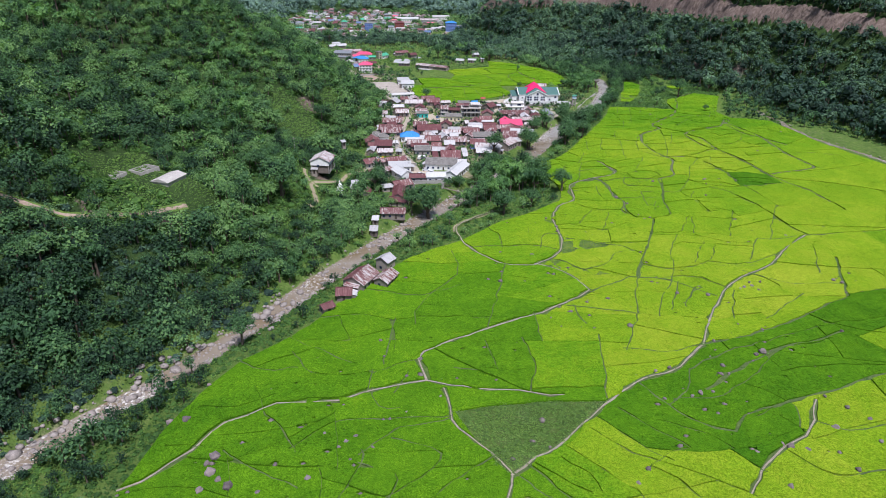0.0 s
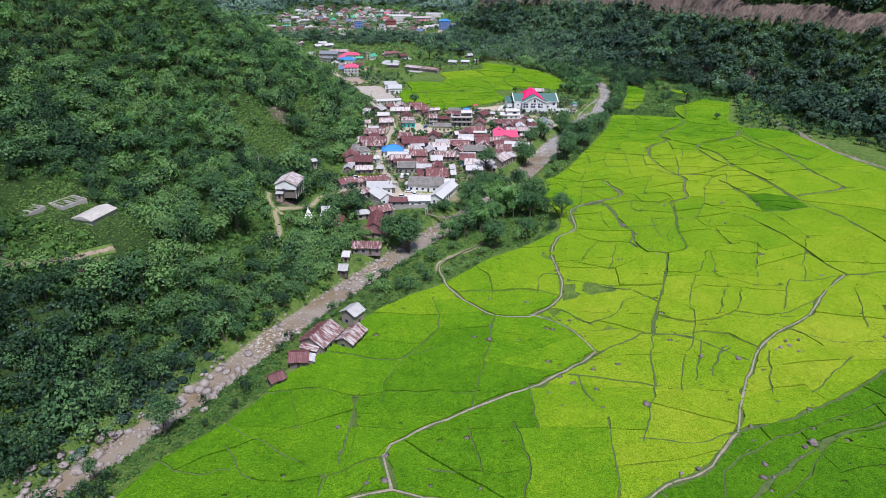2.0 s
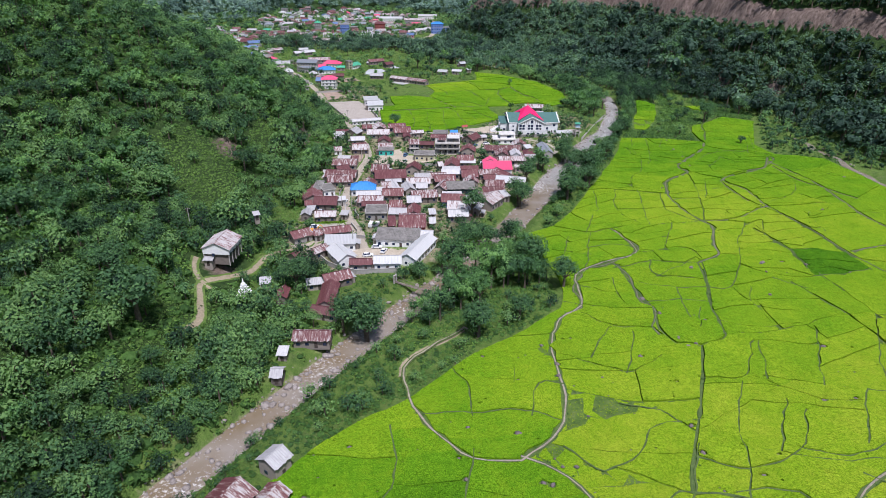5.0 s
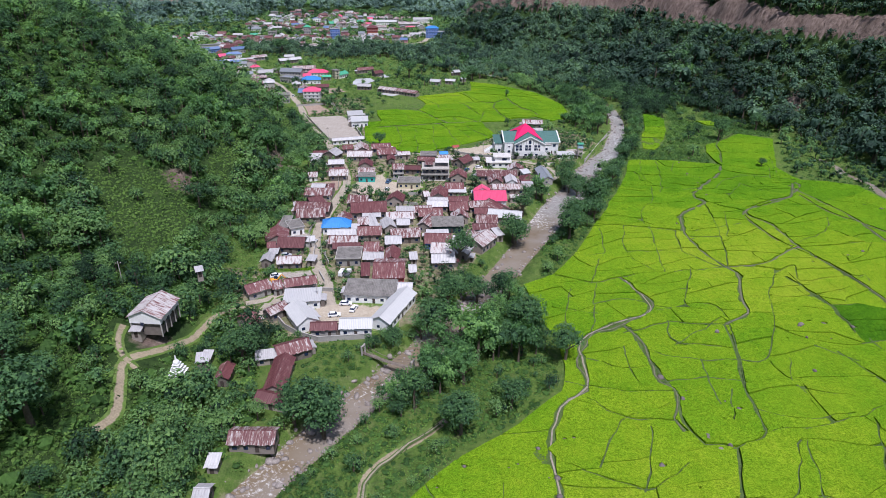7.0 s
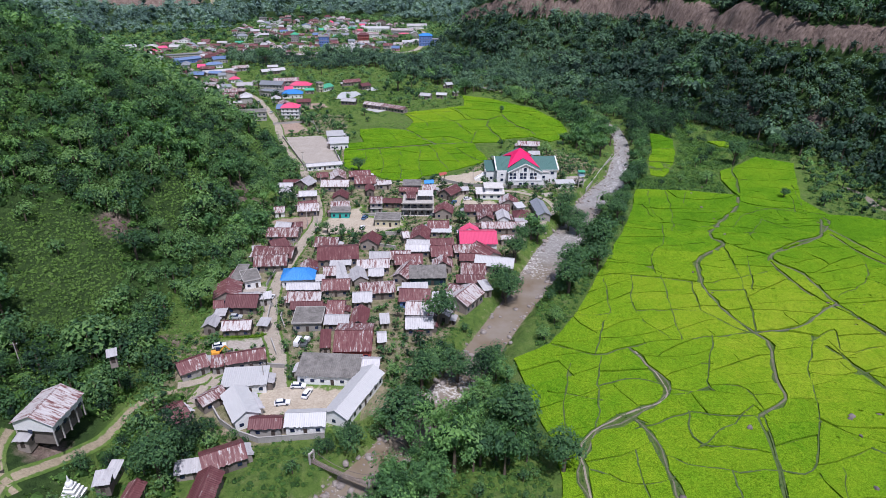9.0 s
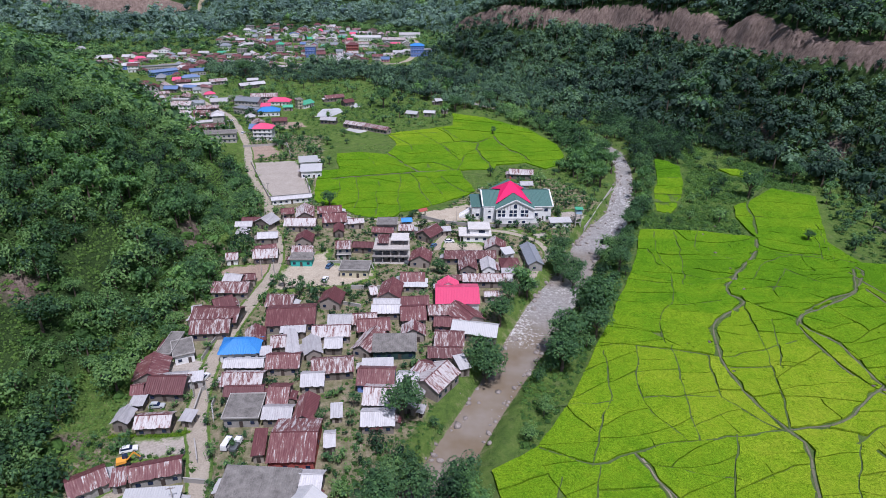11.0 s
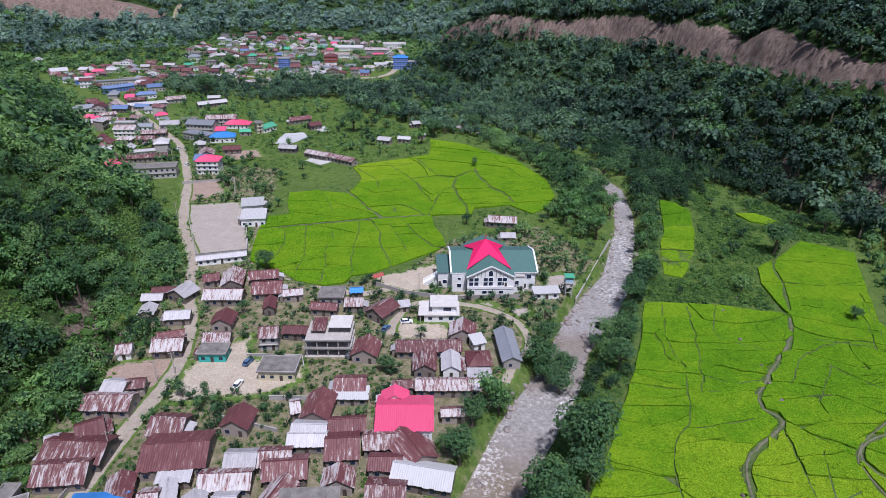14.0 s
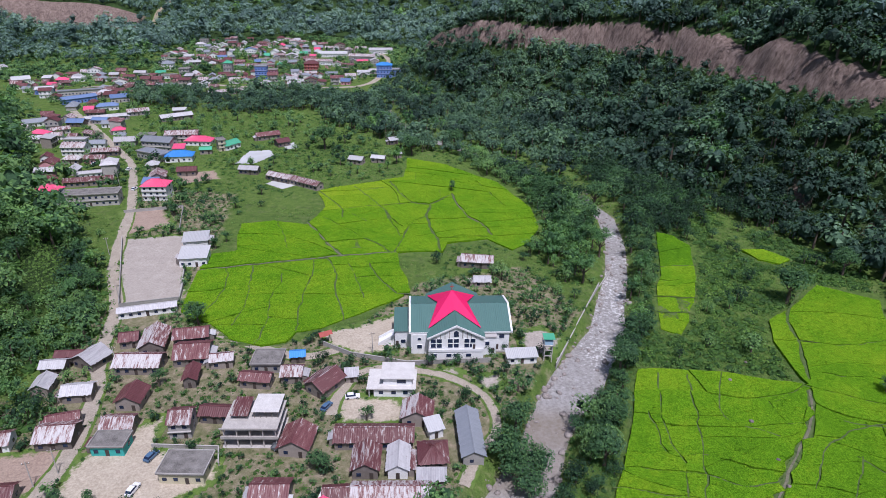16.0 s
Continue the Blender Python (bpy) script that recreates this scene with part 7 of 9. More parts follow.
def join_far(keep=290):
    """The houses furthest up the valley become one mass of roofs."""
    hs = sorted((o for o in bpy.data.objects if o.name.split(".")[0] == "house" and o.parent is None), key=lambda o: o.matrix_basis.translation.y)
    V, F, I, mats = [], [], [], []
    for h in hs[keep:]:
        todo = [(c, h.matrix_basis @ c.matrix_basis) for c in h.children]
        while todo:
            c, m = todo.pop()
            todo += [(g, m @ g.matrix_basis) for g in c.children]
            if c.data:
                k = len(V)
                V += [tuple(m @ v.co) for v in c.data.vertices]
                for mt in c.data.materials:
                    if mt not in mats:
                        mats.append(mt)
                at = [mats.index(mt) for mt in c.data.materials]
                for p in c.data.polygons:
                    F.append([k + v for v in p.vertices])
                    I.append(at[p.material_index])
            bpy.data.objects.remove(c)
        bpy.data.objects.remove(h)
    me = mesh_from("far_houses", V, F, mats)
    me.polygons.foreach_set("material_index", I)
    tagged(new("far_houses", me), "crowded small houses of the far town with mixed tin roofs", "houses", kind="stuff")


join_far()


# ---- plants ----
def leaves_at(P, N, size, r):
    """Leaf clumps: a bent triangle at every place P, facing N."""
    n = len(P)
    N = N / (np.linalg.norm(N, axis=1)[:, None] + 1e-9)
    U = np.cross(N, r.normal(size=(n, 3)))
    U /= np.linalg.norm(U, axis=1)[:, None] + 1e-9
    W = np.cross(N, U)
    s = size[:, None]
    return np.stack([P - U * s - W * s * 0.6, P + U * s - W * s * (0.3 + 0.5 * r.random((n, 1))), P + W * s * 1.3 + U * s * (r.random((n, 1)) - 0.5)], 1)


ICO_V = np.array([(math.cos(q) * math.cos(e), math.sin(q) * math.cos(e), math.sin(e)) for e, o in ((0.4636, 0), (-0.4636, 0.6283)) for q in np.arange(5) * 1.2566 + o] + [(0, 0, 1), (0, 0, -1)])
ICO_F = np.array([f for i in range(5) for f in ((i, (i + 1) % 5, 10), (5 + (i + 1) % 5, 5 + i, 11), (i, 5 + i, (i + 1) % 5), (5 + i, 5 + (i + 1) % 5, (i + 1) % 5))])


def plant_mesh(leaves, centres, rad, r, dim=0.2):
    """Leaf clumps and the soft dense masses behind them, as vertices, faces, roundness and a tint factor that paints
    the crown's inner shade.
    """
    n = len(leaves)
    v, f = [leaves.reshape(-1, 3)], [np.arange(3 * n).reshape(-1, 3)]
    k = 3 * n
    for c, q in zip(centres, rad):
        v.append(ICO_V * (0.65 + 0.55 * r.random((12, 1))) * q + c)
        f.append(ICO_F + k)
        k += 12
    v, f = np.concatenate(v), np.concatenate(f)
    # inner masses tinted darker by dim: shade inside the crown put into colour
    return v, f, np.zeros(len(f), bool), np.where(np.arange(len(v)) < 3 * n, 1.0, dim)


def broadleaf(n, r, flat=0.8, lobes=7, cores=4, dim=0.5, leaf=1.0, fill=0.5):
    """A crown of unit radius: leaf clumps round several lobes."""
    c = r.normal(size=(lobes, 3))
    c /= np.linalg.norm(c, axis=1)[:, None]
    c *= (0.28 + 0.42 * r.random((lobes, 1)))
    c[:, 2] = np.abs(c[:, 2]) * flat - 0.12
    rad = (0.30 + 0.24 * r.random(lobes)) * (7 / lobes) ** 0.25
    k = r.choice(lobes, n, p=rad ** 2 / (rad ** 2).sum())
    d = r.normal(size=(n, 3))
    d[:, 2] = np.abs(d[:, 2]) * 0.9 - 0.4 * r.random(n)
    d /= np.linalg.norm(d, axis=1)[:, None]
    P = c[k] + d * (rad[k] * (0.88 + 0.3 * r.random(n)))[:, None]
    N = d + (0.2 if n < 100 else 0.4) * r.normal(size=(n, 3)) + np.array((0, 0, 0.6))
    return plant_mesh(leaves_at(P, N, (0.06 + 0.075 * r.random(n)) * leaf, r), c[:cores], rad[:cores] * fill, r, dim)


def bamboo(n, r, culms=16):
    """A clump of arching culms, with hanging leaf sprays."""
    k = r.integers(0, culms, n)
    az, lean, hgt = 2 * np.pi * r.random(culms), 0.35 + 0.65 * r.random(culms), 0.9 + 0.7 * r.random(culms)
    t = 0.35 + 0.65 * r.random(n) ** 0.7
    out = lean[k] * t ** 2.2
    P = np.stack([np.cos(az[k]) * out, np.sin(az[k]) * out, hgt[k] * (t - 0.32 * lean[k] * t ** 3) - 0.35], 1) + r.normal(size=(n, 3)) * 0.085
    N = np.stack([np.cos(az[k]) * 0.7, np.sin(az[k]) * 0.7, 0.8 + 0 * t], 1) + 0.45 * r.normal(size=(n, 3))
    k = 5 if n > 250 else 2
    c = np.stack([np.cos(az[:k]) * 0.3, np.sin(az[:k]) * 0.3, 0.25 + 0.35 * r.random(k)], 1)
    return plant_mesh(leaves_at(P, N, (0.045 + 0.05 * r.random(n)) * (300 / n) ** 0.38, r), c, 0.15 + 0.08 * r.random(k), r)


def bush(n, r):
    d = r.normal(size=(n, 3))
    d[:, 2] = np.abs(d[:, 2]) * 0.8
    d /= np.linalg.norm(d, axis=1)[:, None]
    P = d * (0.5 + 0.6 * r.random((n, 1)) ** 0.6) * (1, 1, 0.75)
    L = leaves_at(P, d + 0.6 * r.normal(size=(n, 3)) + np.array((0, 0, 0.4)), (0.06 + 0.07 * r.random(n)) * (50 / n) ** 0.35, r)
    return plant_mesh(L, [(0, 0, 0.02)], [0.56], r)


prng = np.random.default_rng(5)


def crowns(trees, templates, tint_fun, core=0.0):
    """All crowns of one wood as one set of arrays. trees: rows of x, y, z, radius, height factor."""
    Vs, Fs, Ts, Ss, k0 = [], [], [], [], 0
    pick = prng.integers(0, len(templates), len(trees))
    yaw = 2 * np.pi * prng.random(len(trees))
    tint = tint_fun(trees)
    for j, (v, f, soft, shade) in enumerate(templates):
        m = pick == j
        if not m.any():
            continue
        t, c, s = trees[m], np.cos(yaw[m])[:, None], np.sin(yaw[m])[:, None]
        X = v[None, :, 0] * c - v[None, :, 1] * s
        Y = v[None, :, 0] * s + v[None, :, 1] * c
        Z = np.broadcast_to(v[None, :, 2], X.shape)
        V = np.stack([X * t[:, 3:4] + t[:, 0:1], Y * t[:, 3:4] + t[:, 1:2], Z * (t[:, 3] * t[:, 4])[:, None] + t[:, 2:3]], -1)
        Vs.append(V.reshape(-1, 3))
        Fs.append((f[None] + (np.arange(m.sum()) * len(v))[:, None, None]).reshape(-1, 3) + k0)
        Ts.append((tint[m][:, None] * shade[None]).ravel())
        Ss.append(np.tile(soft, m.sum()))
        k0 += V.shape[0] * V.shape[1]
    return np.concatenate(Vs), np.concatenate(Fs), np.concatenate(Ts), np.concatenate(Ss)


def trunks(trees, drop):
    """A tapered five-sided trunk under every crown."""
    a = np.linspace(0, 2 * np.pi, 5, endpoint=False)
    ring = np.stack([np.cos(a), np.sin(a)], 1)
    lo = np.concatenate([trees[:, None, :2] + ring[None] * (0.075 * trees[:, 3])[:, None, None], np.broadcast_to((trees[:, 2] - drop)[:, None, None], (len(trees), 5, 1))], -1)
    hi = np.concatenate([trees[:, None, :2] + ring[None] * (0.035 * trees[:, 3])[:, None, None], np.broadcast_to((trees[:, 2] + 0.2 * trees[:, 3])[:, None, None], (len(trees), 5, 1))], -1)
    V = np.concatenate([lo, hi], 1)
    f = np.array([(i, (i + 1) % 5, 5 + (i + 1) % 5, 5 + i) for i in range(5)])
    return V.reshape(-1, 3), (f[None] + (np.arange(len(trees)) * 10)[:, None, None]).reshape(-1, 4)


def shaded_patch_tint(trees):
    # lower tint near the river and in the east: slope and cloud shade painted
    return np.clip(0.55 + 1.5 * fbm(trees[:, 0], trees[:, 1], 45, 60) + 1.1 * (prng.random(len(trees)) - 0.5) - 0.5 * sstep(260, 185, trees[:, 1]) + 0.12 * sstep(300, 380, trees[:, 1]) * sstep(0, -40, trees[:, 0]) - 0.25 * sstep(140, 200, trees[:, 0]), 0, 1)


FX = np.array(FOOT)
KEEP_OFF = [MAIN_ROAD, SCHOOL_ROAD, HILL_TRACK, HILL_TRACK_2, RIVER_TRACK, CHURCH_TRACK, LANE, CURVE_LANE, TOWN_STREET, CLIFF_ROAD, MOUNTAIN_ROAD]


def free(x, y, r, roads=1.0, field=True):
    """Where a plant of radius r may stand: off houses, roads, river and fields."""
    ok = np.ones(len(x), bool)
    for i in range(0, len(x), 4000):
        s = slice(i, i + 4000)
        d = np.hypot(x[s, None] - FX[None, :, 0], y[s, None] - FX[None, :, 1]) - FX[None, :, 2] * 0.85
        ok[s] &= d.min(1) > r[s] * 0.6
    for line in KEEP_OFF:
        ok &= line_dist(x, y, line)[0] > 1.6 * roads + r * 0.55
    for poly, _ in YARDS:
        ok &= ~inside(x, y, poly)
    ok &= line_dist(x, y, STREAM)[0] > 1.6 + 0.15 * r
    dr, w = line_dist(x, y, RIVER)
    ok &= dr > np.interp(w, range(len(RIVER_HALF)), RIVER_HALF) + 0.8 + r * 0.35
    if field:
        for f in (MAIN_FIELD, INNER_FIELD, STRIP_FIELD, FOOT_FIELD):
            ok &= ~inside(x, y, f)
            ok &= line_dist(x, y, f + [f[0]])[0] > r * 0.75
    return ok


def spots(poly, step, seed):
    """Jittered places inside an outline."""
    r = np.random.default_rng(seed)
    x0, y0 = np.min(poly, 0)
    x1, y1 = np.max(poly, 0)
    X, Y = np.meshgrid(np.arange(x0, x1, step), np.arange(y0, y1, step * 0.9))
    X, Y = (X + step * 0.9 * (r.random(X.shape) - 0.5)).ravel(), (Y + step * 0.9 * (r.random(Y.shape) - 0.5)).ravel()
    m = inside(X, Y, poly)
    return X[m], Y[m], r


TPL = {n: [broadleaf(k, prng, fl, lob, co, dim, lf, fill) for fl in (0.6, 0.7, 0.8, 0.9, 1.0, 1.2, 1.5, 0.8)] for n, k, lob, co, dim, lf, fill in ((300, 700, 12, 5, 0.15, 0.5, 0.5), (190, 235, 9, 3, 0.15, 0.68, 0.5), (110, 82, 6, 2, 0.5, 0.95, 0.7), (55, 62, 6, 2, 0.5, 1.08, 0.66))}
TPB = {n: [bamboo(m, prng) for k in range(5)] for n, m in ((320, 760), (180, 300), (70, 66))}
TPS = {n: [bush(n, prng) for k in range(5)] for n in (40, 30, 20, 10)}


def wood(label, poly, step, size, n, seed, keep=None, mix=0.25, lift=1.0, name="forest", trunk=True, leaf=None, big=0.5):
    """A stand of trees and bamboo within an outline, as one growth."""
    x, y, r = spots(poly, step, seed)
    rad = size * (0.5 + 0.5 * r.random(len(x)) + big * (r.random(len(x)) ** 4) * 1.5) * (0.75 + 0.55 * vnoise(x, y, 28, seed + 40))
    ok = free(x, y, rad)
    if keep is not None:
        ok &= keep(x, y, r)
    x, y, rad = x[ok], y[ok], rad[ok]
    if not len(x):
        return
    z = ground_only(x, y)
    tall = 0.85 + 0.45 * r.random(len(x))
    T = np.stack([x, y, z + rad * 0.75 * lift, rad, tall], 1)
    is_b = (vnoise(x, y, 35, seed + 70) * 0.7 + 0.3 * r.random(len(x))) < mix
    out = new(name, None)
    meshes = []
    if (~is_b).any():
        V, F, t, soft = crowns(T[~is_b], TPL[n], shaded_patch_tint)
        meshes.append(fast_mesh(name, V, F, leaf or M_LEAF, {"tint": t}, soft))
    if is_b.any():
        Tb = T[is_b]
        Tb[:, 2] += 0.1 * Tb[:, 3]
        V, F, t, soft = crowns(Tb, TPB[320 if n > 250 else 180 if n > 150 else 70], shaded_patch_tint)
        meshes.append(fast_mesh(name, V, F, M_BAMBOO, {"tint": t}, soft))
    bpy.data.objects.remove(out)
    for me, lab in zip(meshes, (label, label.replace("trees", "bamboo"))):
        tagged(new(name, me), lab, "forest", kind="stuff")
    if trunk:
        V, F = trunks(T, 0.9 * rad * lift + 0.6)
        tagged(new("tree_trunks", fast_mesh("tree_trunks", V, F, M_BARK)), "pale grey trunks under the tree crowns", "trunks", kind="stuff")


def scrub(label, poly, step, size, n, seed, keep=None, mat=None, field=True, name="scrub"):
    x, y, r = spots(poly, step, seed)
    rad = size * (0.5 + r.random(len(x)))
    ok = free(x, y, rad, 0.5, field)
    if keep is not None:
        ok &= keep(x, y, r)
    x, y, rad = x[ok], y[ok], rad[ok]
    if len(x):
        T = np.stack([x, y, ground_only(x, y) - 0.1, rad, 0.6 + 0.5 * r.random(len(x))], 1)
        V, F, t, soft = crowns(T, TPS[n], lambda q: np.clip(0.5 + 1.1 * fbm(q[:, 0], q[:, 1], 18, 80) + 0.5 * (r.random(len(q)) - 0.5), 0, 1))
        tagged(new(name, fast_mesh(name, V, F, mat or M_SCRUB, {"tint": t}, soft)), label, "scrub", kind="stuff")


def uphill(lo, hi=1e9):
    return lambda x, y, r: (ground_z(x, y)[2] > lo) & (ground_z(x, y)[2] < hi) & (ground_z(x, y)[1] < 0.5)


def terrace_off(x, y, south=19):
    return ~((((x + 112) / 27) ** 2 + ((y - 242 + south) / south) ** 2 < 1) | (line_dist(x, y, TERRACE_TRACK)[0] < 2.2))


GLADES = [[(-112, 370), (-104, 388), (-86, 393), (-77, 384), (-72, 367), (-74, 345), (-86, 333), (-97, 343), (-102, 360)],
          [(-81, 406), (-84, 464), (-75, 464), (-71, 406)], [(-80, 514), (-87, 556), (-73, 546), (-68, 522)], [(-65, 384), (-47, 366), (-41, 342), (-52, 341), (-56, 356)], [(-132, 226), (-128, 253), (-114, 250), (-110, 238)]]


def open_glade(x, y):
    x, y = x + 7 * fbm(x, y, 16, 36), y + 7 * fbm(x, y, 16, 37)
    return np.any([inside(x, y, g) for g in GLADES], axis=0)


def clearing(x, y, r):
    """Trees of the west slope, with open scrubby patches between them."""
    z, c, up = ground_z(x, y)
    open_ = (fbm(x, y, 60, 91) > 0.05) & (y > 190) & (up < 110)
    return (up > -21) & (((x + 72) / 17) ** 2 + ((y - 262) / 24) ** 2 > 0.3 + 0.9 * r.random(len(x))) & (np.hypot(x + 58, y - 461) > 12) & ~(open_ & (r.random(len(x)) < 0.25)) & terrace_off(x, y) & ~(open_glade(x, y) & (r.random(len(x)) < 0.94))


def sparse(p):
    return lambda x, y, r: (r.random(len(x)) < p) & terrace_off(x, y) & ~open_glade(x, y) & (ground_z(x, y)[2] > -3) & (ground_z(x, y)[1] < 0.5)


def below_cliff(x, y, r):
    """Trees of the east slope, that leave the cliff face and its foot open."""
    ok = uphill(-8)(x, y, r)
    for q in (4, 7):
        ok &= (ground_z(x + q, y + 0.4 * q)[1] < 0.5) | (r.random(len(x)) < 0.12)
    return ok


WEST_A = [(-108, 92), (-150, 120), (-215, 210), (-225, 330), (-30, 330), (-24, 290), (-12, 262), (-28, 234), (-42, 208), (-54, 185), (-65, 165), (-79, 143), (-91, 125)]
WEST_B = [(-225, 330), (-40, 330), (-40, 560), (-225, 560)]
WEST_D = [(-330, 330), (-300, 230), (-222, 200), (-222, 562), (-325, 562), (-520, 900), (-620, 1000), (-640, 880), (-400, 560)]
WEST_C = [(-330, 560), (-50, 560), (-80, 620), (-170, 720), (-330, 860), (-480, 1000), (-520, 900)]
wood("dense green hillside trees above the river", WEST_A, 4.7, 4.4, 190, 11, clearing, 0.25)
wood("tall spreading hillside trees above the river", WEST_A, 10.5, 4.4, 300, 51, sparse(0.45), 0.2, 1.5)
wood("dense green hillside trees above the village", WEST_B, 5.4, 4.9, 190, 12, clearing, 0.4)
wood("tall spreading hillside trees above the village", WEST_B, 11, 4.6, 300, 52, sparse(0.45), 0.3, 1.4)
wood("dark green hillside trees beyond the village", WEST_C, 7.2, 6.3, 110, 13, uphill(2), 0.15, big=0.9, trunk=False)
wood("hillside trees high above the valley", WEST_D, 9.0, 6.0, 55, 54, uphill(2), 0.15, trunk=False, big=0.9)
scrub("rough grass round the hillside tanks", [(-142, 202), (-86, 200), (-84, 242), (-142, 244)], 1.0, 0.55, 10, 55, lambda x, y, r: (((x + 112) / 27) ** 2 + ((y - 223) / 19) ** 2 < 1.1), mat=M_GRASSY, name="rough_grass")
for g in GLADES:
    scrub("bright green creepers and tall grass on an open slope", g, 1.3, 0.95, 10, 57, mat=M_GRASSY, name="rough_grass")
scrub("low green scrub on the hillside", WEST_A, 3.6, 3.1, 30, 14, lambda x, y, r: (y > 195) & (ground_z(x, y)[2] > -14) & terrace_off(x, y, 12) & ~open_glade(x, y))
# darker leaf material here paints the shade in the gaps between crowns
scrub("low undergrowth on the hillside, coloured darker to stand for shade under the crowns", WEST_A, 3.6, 2.6, 30, 62, lambda x, y, r: (y <= 195) & (ground_z(x, y)[2] > -14) & terrace_off(x, y, 12) & ~open_glade(x, y), mat=M_HILL)
scrub("low green scrub on the hillside", WEST_B, 4.0, 3.2, 30, 15, lambda x, y, r: uphill(-4, 120)(x, y, r) & ~open_glade(x, y))
EAST_A = [(150, 690), (205, 630), (245, 545), (275, 430), (300, 330), (420, 300), (420, 640), (300, 760), (240, 800), (130, 960), (40, 960), (95, 850)]
wood("dark trees below the bare cliff", EAST_A, 6.0, 5.6, 110, 16, below_cliff, 0.15, big=0.9, leaf=M_HILL)
wood("small trees and bushes at the foot of the cliff", EAST_A, 5.0, 3.4, 55, 67, lambda x, y, r: uphill(20)(x, y, r) & ((ground_z(x + 6, y + 2)[1] > 0.5) | (ground_z(x + 11, y + 4)[1] > 0.5)), 0.15, trunk=False, leaf=M_HILL)
wood("tall dark trees below the bare cliff", EAST_A, 13, 4.8, 190, 53, lambda x, y, r: sparse(0.5)(x, y, r) & below_cliff(x, y, r), 0.25, 1.3, leaf=M_HILL)
EAST_B = [(240, 780), (330, 560), (400, 400), (470, 400), (440, 760), (330, 960), (200, 1150), (30, 1150), (60, 970)]
wood("forest trees above the bare cliff", EAST_B, 9.8, 7.4, 55, 17, uphill(8), 0.15, trunk=False, leaf=M_HAZY_UPLAND)
NORTH = [(-760, 1190), (-480, 1010), (-270, 1060), (-230, 1190), (-100, 1210), (20, 1140), (200, 1140), (300, 1350), (200, 1560), (-500, 1560), (-760, 1400)]
wood("far forest trees on the mountain foot", NORTH, 14.5, 10.0, 55, 18, uphill(-1e9), 0.1, trunk=False, leaf=M_HAZY_UPLAND)
UPGAPS = [(-480, 1010), (-340, 930), (-270, 985), (-150, 985), (-20, 990), (30, 1000), (60, 1080), (10, 1150), (-100, 1210), (-230, 1190), (-300, 1150)]
wood("trees between the houses of the far town", UPGAPS, 7.0, 4.4, 55, 19, lambda x, y, r: r.random(len(x)) < 0.75, 0.15, trunk=False)
TOWNGAPS = [(-200, 800), (-330, 905), (-300, 985), (0, 1010), (20, 985), (-60, 905), (-190, 905), (-215, 860), (-150, 745), (-60, 655), (-60, 610), (-130, 640)]
wood("trees in the gardens of the far town", TOWNGAPS, 7.0, 3.6, 110, 20, lambda x, y, r: r.random(len(x)) < 0.75, 0.15, trunk=False)
BELT = [(-205, 905), (-125, 890), (-60, 900), (0, 880), (40, 900), (90, 850), (150, 770), (150, 690), (128, 660), (108, 655), (96, 690), (75, 715), (45, 722), (10, 765), (-20, 790), (-30, 830), (-90, 815), (-190, 845)]
wood("tall dark trees and bamboo beyond the paddies", BELT, 5.8, 5.2, 110, 21, None, 0.22, 1.15, leaf=M_HILL)
wood("trees between the far town and the cliff", [(8, 900), (45, 895), (95, 860), (130, 960), (90, 1010), (40, 1040), (22, 1010), (14, 960)], 6.5, 4.4, 55, 58, None, 0.15, trunk=False, leaf=M_HILL)
MEADOW = [(-95, 720), (-60, 700), (-20, 650), (30, 672), (45, 712), (10, 760), (-40, 800), (-100, 810), (-185, 850), (-190, 830), (-130, 760)]
scrub("rank green meadow weeds", MEADOW, 2.6, 1.1, 10, 22, mat=M_GRASSY)
scrub("dark bushes scattered over the meadow", MEADOW, 4.2, 1.7, 20, 60, lambda x, y, r: fbm(x, y, 26, 98) > 0.02)
wood("scattered meadow trees", MEADOW, 9, 3.4, 110, 23, lambda x, y, r: r.random(len(x)) < 0.4, 0.1)
GROVE_2 = [(4, 268), (20, 280), (33, 296), (55, 300), (57, 325), (50, 340), (34, 322), (20, 300), (8, 284)]
wood("tall riverside trees and bamboo", GROVE_2, 4.3, 4.2, 300, 24, None, 0.5, 1.25)
wood("dense trees between the school and the river", [(-4, 304), (4, 317), (13, 326), (22, 330), (30, 352), (36, 346), (27, 322), (16, 311), (4, 303)], 4.0, 3.6, 300, 59, None, 0.3, 1.2)
scrub("sunlit tall grass and weeds beside the hill track", [(-92, 238), (-52, 238), (-50, 286), (-92, 288)], 1.6, 1.1, 20, 56, mat=M_GRASSY, name="rough_grass")
SCRUBBANK = [(-112, 88), (-62, 92), (-52, 145), (-22, 190), (4, 225), (28, 250), (50, 272), (56, 295), (50, 340), (20, 306), (-5, 268), (-35, 222), (-62, 172), (-84, 150), (-98, 130), (-112, 105)]
scrub("riverside scrub and tall grass", SCRUBBANK, 1.8, 1.35, 20, 25)
wood("small riverside trees", SCRUBBANK, 5.5, 2.7, 190, 26, lambda x, y, r: r.random(len(x)) < np.where(y < 200, 0.25, 0.55), 0.1, 1.1)
FLOOR = [(-128, 590), (-20, 500), (60, 470), (150, 470), (205, 640), (165, 700), (60, 770), (-60, 835), (-190, 855), (-225, 800), (-150, 660)]
scrub("patchy weeds and bushes on the valley floor", FLOOR, 2.8, 0.9, 10, 45, mat=M_GRASSY, keep=lambda x, y, r: (fbm(x, y, 22, 97) > 0.0) & ~inside(x, y, MEADOW) & ~inside(x, y, VILLAGE) & (ground_z(x, y)[2] < 3))
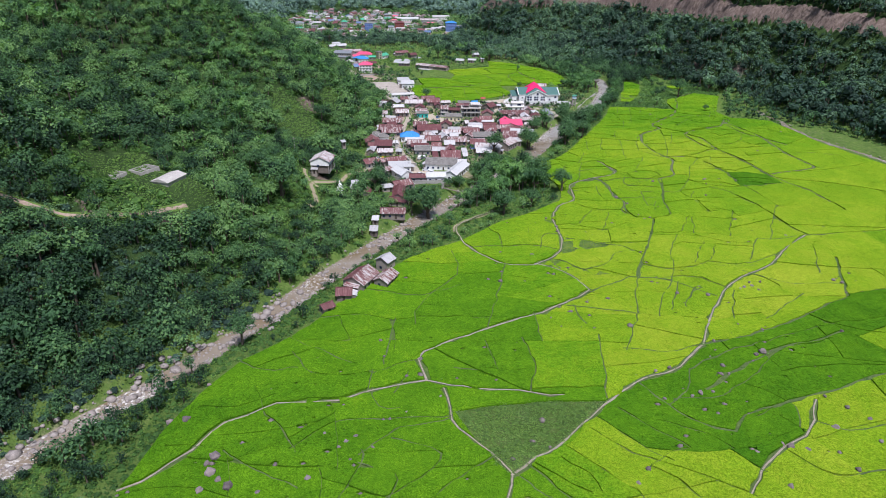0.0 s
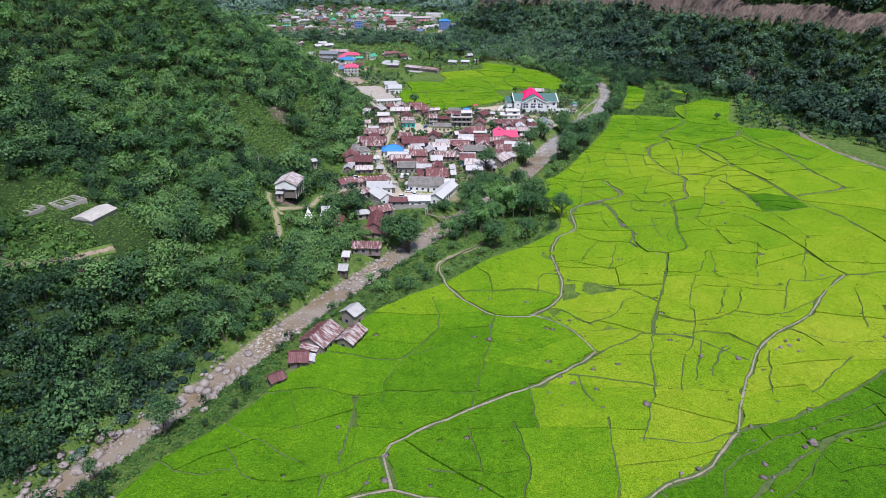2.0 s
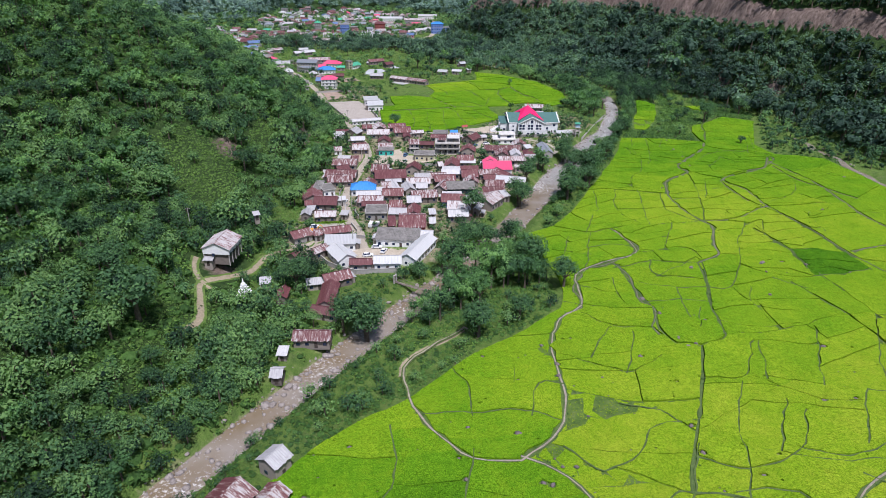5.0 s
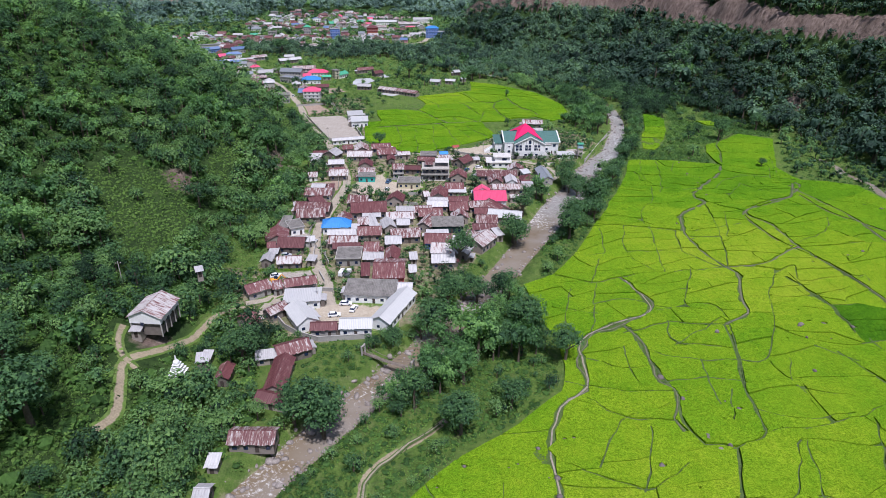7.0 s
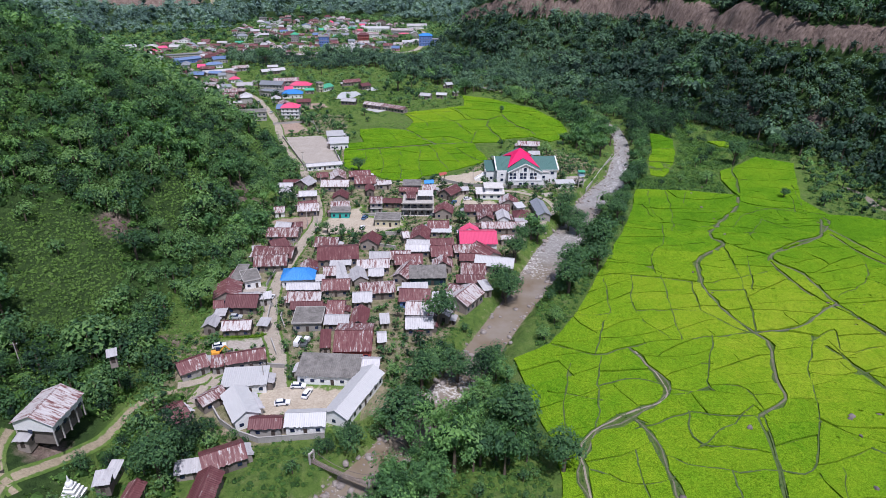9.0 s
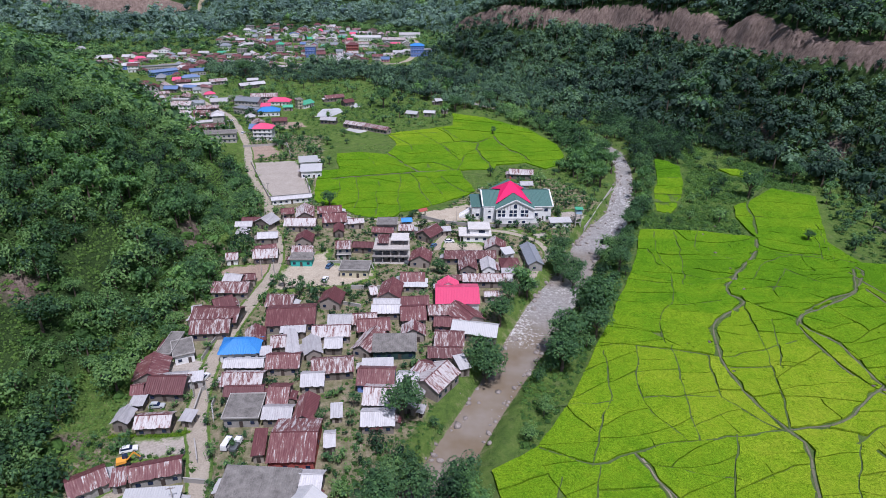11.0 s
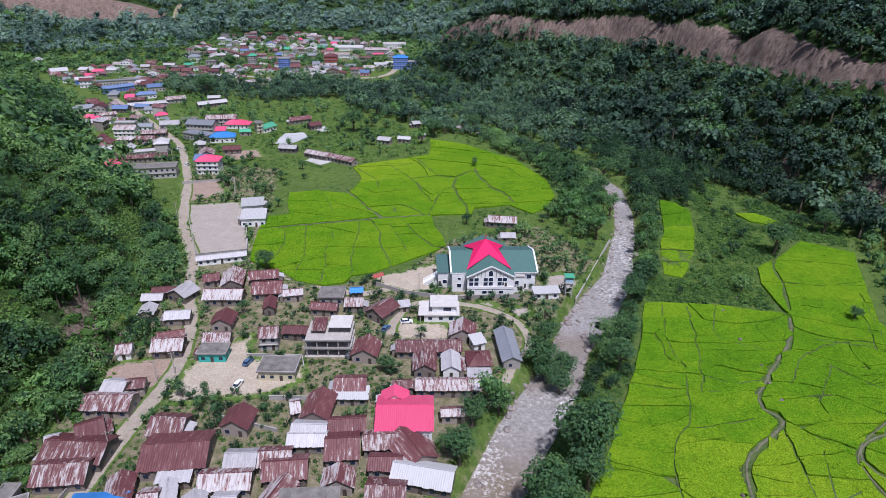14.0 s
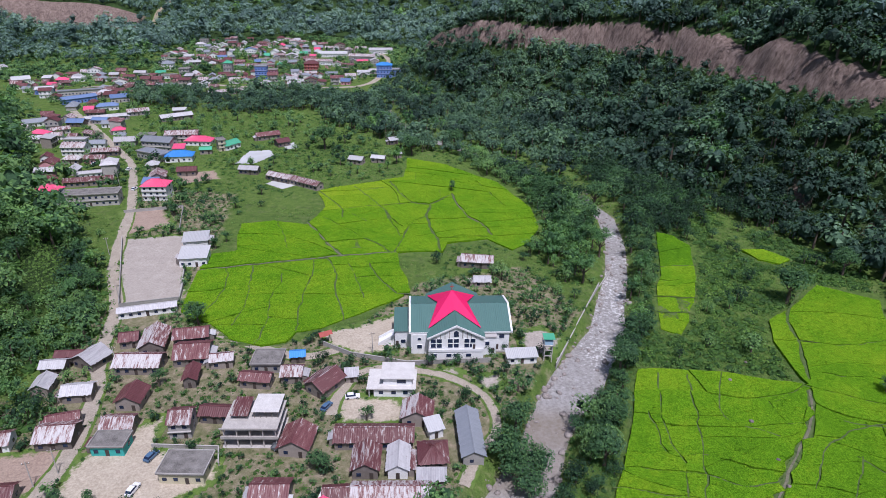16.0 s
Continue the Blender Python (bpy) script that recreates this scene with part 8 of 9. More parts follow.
scrub("dark bushes on the valley floor", FLOOR, 4.0, 1.5, 20, 61, lambda x, y, r: (fbm(x, y, 24, 99) > 0.04) & ~inside(x, y, MEADOW) & ~inside(x, y, VILLAGE) & (ground_z(x, y)[2] < 3))
wood("scattered bushy trees on the valley floor", FLOOR, 12, 3.4, 190, 46, lambda x, y, r: (r.random(len(x)) < 0.45) & (ground_z(x, y)[2] < 3), 0.3)
GAPS = [(-345, 905), (-225, 800), (-185, 705), (-250, 730), (-360, 860), (-420, 950), (-330, 990)]
wood("trees below the far town", GAPS, 6.5, 4.0, 110, 47, lambda x, y, r: r.random(len(x)) < 0.85, 0.25, trunk=False)
wood("dark trees crowding the near riverbank", [(-114, 88), (-70, 92), (-64, 138), (-74, 152), (-92, 132), (-104, 112)], 4.6, 3.2, 190, 48, lambda x, y, r: r.random(len(x)) < 0.3, 0.15, 1.1)
EASTBANK = [(58, 345), (66, 395), (84, 432), (100, 458), (122, 490), (142, 530), (152, 560), (162, 600), (170, 640), (150, 690), (165, 690), (200, 640), (186, 610), (172, 570), (140, 512), (128, 492), (112, 446), (92, 402), (66, 352)]
scrub("leafy scrub along the riverbank", EASTBANK, 1.9, 1.3, 20, 27)
wood("riverbank trees beside the paddies", EASTBANK, 5.2, 3.9, 300, 28, lambda x, y, r: r.random(len(x)) < np.where(y > 440, 0.8, 0.32), 0.3, 1.1)
EASTWASTE = [(188, 612), (178, 570), (160, 535), (140, 512), (126, 488), (180, 479), (178, 508), (210, 550), (232, 540), (242, 560), (215, 600), (198, 640)]
scrub("rank weeds and creepers between the paddies", EASTWASTE, 2.4, 2.2, 30, 29, lambda x, y, r: fbm(x, y, 14, 93) > -0.12, mat=M_SCRUB)
scrub("rough grass between the paddies", EASTWASTE, 2.6, 1.2, 20, 63, mat=M_GRASSY)
RIVERBELT = [(133, 500), (142, 515), (146, 535), (156, 562), (166, 598), (178, 596), (190, 612), (205, 622), (212, 600), (228, 590), (236, 606), (215, 640), (190, 668), (165, 690), (140, 700), (150, 660), (157, 630), (154, 600), (148, 570), (140, 545)]
wood("dense dark trees along the far riverbank", RIVERBELT, 4.6, 4.2, 190, 64, None, 0.25, 1.15)
wood("bushy trees and bamboo beside the church grounds", [(118, 530), (124, 548), (132, 570), (138, 600), (136, 625), (124, 612), (118, 590), (110, 560)], 4.6, 3.9, 190, 65, lambda x, y, r: r.random(len(x)) < 0.7, 0.6, 1.2)
wood("dark trees between the paddies and the river bend", [(106, 655), (118, 630), (140, 632), (132, 655), (116, 682), (96, 705), (78, 722), (76, 700)], 4.8, 4.2, 190, 66, None, 0.3, 1.15)
wood("scattered trees in rough ground", EASTWASTE, 6.5, 3.4, 190, 30, lambda x, y, r: r.random(len(x)) < 0.16, 0.15, 1.05)
EASTEDGE = [(210, 475), (208, 458), (236, 444), (262, 430), (300, 330), (310, 380), (275, 440), (258, 510), (240, 548), (232, 530)]
wood("trees along the edge of the paddies", EASTEDGE, 7.0, 3.6, 110, 31, lambda x, y, r: r.random(len(x)) < 0.75, 0.2)
scrub("scrub along the edge of the paddies", EASTEDGE, 3.4, 1.5, 10, 32)
WESTBANK = [(-45, 235), (-20, 268), (0, 298), (15, 318), (30, 340), (40, 362), (30, 362), (12, 335), (0, 318), (-20, 312), (-46, 335), (-50, 300), (-50, 250)]
scrub("weeds and garden growth beside the river", WESTBANK, 1.9, 1.1, 20, 33)
wood("garden trees near the river", WESTBANK, 6.2, 2.9, 190, 34, lambda x, y, r: r.random(len(x)) < 0.5, 0.12, 1.1)
CHURCHBANK = [(84, 470), (96, 492), (108, 510), (122, 545), (130, 575), (142, 620), (140, 655), (128, 660), (112, 650), (108, 620), (112, 590), (104, 570), (118, 560), (118, 540), (100, 500), (84, 480), (70, 442), (62, 425), (70, 425)]
scrub("leafy growth on the church riverbank", CHURCHBANK, 2.4, 1.1, 20, 35)
wood("bamboo and trees on the church riverbank", CHURCHBANK, 4.7, 4.4, 190, 36, lambda x, y, r: (y > 552) | (y < 482) & (r.random(len(x)) < 0.75), 0.45, 1.1)
scrub("garden weeds and bushes among the houses", VILLAGE, 2.1, 1.0, 20, 37, lambda x, y, r: fbm(x, y, 14, 95) > -0.2, name="garden_growth")
wood("small garden trees among the houses", VILLAGE, 3.8, 1.75, 110, 38, lambda x, y, r: r.random(len(x)) < 0.75, 0.08, 1.15, name="garden_trees")
scrub("thick pale-green weeds in a triangular plot", WEED_PATCH, 0.8, 1.45, 40, 39, field=False, name="weeds", mat=M_GRASSY)
Q = np.concatenate(TUFTS)
L = leaves_at(Q[:, :3] + np.array((0, 0, 0.01)), prng.normal(size=(len(Q), 3)) * 0.28 + np.array((0, 0, 0.9)), (0.13 + 0.13 * prng.random(len(Q))) * (1 + sstep(215, 450, Q[:, 1])), prng)
tagged(new("rice_ears", fast_mesh("rice_ears", L.reshape(-1, 3), np.arange(3 * len(Q)).reshape(-1, 3), M_RICE, {"tint": np.clip(np.repeat(Q[:, 3] + 0.25 * prng.random(len(Q)) - 0.08, 3), 0, 1)})), "ripening rice ears standing over the paddies", "rice", kind="stuff")


def ditch_weeds():
    r = np.random.default_rng(77)
    P = []
    for w, c in LINES:
        k = max(1, int(len(c) * (2.2 if w >= 1.0 else 0.5)))
        i = r.integers(0, len(c), k)
        P.append(c[i] + r.normal(size=(k, 2)) * (0.28 * w + 0.15) + (0.35 * w if w > 1 else 0))
    P = np.concatenate(P)
    T = np.stack([P[:, 0], P[:, 1], ground_only(P[:, 0], P[:, 1]) + 0.45, 0.3 + 0.4 * r.random(len(P)), 0.9 + 0.5 * r.random(len(P))], 1)
    V, F, t, soft = crowns(T, TPS[10], lambda q: r.random(len(q)))
    tagged(new("bund_weeds", fast_mesh("bund_weeds", V, F, M_SCRUB, {"tint": t}, soft)), "grass and weeds growing along paths and bunds", "weeds", kind="stuff")


ditch_weeds()


def tree_proto(R, kind, label, n=900):
    """One full tree: trunk, limbs, crown."""
    r = np.random.default_rng(int(R * 100))
    t = thing("tree", pose(0, -500, 0), label, "tree", "lone trees")
    bm = bmesh.new()
    H = R * 1.15
    bmesh.ops.create_cone(bm, cap_ends=True, segments=8, radius1=0.09 * R, radius2=0.045 * R, depth=H, matrix=Matrix.Translation((0, 0, H / 2 - 0.3)))
    part("trunk", bm, M_BARK, t)
    for k in range(5):
        a = 2 * math.pi * k / 5 + 0.4
        d = Vector((math.cos(a) * 0.7, math.sin(a) * 0.7, 0.75)).normalized()
        m = Matrix.Translation(Vector((0, 0, H * 0.6)) + d * R * 0.35) @ d.to_track_quat("Z", "Y").to_matrix().to_4x4()
        bm = bmesh.new()
        bmesh.ops.create_cone(bm, cap_ends=True, segments=6, radius1=0.04 * R, radius2=0.012 * R, depth=R * 0.8, matrix=m)
        part("limb", bm, M_BARK, t)
    row = np.array([[0, 0, R * 1.25, R, 1.0]])
    tpl = [broadleaf(n, r, 0.85, 15 if n > 500 else 9, 9 if n > 500 else 6, 0.15, 0.42 if n > 500 else 0.6)] if kind == "b" else [bamboo(n, r, 26)]
    V, F, tt, soft = crowns(row, tpl, lambda q: np.full(len(q), 0.48))
    part("crown", fast_mesh("crown", V, F, M_LEAF if kind == "b" else M_BAMBOO, {"tint": tt}, soft), None, t)
    return t


PROTO = {"b": tree_proto(5.0, "b", "large round broadleaf tree with dense dark foliage", 1500), "s": tree_proto(3.0, "b", "small bushy broadleaf tree", 420), "t": tree_proto(4.0, "t", "feathery clump of tall green bamboo", 1300)}
FREE_PROTO = dict(PROTO)


def plant(kind, x, y, R):
    if R < 4 and any(math.hypot(x - fx, y - fy) < 0.75 * fr for fx, fy, fr in FOOT):
        return
    size = {"b": 5.0, "s": 3.0, "t": 4.0}[kind]
    m = pose(x, y, gz(x, y) - 0.1, 0, 0, (x * 37 + y * 91) % 360) @ Matrix.Diagonal((R / size, R / size, R / size, 1))
    ob = FREE_PROTO.pop(kind, None)
    if ob:
        ob.matrix_basis = m
    else:
        copy_thing(PROTO[kind], m)


plant('b', 89.4, 411.0, 7.0)
plant('b', 92.1, 449.0, 4.0)
plant('b', 53.2, 382.6, 4.8)
plant('b', 29.4, 361.3, 5.2)
plant('s', 39.4, 446.2, 3.0)
plant('s', 58.7, 412.6, 3.6)
plant('b', -7.6, 272.1, 6.5)
plant('b', -15.0, 273.1, 4.5)
plant('b', 41.4, 278.1, 3.5)
plant('b', 27.8, 268.4, 4.5)
plant('b', 49.0, 311.1, 5.5)
plant('b', 59.4, 299.5, 4.5)
plant('t', 29.0, 288.6, 5.0)
plant('t', 34.6, 304.9, 5.0)
plant('t', 22.6, 307.7, 4.6)
plant('t', 16.3, 313.8, 4.2)
plant('b', 44.3, 339.0, 4.0)
plant('b', 89.4, 401.5, 4.5)
plant('b', -14.9, 512.6, 3.5)
plant('s', -14.5, 479.0, 2.8)
plant('s', 37.9, 447.1, 3.2)
plant('b', 195.3, 531.8, 5.5)
plant('b', 228.9, 554.7, 4.5)
plant('s', 72.7, 647.7, 3.2)
plant('b', 21.3, 316.1, 6.0)
plant('b', 24.9, 331.7, 5.0)
plant('b', 35.1, 337.6, 4.5)
plant('b', -34.3, 296.1, 5.0)
plant('b', -61.0, 161.3, 4.0)
plant('s', -71.3, 146.8, 3.0)
plant('b', -108.4, 145.6, 5.0)
plant('b', -70.8, 258.5, 7.5)
plant('b', -83.3, 272.5, 5.0)
plant('b', -6.9, 270.1, 5.0)
plant('s', 42.3, 281.8, 3.0)
plant('b', 27.4, 269.6, 4.2)
plant('b', 93.7, 418.1, 4.6)
plant('s', 8.3, 447.9, 3.0)
plant('s', -12.4, 435.4, 2.2)
plant('s', -18.8, 434.2, 2.8)
plant('s', -12.1, 428.8, 2.5)
plant('b', -8.0, 723.9, 6.0)
plant('b', 48.5, 712.0, 5.0)
plant('b', 75.5, 727.3, 5.0)
plant('t', 122.8, 546.3, 5.0)
plant('t', 134.7, 571.2, 5.0)
plant('b', 121.1, 634.5, 5.0)
plant('b', 146.6, 635.4, 5.5)
plant('s', -26.5, 639.3, 3.0)
plant('s', -34.5, 620.3, 3.0)
plant('b', -147.4, 834.4, 7.0)
plant('b', 198.1, 478.8, 2.2)
plant('b', -56.7, 518.6, 3.0)
plant('b', -61.9, 533.6, 3.2)
plant('b', -56.0, 511.7, 3.0)
plant('s', -8.5, 393.3, 2.2)
plant('s', 5.4, 378.2, 3.0)
plant('s', -1.8, 389.4, 2.4)
plant('s', 15.7, 367.2, 2.5)
plant('s', 8.1, 361.0, 2.5)
plant('s', 12.6, 351.7, 2.5)
plant('s', -39.1, 317.8, 2.5)
plant('s', 47.7, 465.2, 2.5)
plant('s', 52.7, 481.4, 2.0)
plant('b', 89.5, 440.9, 3.5)
plant('b', 86.7, 446.2, 3.5)
plant('b', 85.3, 453.9, 3.0)
plant('s', 121.0, 479.8, 3.5)
plant('b', 114.9, 463.6, 3.5)
plant('b', 124.9, 490.7, 3.5)
plant('b', 89.9, 411.3, 7.0)
plant('b', 79.4, 394.5, 5.5)
plant('b', 122.9, 489.6, 4.0)
plant('b', 52.4, 385.9, 5.0)
plant('b', 59.1, 409.7, 4.0)
plant('b', 85.5, 451.6, 5.0)
plant('b', 88.1, 463.4, 4.0)
plant('b', 70.6, 430.5, 3.5)
plant('b', 63.0, 423.5, 3.5)
plant('b', 108.8, 449.2, 4.0)
plant('b', 75.7, 384.7, 5.0)



# ---- boulders ----
def rock_tpl(r):
    bm = bmesh.new()
    bmesh.ops.create_icosphere(bm, subdivisions=1, radius=1)
    v = np.array([q.co[:] for q in bm.verts])
    f = np.array([[q.index for q in g.verts] for g in bm.faces])
    bm.free()
    v *= (0.75 + 0.5 * r.random((len(v), 1)))
    v[:, 2] *= 0.65
    return v, f


def rocks(name, label, P, size, seed, sink=0.25, mat=M_SHINGLE):
    r = np.random.default_rng(seed)
    tp = [rock_tpl(r) for _ in range(8)]
    Vs, Fs, k = [], [], 0
    for (x, y, z), s in zip(P, size):
        v, f = tp[r.integers(0, 8)]
        a = 6.28 * r.random()
        q = v * s * (0.7 + 0.6 * r.random(3))
        Vs.append(np.stack([q[:, 0] * np.cos(a) - q[:, 1] * np.sin(a) + x, q[:, 0] * np.sin(a) + q[:, 1] * np.cos(a) + y, q[:, 2] + z + sink * s], 1))
        Fs.append(f + k)
        k += len(v)
    tagged(new(name, fast_mesh(name, np.concatenate(Vs), np.concatenate(Fs), mat)), label, "rocks", kind="stuff")


rr = np.random.default_rng(99)
c = smooth_line(RIVER, 0.2)
c = c[(c[:, 1] > 85) & (c[:, 1] < 660)]
hw = np.interp(line_dist(c[:, 0], c[:, 1], RIVER)[1], range(len(RIVER_HALF)), RIVER_HALF)
t = np.gradient(c, axis=0)
t /= np.linalg.norm(t, axis=1)[:, None]
side = np.where(rr.random(len(c)) < 0.55, 1, -1) * (hw + rr.normal(size=len(c)) * np.where(c[:, 1] < 180, 2.2, 1.2))
mid_ = rr.random(len(c)) < np.where(c[:, 1] > 395, 0.16, 0.2)
side = np.where(mid_, (rr.random(len(c)) * 2 - 1) * hw, side)
P = c + np.stack([-t[:, 1], t[:, 0]], 1) * side[:, None]
calm_ = (c[:, 1] > 345) & (c[:, 1] < 395) | (c[:, 1] > 442) & (c[:, 1] < 468)
use = ~(calm_ & mid_) & (rr.random(len(c)) < np.where(c[:, 1] < 345, 0.85, np.where(c[:, 1] > 395, 0.5, 0.35)))
P, mid_ = P[use], mid_[use]
zz = np.maximum(ground_only(P[:, 0], P[:, 1]), -3.1)
rocks("river_boulders", "pale grey boulders and stones along the river", np.column_stack([P, zz]), (0.22 + 1.0 * rr.random(len(P)) ** 4) * np.where(P[:, 1] < 200, 1.4, 1.0), 3)

c = smooth_line(STREAM, 0.7)
P = c + rr.normal(size=c.shape) * 1.7
rocks("stream_stones", "pale stones along a narrow stream", np.column_stack([P, ground_only(P[:, 0], P[:, 1])]), 0.2 + 0.7 * rr.random(len(P)) ** 3, 5)
S_ = np.array(STONES)
rocks("field_stones", "weathered pinkish stones lying in gaps of the rice", np.column_stack([S_[:, 0], S_[:, 1], ground_only(S_[:, 0], S_[:, 1]) + 0.5]), S_[:, 2] * 0.7, 31, mat=M_ROCK)


# ---- walls, vehicles and small things ----
def boundary_wall(pts, h, mat, label):
    """A wall along a line, with a coping."""
    w = tagged(new("boundary_wall"), label, "wall", kind="structure")
    for a, b in zip(pts, pts[1:]):
        a, b = Vector((*a, 0)), Vector((*b, 0))
        d = b - a
        za = min(gz(a.x, a.y), gz(b.x, b.y)) - 0.3
        m = Matrix.Translation((a.x, a.y, za)) @ Matrix.Rotation(math.atan2(d.y, d.x), 4, "Z")
        for name, box, mt in (("wall_panel", (0, -0.1, 0, d.length, 0.1, h + 0.3), mat), ("coping", (-0.05, -0.16, h + 0.3, d.length + 0.05, 0.16, h + 0.4), WALL["o"])):
            part(name, box_bm(box), mt, w).matrix_basis = m


PAINT = {k: plain_mat(k + "_car_paint", c, tuple(min(1, 1.15 * v) for v in c), 1.0, 0.25, spec=0.5) for k, c in {"white": (0.68, 0.68, 0.68), "silver": (0.4, 0.42, 0.43), "blue": (0.07, 0.13, 0.22), "grey": (0.12, 0.13, 0.14), "orange": (0.7, 0.32, 0.05)}.items()}


def loft(profile, half, inset=0.1):
    """A body with a side profile (x, z), narrowed towards its top."""
    bm = bmesh.new()
    zs = [p[1] for p in profile]
    rows = []
    for s in (-1, 1):
        rows.append([bm.verts.new((x, s * (half - inset * (z - min(zs)) / (max(zs) - min(zs))), z)) for x, z in profile])
    bm.faces.new(rows[0])
    bm.faces.new(rows[1][::-1])
    n = len(profile)
    for i in range(n):
        bm.faces.new((rows[0][i], rows[1][i], rows[1][(i + 1) % n], rows[0][(i + 1) % n])[::-1])
    bmesh.ops.recalc_face_normals(bm, faces=bm.faces[:])
    bmesh.ops.bevel(bm, geom=bm.edges[:], offset=0.06, segments=2, affect="EDGES")
    return bm


def wheels(c, xs, half, r=0.34):
    for x in xs:
        for s in (-1, 1):
            bm = bmesh.new()
            bmesh.ops.create_cone(bm, cap_ends=True, segments=14, radius1=r, radius2=r, depth=0.22, matrix=pose(x, s * half, r, 90))
            wh = part("wheel", bm, M_RUBBER, c)
            bm = bmesh.new()
            bmesh.ops.create_cone(bm, cap_ends=True, segments=10, radius1=r * 0.55, radius2=r * 0.5, depth=0.25, matrix=pose(x, s * (half + 0.01), r, 90))
            part("rim", bm, PAINT["silver"], wh)


def car(x, y, rot, col):
    c = thing("car", pose(x, y, gz(x, y) + 0.12, 0, 0, rot), f"{col} passenger car parked on bare ground", "car", "parked vehicles")
    part("body", loft([(-2.1, 0.3), (2.1, 0.3), (2.1, 0.75), (1.9, 0.88), (0.9, 0.98), (-1.95, 1.0), (-2.1, 0.8)], 0.85, 0.08), PAINT[col], c)
    part("cabin", loft([(-1.85, 0.98), (0.95, 0.98), (0.3, 1.5), (-1.4, 1.5)], 0.76, 0.14), M_GLASS, c)
    part("roof", box_bm((-1.42, -0.62, 1.48, 0.32, 0.62, 1.54)), PAINT[col], c)
    wheels(c, (-1.3, 1.3), 0.78)
    for s in (-1, 1):
        put("headlight", shared_box("headlight", 0.08, 0.3, 0.14, WALL["w"]), c, 2.1, s * 0.58, 0.62)


def van(x, y, rot, kind):
    if kind == "van":
        c = thing("van", pose(x, y, gz(x, y) + 0.12, 0, 0, rot), "white minibus van parked on grass", "van", "parked vehicles")
        part("body", loft([(-2.2, 0.35), (2.2, 0.35), (2.2, 1.0), (1.7, 1.85), (-2.1, 1.95), (-2.2, 1.2)], 0.85, 0.1), PAINT["white"], c)
        part("windscreen", box_bm((1.62, -0.66, 1.12, 2.08, 0.66, 1.7)), M_GLASS, c)
        for s in (-1, 1):
            part("side_window", box_bm((-1.9, s * 0.8 - 0.03, 1.2, 1.4, s * 0.8 + 0.03, 1.7)), M_GLASS, c)
    else:
        c = thing("pickup_truck", pose(x, y, gz(x, y) + 0.12, 0, 0, rot), "pickup truck with white cab and grey open bed", "truck", "parked vehicles")
        part("cab", loft([(0.2, 0.4), (2.3, 0.4), (2.3, 1.0), (1.9, 1.7), (0.3, 1.75)], 0.85, 0.1), PAINT["white"], c)
        part("windscreen", box_bm((1.86, -0.6, 1.1, 2.2, 0.6, 1.6)), M_GLASS, c)
        part("bed", box_bm((-2.6, -0.9, 0.6, 0.15, 0.9, 0.75), (-2.6, -0.9, 0.75, 0.15, -0.82, 1.3), (-2.6, 0.82, 0.75, 0.15, 0.9, 1.3), (-2.6, -0.82, 0.75, -2.52, 0.82, 1.3), (0.07, -0.82, 0.75, 0.15, 0.82, 1.3)), PAINT["grey"], c)
    wheels(c, (-1.5, 1.4), 0.8, 0.36)


def excavator(x, y, rot):
    c = thing("excavator", pose(x, y, gz(x, y) + 0.1, 0, 0, rot), "small orange digger standing in a yard", "excavator", "parked vehicles")
    for s in (-1, 1):
        part("track", loft([(-1.5, 0.0), (1.5, 0.0), (1.7, 0.35), (1.5, 0.7), (-1.5, 0.7), (-1.7, 0.35)], 0.25, 0.0), M_RUBBER, c).location = (0, s * 0.95, 0)
    part("housing", loft([(-1.7, 0.8), (0.7, 0.8), (0.7, 1.4), (-1.5, 1.7)], 1.0, 0.1), PAINT["orange"], c)
    part("cab", loft([(-0.2, 0.8), (1.2, 0.8), (1.1, 2.3), (-0.1, 2.3)], 0.5, 0.05), M_GLASS, c).location = (0, 0.5, 0)
    for ax, az, bx, bz in ((0.8, 1.2, 2.6, 3.0), (2.6, 3.0, 3.8, 1.2)):
        d = Vector((bx - ax, 0, bz - az))
        part("arm", box_bm((-0.15, -0.15, 0, 0.15, 0.15, d.length)), PAINT["orange"], c).matrix_basis = Matrix.Translation((ax, -0.3, az)) @ d.to_track_quat("Z", "Y").to_matrix().to_4x4()
    part("bucket", loft([(3.3, 0.3), (4.1, 0.5), (4.0, 1.3), (3.6, 1.2)], 0.4, 0.0), PAINT["grey"], c).location = (0, -0.3, 0)


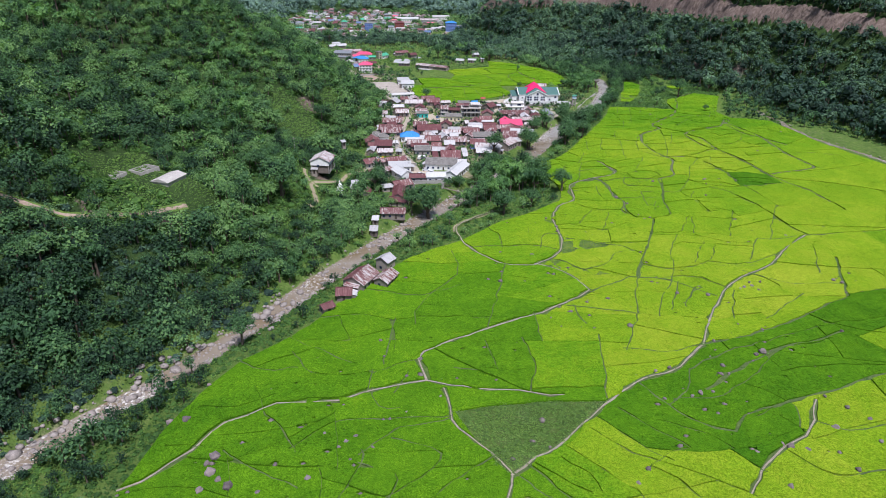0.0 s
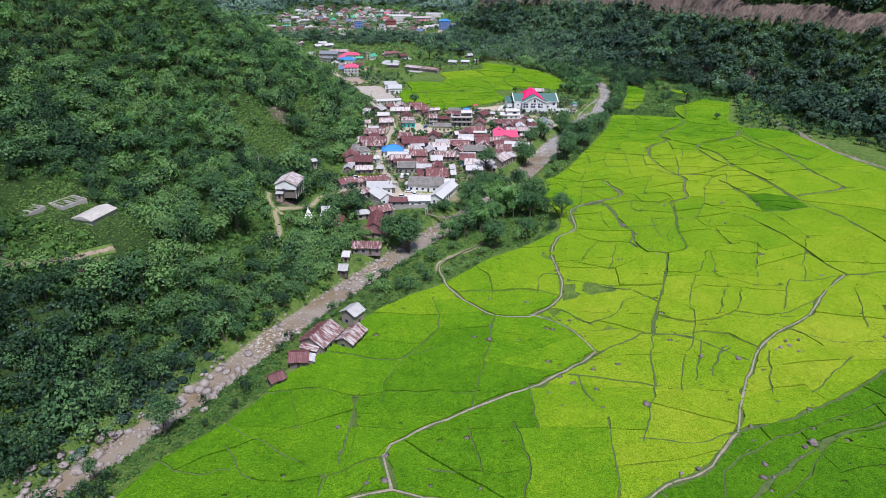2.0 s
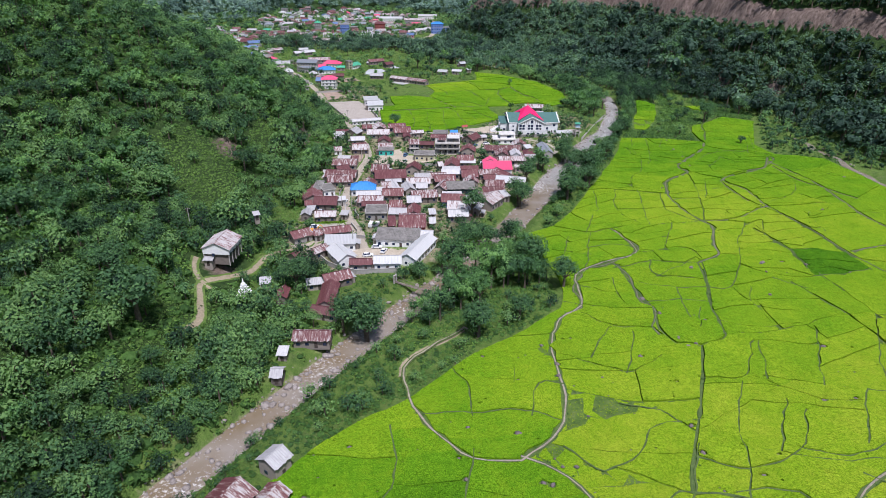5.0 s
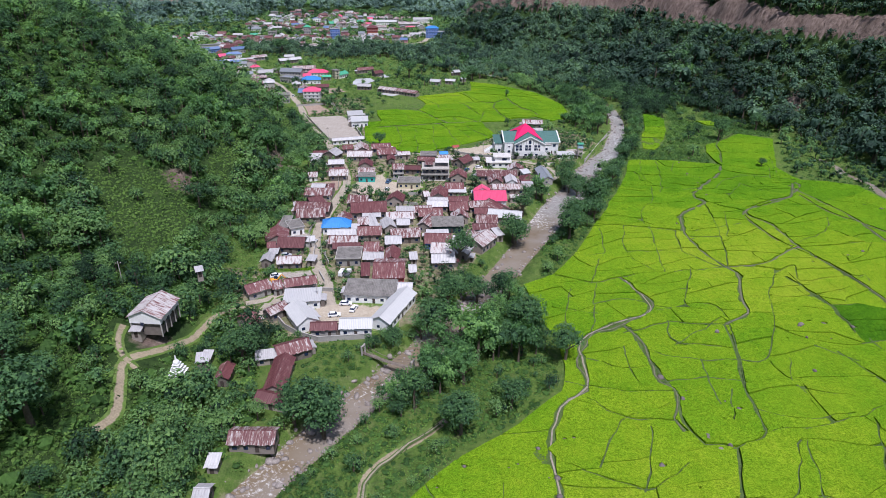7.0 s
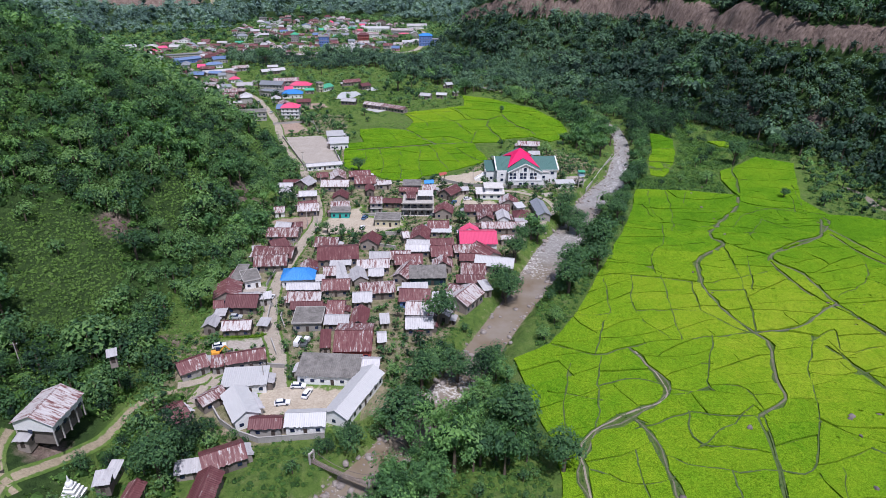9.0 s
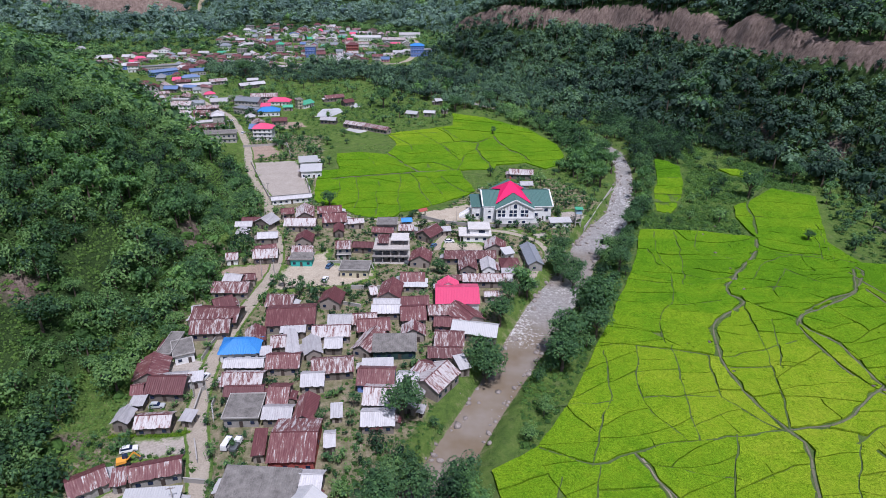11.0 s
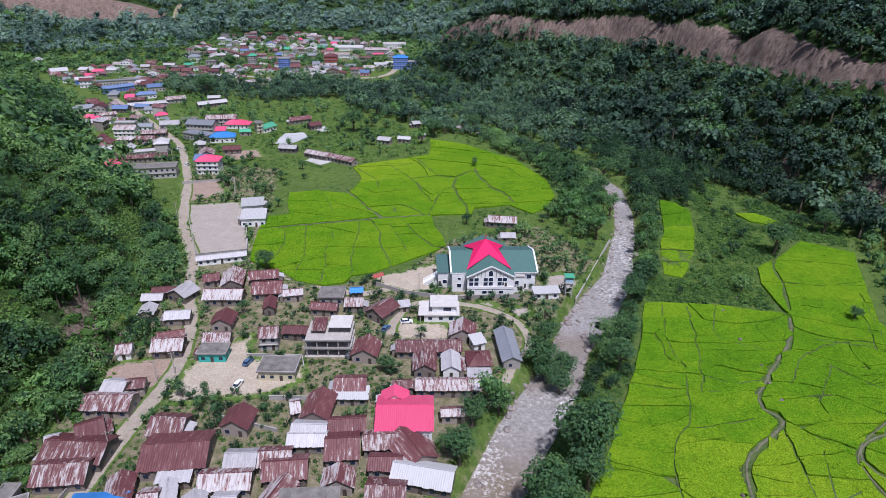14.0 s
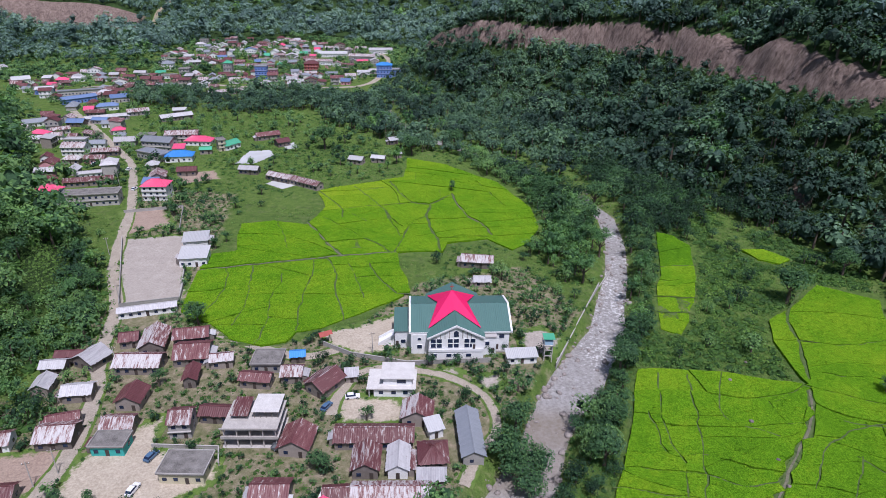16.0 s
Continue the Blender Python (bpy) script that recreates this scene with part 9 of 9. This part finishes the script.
def water_tower(x, y):
    c = thing("water_tower", pose(x, y, gz(x, y)), "slender concrete water tower with a pale blue tank", "tower")
    for sx in (-1.2, 1.2):
        for sy in (-1.2, 1.2):
            put("leg", shared_box("leg", 0.3, 0.3, 6.2, M_CONC), c, sx, sy, -0.4)
    for zz in (1.8, 3.9):
        part("brace", box_bm((-1.3, -1.3, zz, 1.3, -1.05, zz + 0.25), (-1.3, 1.05, zz, 1.3, 1.3, zz + 0.25), (-1.3, -1.05, zz, -1.05, 1.05, zz + 0.25), (1.05, -1.05, zz, 1.3, 1.05, zz + 0.25)), M_CONC, c)
    part("platform", box_bm((-1.7, -1.7, 5.8, 1.7, 1.7, 6.05)), M_CONC, c)
    part("tank", box_bm((-1.3, -1.3, 6.05, 1.3, 1.3, 7.4)), M_TANK, c, "pale blue tank")
    part("roof", box_bm((-1.8, -1.8, 8.3, 1.8, 1.8, 8.42)), ROOF["n"], c, "pale green sheet roof")
    for sx in (-1.6, 1.6):
        for sy in (-1.6, 1.6):
            put("post", shared_box("post", 0.12, 0.12, 2.3, M_CONC), c, sx, sy, 6.05)


M_TANK = plain_mat("pale_blue_paint", (0.30, 0.45, 0.58), (0.38, 0.54, 0.66), 0.8, 0.6)


def footbridge(a, b):
    a, b = Vector((*a, 0)), Vector((*b, 0))
    d = b - a
    c = thing("footbridge", Matrix.Translation((a.x, a.y, 0.6)) @ Matrix.Rotation(math.atan2(d.y, d.x), 4, "Z"), "narrow plank suspension footbridge over the river", "bridge")
    n = 40
    pm = shared_box("plank", d.length / n * 0.85, 1.3, 0.06, M_TIMBER)
    for i in range(n):
        u = (i + 0.5) / n
        put("plank", pm, c, u * d.length, 0, -1.6 * u * (1 - u))
    for ex in (0.02, 0.98):
        for s in (-0.8, 0.8):
            put("pylon", shared_box("pylon", 0.45, 0.35, 5.0, M_CONC), c, ex * d.length, s, -2.2)
        part("crossbeam", box_bm((ex * d.length - 0.2, -0.7, 2.3, ex * d.length + 0.2, 0.7, 2.6)), M_CONC, c)
    for s in (-0.75, 0.75):
        bm = bmesh.new()
        pts = [(ex * d.length, 2.6 - 7.6 * ((ex - 0.02) / 0.96) * (1 - (ex - 0.02) / 0.96)) for ex in np.linspace(0.02, 0.98, 14)]
        prev = None
        for px, pz in pts:
            ring = [bm.verts.new((px, s + 0.05 * q, pz + 0.05 * w)) for q, w in ((-1, -1), (1, -1), (1, 1), (-1, 1))]
            if prev:
                for k in range(4):
                    bm.faces.new((prev[k], ring[k], ring[(k + 1) % 4], prev[(k + 1) % 4]))
            prev = ring
        part("cable", bm, M_TIMBER, c)


def tank(a, b, kind):
    """A concrete water basin on the hillside terrace; its front runs from a to b."""
    a, b = Vector((*a, 0)), Vector((*b, 0))
    d = b - a
    L, D = d.length, 7.0
    c = thing("water_tank", Matrix.Translation((a.x, a.y, gz((a.x + b.x) / 2, (a.y + b.y) / 2) - 0.2)) @ Matrix.Rotation(math.atan2(d.y, d.x), 4, "Z"),
              "pale concrete basin with open bays" if kind == "open" else "pale concrete tank with a low pitched slab roof", "water tank", "hillside tanks")
    FOOT.append((a.x + d.x / 2, a.y + d.y / 2, 3.4))
    part("basin", box_bm((0, 0, -3, L, 0.3, 1.5), (0, D - 0.3, -3, L, D, 1.5), (0, 0.3, -3, 0.3, D - 0.3, 1.5), (L - 0.3, 0.3, -3, L, D - 0.3, 1.5), (L * 0.5 - 0.12, 0.3, -3, L * 0.5 + 0.12, D - 0.3, 1.4)), M_CONC, c)
    if kind == "open":
        part("water", box_bm((0.3, 0.3, -2.4, L - 0.3, D - 0.3, -1.9)), M_GLASS, c, "dark still water")
        for i in range(1, 7):
            put("baffle", shared_box("baffle", 0.14, D - 0.7, 0.2, M_CONC), c, L * i / 7, D / 2, 1.0)
    else:
        part("roof", mesh_from("roof", [(-0.4, -0.4, 1.5), (L + 0.4, -0.4, 1.5), (L + 0.4, D / 2, 2.6), (-0.4, D / 2, 2.6), (L + 0.4, D + 0.4, 1.5), (-0.4, D + 0.4, 1.5), (-0.4, -0.4, 1.3), (L + 0.4, -0.4, 1.3), (L + 0.4, D + 0.4, 1.3), (-0.4, D + 0.4, 1.3)],
             [(0, 1, 2, 3), (3, 2, 4, 5), (6, 7, 1, 0), (8, 9, 5, 4), (1, 7, 8, 4, 2), (6, 0, 3, 5, 9)], [M_CONC]), None, c, "pale concrete slab roof")


def gateway(x, y):
    c = thing("gateway", pose(x, y, gz(x, y), 0, 0, 30), "small yellow gateway with a red roof by the lane", "gate")
    for sx in (-1.4, 1.4):
        put("pillar", shared_box("pillar", 0.5, 0.5, 3.2, WALL["y"]), c, sx, 0, -0.1)
    part("lintel", box_bm((-1.9, -0.35, 3.0, 1.9, 0.35, 3.4)), WALL["y"], c)
    part("roof", mesh_from("roof", *join(sheets((-2.2, -1.0, 3.4), (2.2, -1.0, 3.4), (2.2, 0, 4.4), (-2.2, 0, 4.4)), sheets((2.2, 1.0, 3.4), (-2.2, 1.0, 3.4), (-2.2, 0, 4.4), (2.2, 0, 4.4))), [WALL["r"]]), None, c)


def hedge(pts):
    r = np.random.default_rng(41)
    c = smooth_line(pts, 0.6)
    P = np.concatenate([c + r.normal(size=c.shape) * 0.35 for _ in range(3)])
    T = np.stack([P[:, 0], P[:, 1], ground_only(P[:, 0], P[:, 1]) + 0.25, 0.7 + 0.2 * r.random(len(P)), 1.0 + 0 * P[:, 0]], 1)
    V, F, t, soft = crowns(T, TPS[40], lambda q: r.random(len(q)))
    tagged(new("hedge", fast_mesh("hedge", V, F, M_HEDGE, {"tint": t}, soft)), "clipped bright lime-green hedge along a yard", "hedge")


def utility_pole(x, y):
    c = thing("utility_pole", pose(x, y, gz(x, y), 0, 0, 15), "thin grey power pole with a crossarm", "pole", "power poles")
    bm = bmesh.new()
    bmesh.ops.create_cone(bm, cap_ends=True, segments=8, radius1=0.16, radius2=0.1, depth=8.4, matrix=Matrix.Translation((0, 0, 3.8)))
    part("post", bm, M_CONC, c)
    part("crossarm", box_bm((-0.9, -0.07, 7.3, 0.9, 0.07, 7.45)), M_TIMBER, c)
    for sx in (-0.75, 0, 0.75):
        put("insulator", shared_box("insulator", 0.12, 0.12, 0.22, WALL["w"]), c, sx, 0, 7.45)


brng = np.random.default_rng(61)
BOULDERS = []
for k in range(6):
    bm = bmesh.new()
    bmesh.ops.create_icosphere(bm, subdivisions=2, radius=1)
    for v in bm.verts:
        f = 0.85 + 0.4 * noise.noise(v.co * 1.3 + Vector((9 * k, 3, 1))) + 0.12 * noise.noise(v.co * 4 + Vector((k, 0, 0)))
        v.co = Vector((v.co.x * f, v.co.y * f * 0.85, v.co.z * f * 0.7))
    me = bpy.data.meshes.new("boulder")
    bm.to_mesh(me)
    bm.free()
    me.materials.append(M_ROCK)
    BOULDERS.append(me)


def boulder(x, y, r):
    ob = new("boulder", BOULDERS[int(brng.integers(0, 6))])
    ob.matrix_world = pose(x, y, gz(x, y) + 0.75 + 0.25 * r, 0, 0, 360 * brng.random()) @ Matrix.Diagonal((r, r * (0.8 + 0.4 * brng.random()), r, 1))
    tagged(ob, "rounded grey-brown field boulder standing in the rice", "boulder", "field boulders")


boundary_wall([(-30.2, 320.4), (-26.7, 315.5), (-21.4, 311.4), (-15.0, 308.7), (1.1, 310.7)], 1.8, WALL["o"], 'grey masonry boundary wall')
boundary_wall([(-72.1, 580.7), (-57.5, 547.5), (-46.8, 523.2), (-27.3, 528.7), (-30.8, 542.5)], 1.8, WALL["o"], 'grey masonry boundary wall')
boundary_wall([(-27.3, 528.7), (-34.8, 554.0), (-42.9, 576.6)], 1.8, WALL["o"], 'grey masonry boundary wall')
boundary_wall([(-85.7, 611.7), (-76.4, 614.5), (-60.0, 619.5)], 1.5, WALL["o"], 'grey masonry boundary wall')
boundary_wall([(-60.0, 619.5), (-50.3, 588.7)], 1.5, WALL["o"], 'grey masonry boundary wall')
boundary_wall([(29.2, 501.4), (39.0, 495.5), (57.3, 490.9), (71.3, 492.3), (83.3, 492.9)], 1.6, WALL["o"], 'grey masonry boundary wall')
boundary_wall([(137.7, 561.6), (129.3, 546.7), (114.5, 515.5), (104.1, 493.8)], 2.2, M_CONC, 'concrete retaining wall along the church riverbank')
boundary_wall([(33.2, 474.8), (35.1, 483.4), (37.2, 489.0)], 1.5, WALL["o"], 'grey masonry boundary wall')
boundary_wall([(-27.0, 364.5), (-28.1, 373.1), (-27.4, 374.2)], 1.4, WALL["o"], 'grey masonry boundary wall')
boundary_wall([(-22.8, 353.0), (-19.6, 345.9)], 1.4, WALL["o"], 'grey masonry boundary wall')
boundary_wall([(-20.5, 360.6), (-23.0, 366.6), (-23.1, 369.8)], 1.3, WALL["o"], 'grey masonry boundary wall')
boundary_wall([(-33.2, 387.6), (-33.0, 395.7), (-32.1, 403.1)], 1.3, WALL["o"], 'grey masonry boundary wall')
boundary_wall([(-20.7, 339.9), (-15.4, 339.3)], 1.5, WALL["o"], 'grey masonry boundary wall')
boundary_wall([(-4.9, 425.3), (11.3, 420.2)], 1.2, WALL["o"], 'grey masonry boundary wall')
boundary_wall([(5.9, 433.4), (24.1, 433.2)], 1.5, WALL["o"], 'grey masonry boundary wall')
boundary_wall([(-6.3, 454.1), (11.1, 453.6), (12.9, 447.8)], 1.2, WALL["o"], 'grey masonry boundary wall')
car(-38.0, 349.7, 20, "white")
car(-37.9, 366.3, 5, "silver")
car(-29.4, 379.0, 75, "white")
car(-12.5, 323.3, 10, "white")
car(-9.7, 330.6, 0, "white")
car(-6.6, 327.3, 75, "white")
car(-4.8, 450.5, 70, "blue")
car(-4.6, 439.5, 80, "white")
car(-95.0, 644.1, 85, "white")
car(-112.8, 676.8, 85, "white")
car(-137.1, 686.5, 60, "white")
car(42.5, 474.8, 10, "white")
car(35.8, 470.3, 65, "blue")
van(-14.2, 351.8, 82, 'van')
van(-11.8, 351.8, 82, 'pickup')
van(27.2, 453.4, -15, 'pickup')
van(40.5, 437.2, 80, 'van')
excavator(-37.3, 345.4, 25)
water_tower(101.3, 495.5)
footbridge((-0.8, 302.5), (14.9, 294.5))
tank((-124.9, 222.3), (-122.5, 231.6), 'open')
tank((-117.2, 231.7), (-113.3, 239.6), 'open')
tank((-103.0, 222.0), (-100.2, 232.3), 'roofed')
gateway(30.1, 502.7)
hedge([(-44.9, 354.2), (-37.5, 355.4), (-29.6, 355.5)])
hedge([(-29.1, 355.5), (-26.2, 356.3)])
utility_pole(-19.2, 331.1)
utility_pole(-29.5, 371.0)
utility_pole(-24.6, 368.7)
utility_pole(-27.9, 411.0)
utility_pole(-28.6, 440.5)
utility_pole(-25.1, 444.8)
utility_pole(-30.9, 487.6)
utility_pole(-47.9, 526.2)
utility_pole(-70.7, 565.7)
utility_pole(-105.4, 649.5)
utility_pole(46.0, 496.9)
utility_pole(14.0, 464.7)
utility_pole(-78.9, 322.3)
boulder(-53.5, 113.1, 1.60)
boulder(-47.7, 104.1, 1.50)
boulder(-52.9, 108.3, 1.50)
boulder(-53.7, 103.1, 1.10)
boulder(-50.5, 106.1, 1.00)
boulder(-54.7, 110.9, 1.00)
boulder(-65.0, 126.0, 1.40)
boulder(-69.0, 125.1, 1.10)
boulder(-30.2, 106.9, 0.90)
boulder(-28.9, 121.4, 0.80)
boulder(-23.3, 118.9, 0.70)
boulder(-21.1, 120.9, 0.70)
boulder(-35.1, 114.9, 0.70)
boulder(-13.2, 127.3, 0.60)
boulder(-9.0, 130.0, 0.50)
boulder(48.5, 110.7, 0.90)
boulder(45.0, 106.3, 0.80)
boulder(97.2, 159.2, 1.40)
boulder(94.6, 157.9, 0.90)
boulder(128.1, 171.4, 0.80)
boulder(71.0, 139.1, 1.00)
boulder(68.3, 137.8, 0.70)
boulder(74.7, 139.8, 0.70)
boulder(100.9, 126.0, 1.10)
boulder(85.7, 118.7, 1.10)
boulder(89.4, 117.7, 0.90)
boulder(84.1, 119.6, 0.80)
boulder(111.6, 129.4, 0.80)
boulder(79.4, 106.0, 1.00)
boulder(98.0, 111.4, 0.80)
boulder(-0.2, 136.6, 0.50)
boulder(-17.1, 154.6, 0.50)
boulder(-9.8, 145.2, 0.70)
boulder(109.3, 121.0, 0.70)
boulder(76.5, 116.6, 0.80)
boulder(104.7, 138.4, 0.70)
boulder(108.2, 133.8, 0.80)
boulder(82.5, 148.2, 0.50)
boulder(-46.4, 138.2, 0.60)
boulder(-64.1, 140.3, 0.70)
boulder(66.2, 150.6, 0.80)
boulder(61.7, 149.1, 0.60)
boulder(137.3, 227.5, 0.50)
boulder(112.1, 201.0, 0.70)
boulder(107.1, 198.8, 0.60)
boulder(116.6, 204.2, 0.60)
boulder(137.8, 318.0, 0.90)
boulder(137.0, 311.8, 0.60)
boulder(-40.6, 102.6, 0.70)
boulder(-16.5, 117.0, 0.50)
boulder(-24.7, 116.9, 0.60)
boulder(-21.4, 112.8, 0.50)
boulder(88.0, 281.9, 0.80)
boulder(89.5, 267.7, 0.80)
boulder(93.7, 264.5, 0.80)
boulder(146.6, 204.0, 0.90)
boulder(144.7, 206.1, 0.80)
boulder(138.8, 319.0, 1.10)
boulder(130.3, 294.7, 0.80)
boulder(109.9, 314.6, 0.90)
boulder(151.2, 434.2, 0.90)
boulder(149.0, 418.4, 0.70)
boulder(151.6, 442.3, 0.80)
boulder(153.1, 451.0, 0.80)
boulder(89.2, 267.0, 0.80)
boulder(90.9, 263.3, 0.70)
boulder(108.8, 199.6, 1.00)
boulder(112.1, 200.6, 0.90)
boulder(113.2, 197.8, 0.80)
boulder(112.4, 203.6, 0.70)
boulder(154.5, 484.0, 0.70)
boulder(152.8, 465.6, 0.80)
boulder(163.3, 493.3, 0.60)
boulder(138.3, 492.9, 0.50)
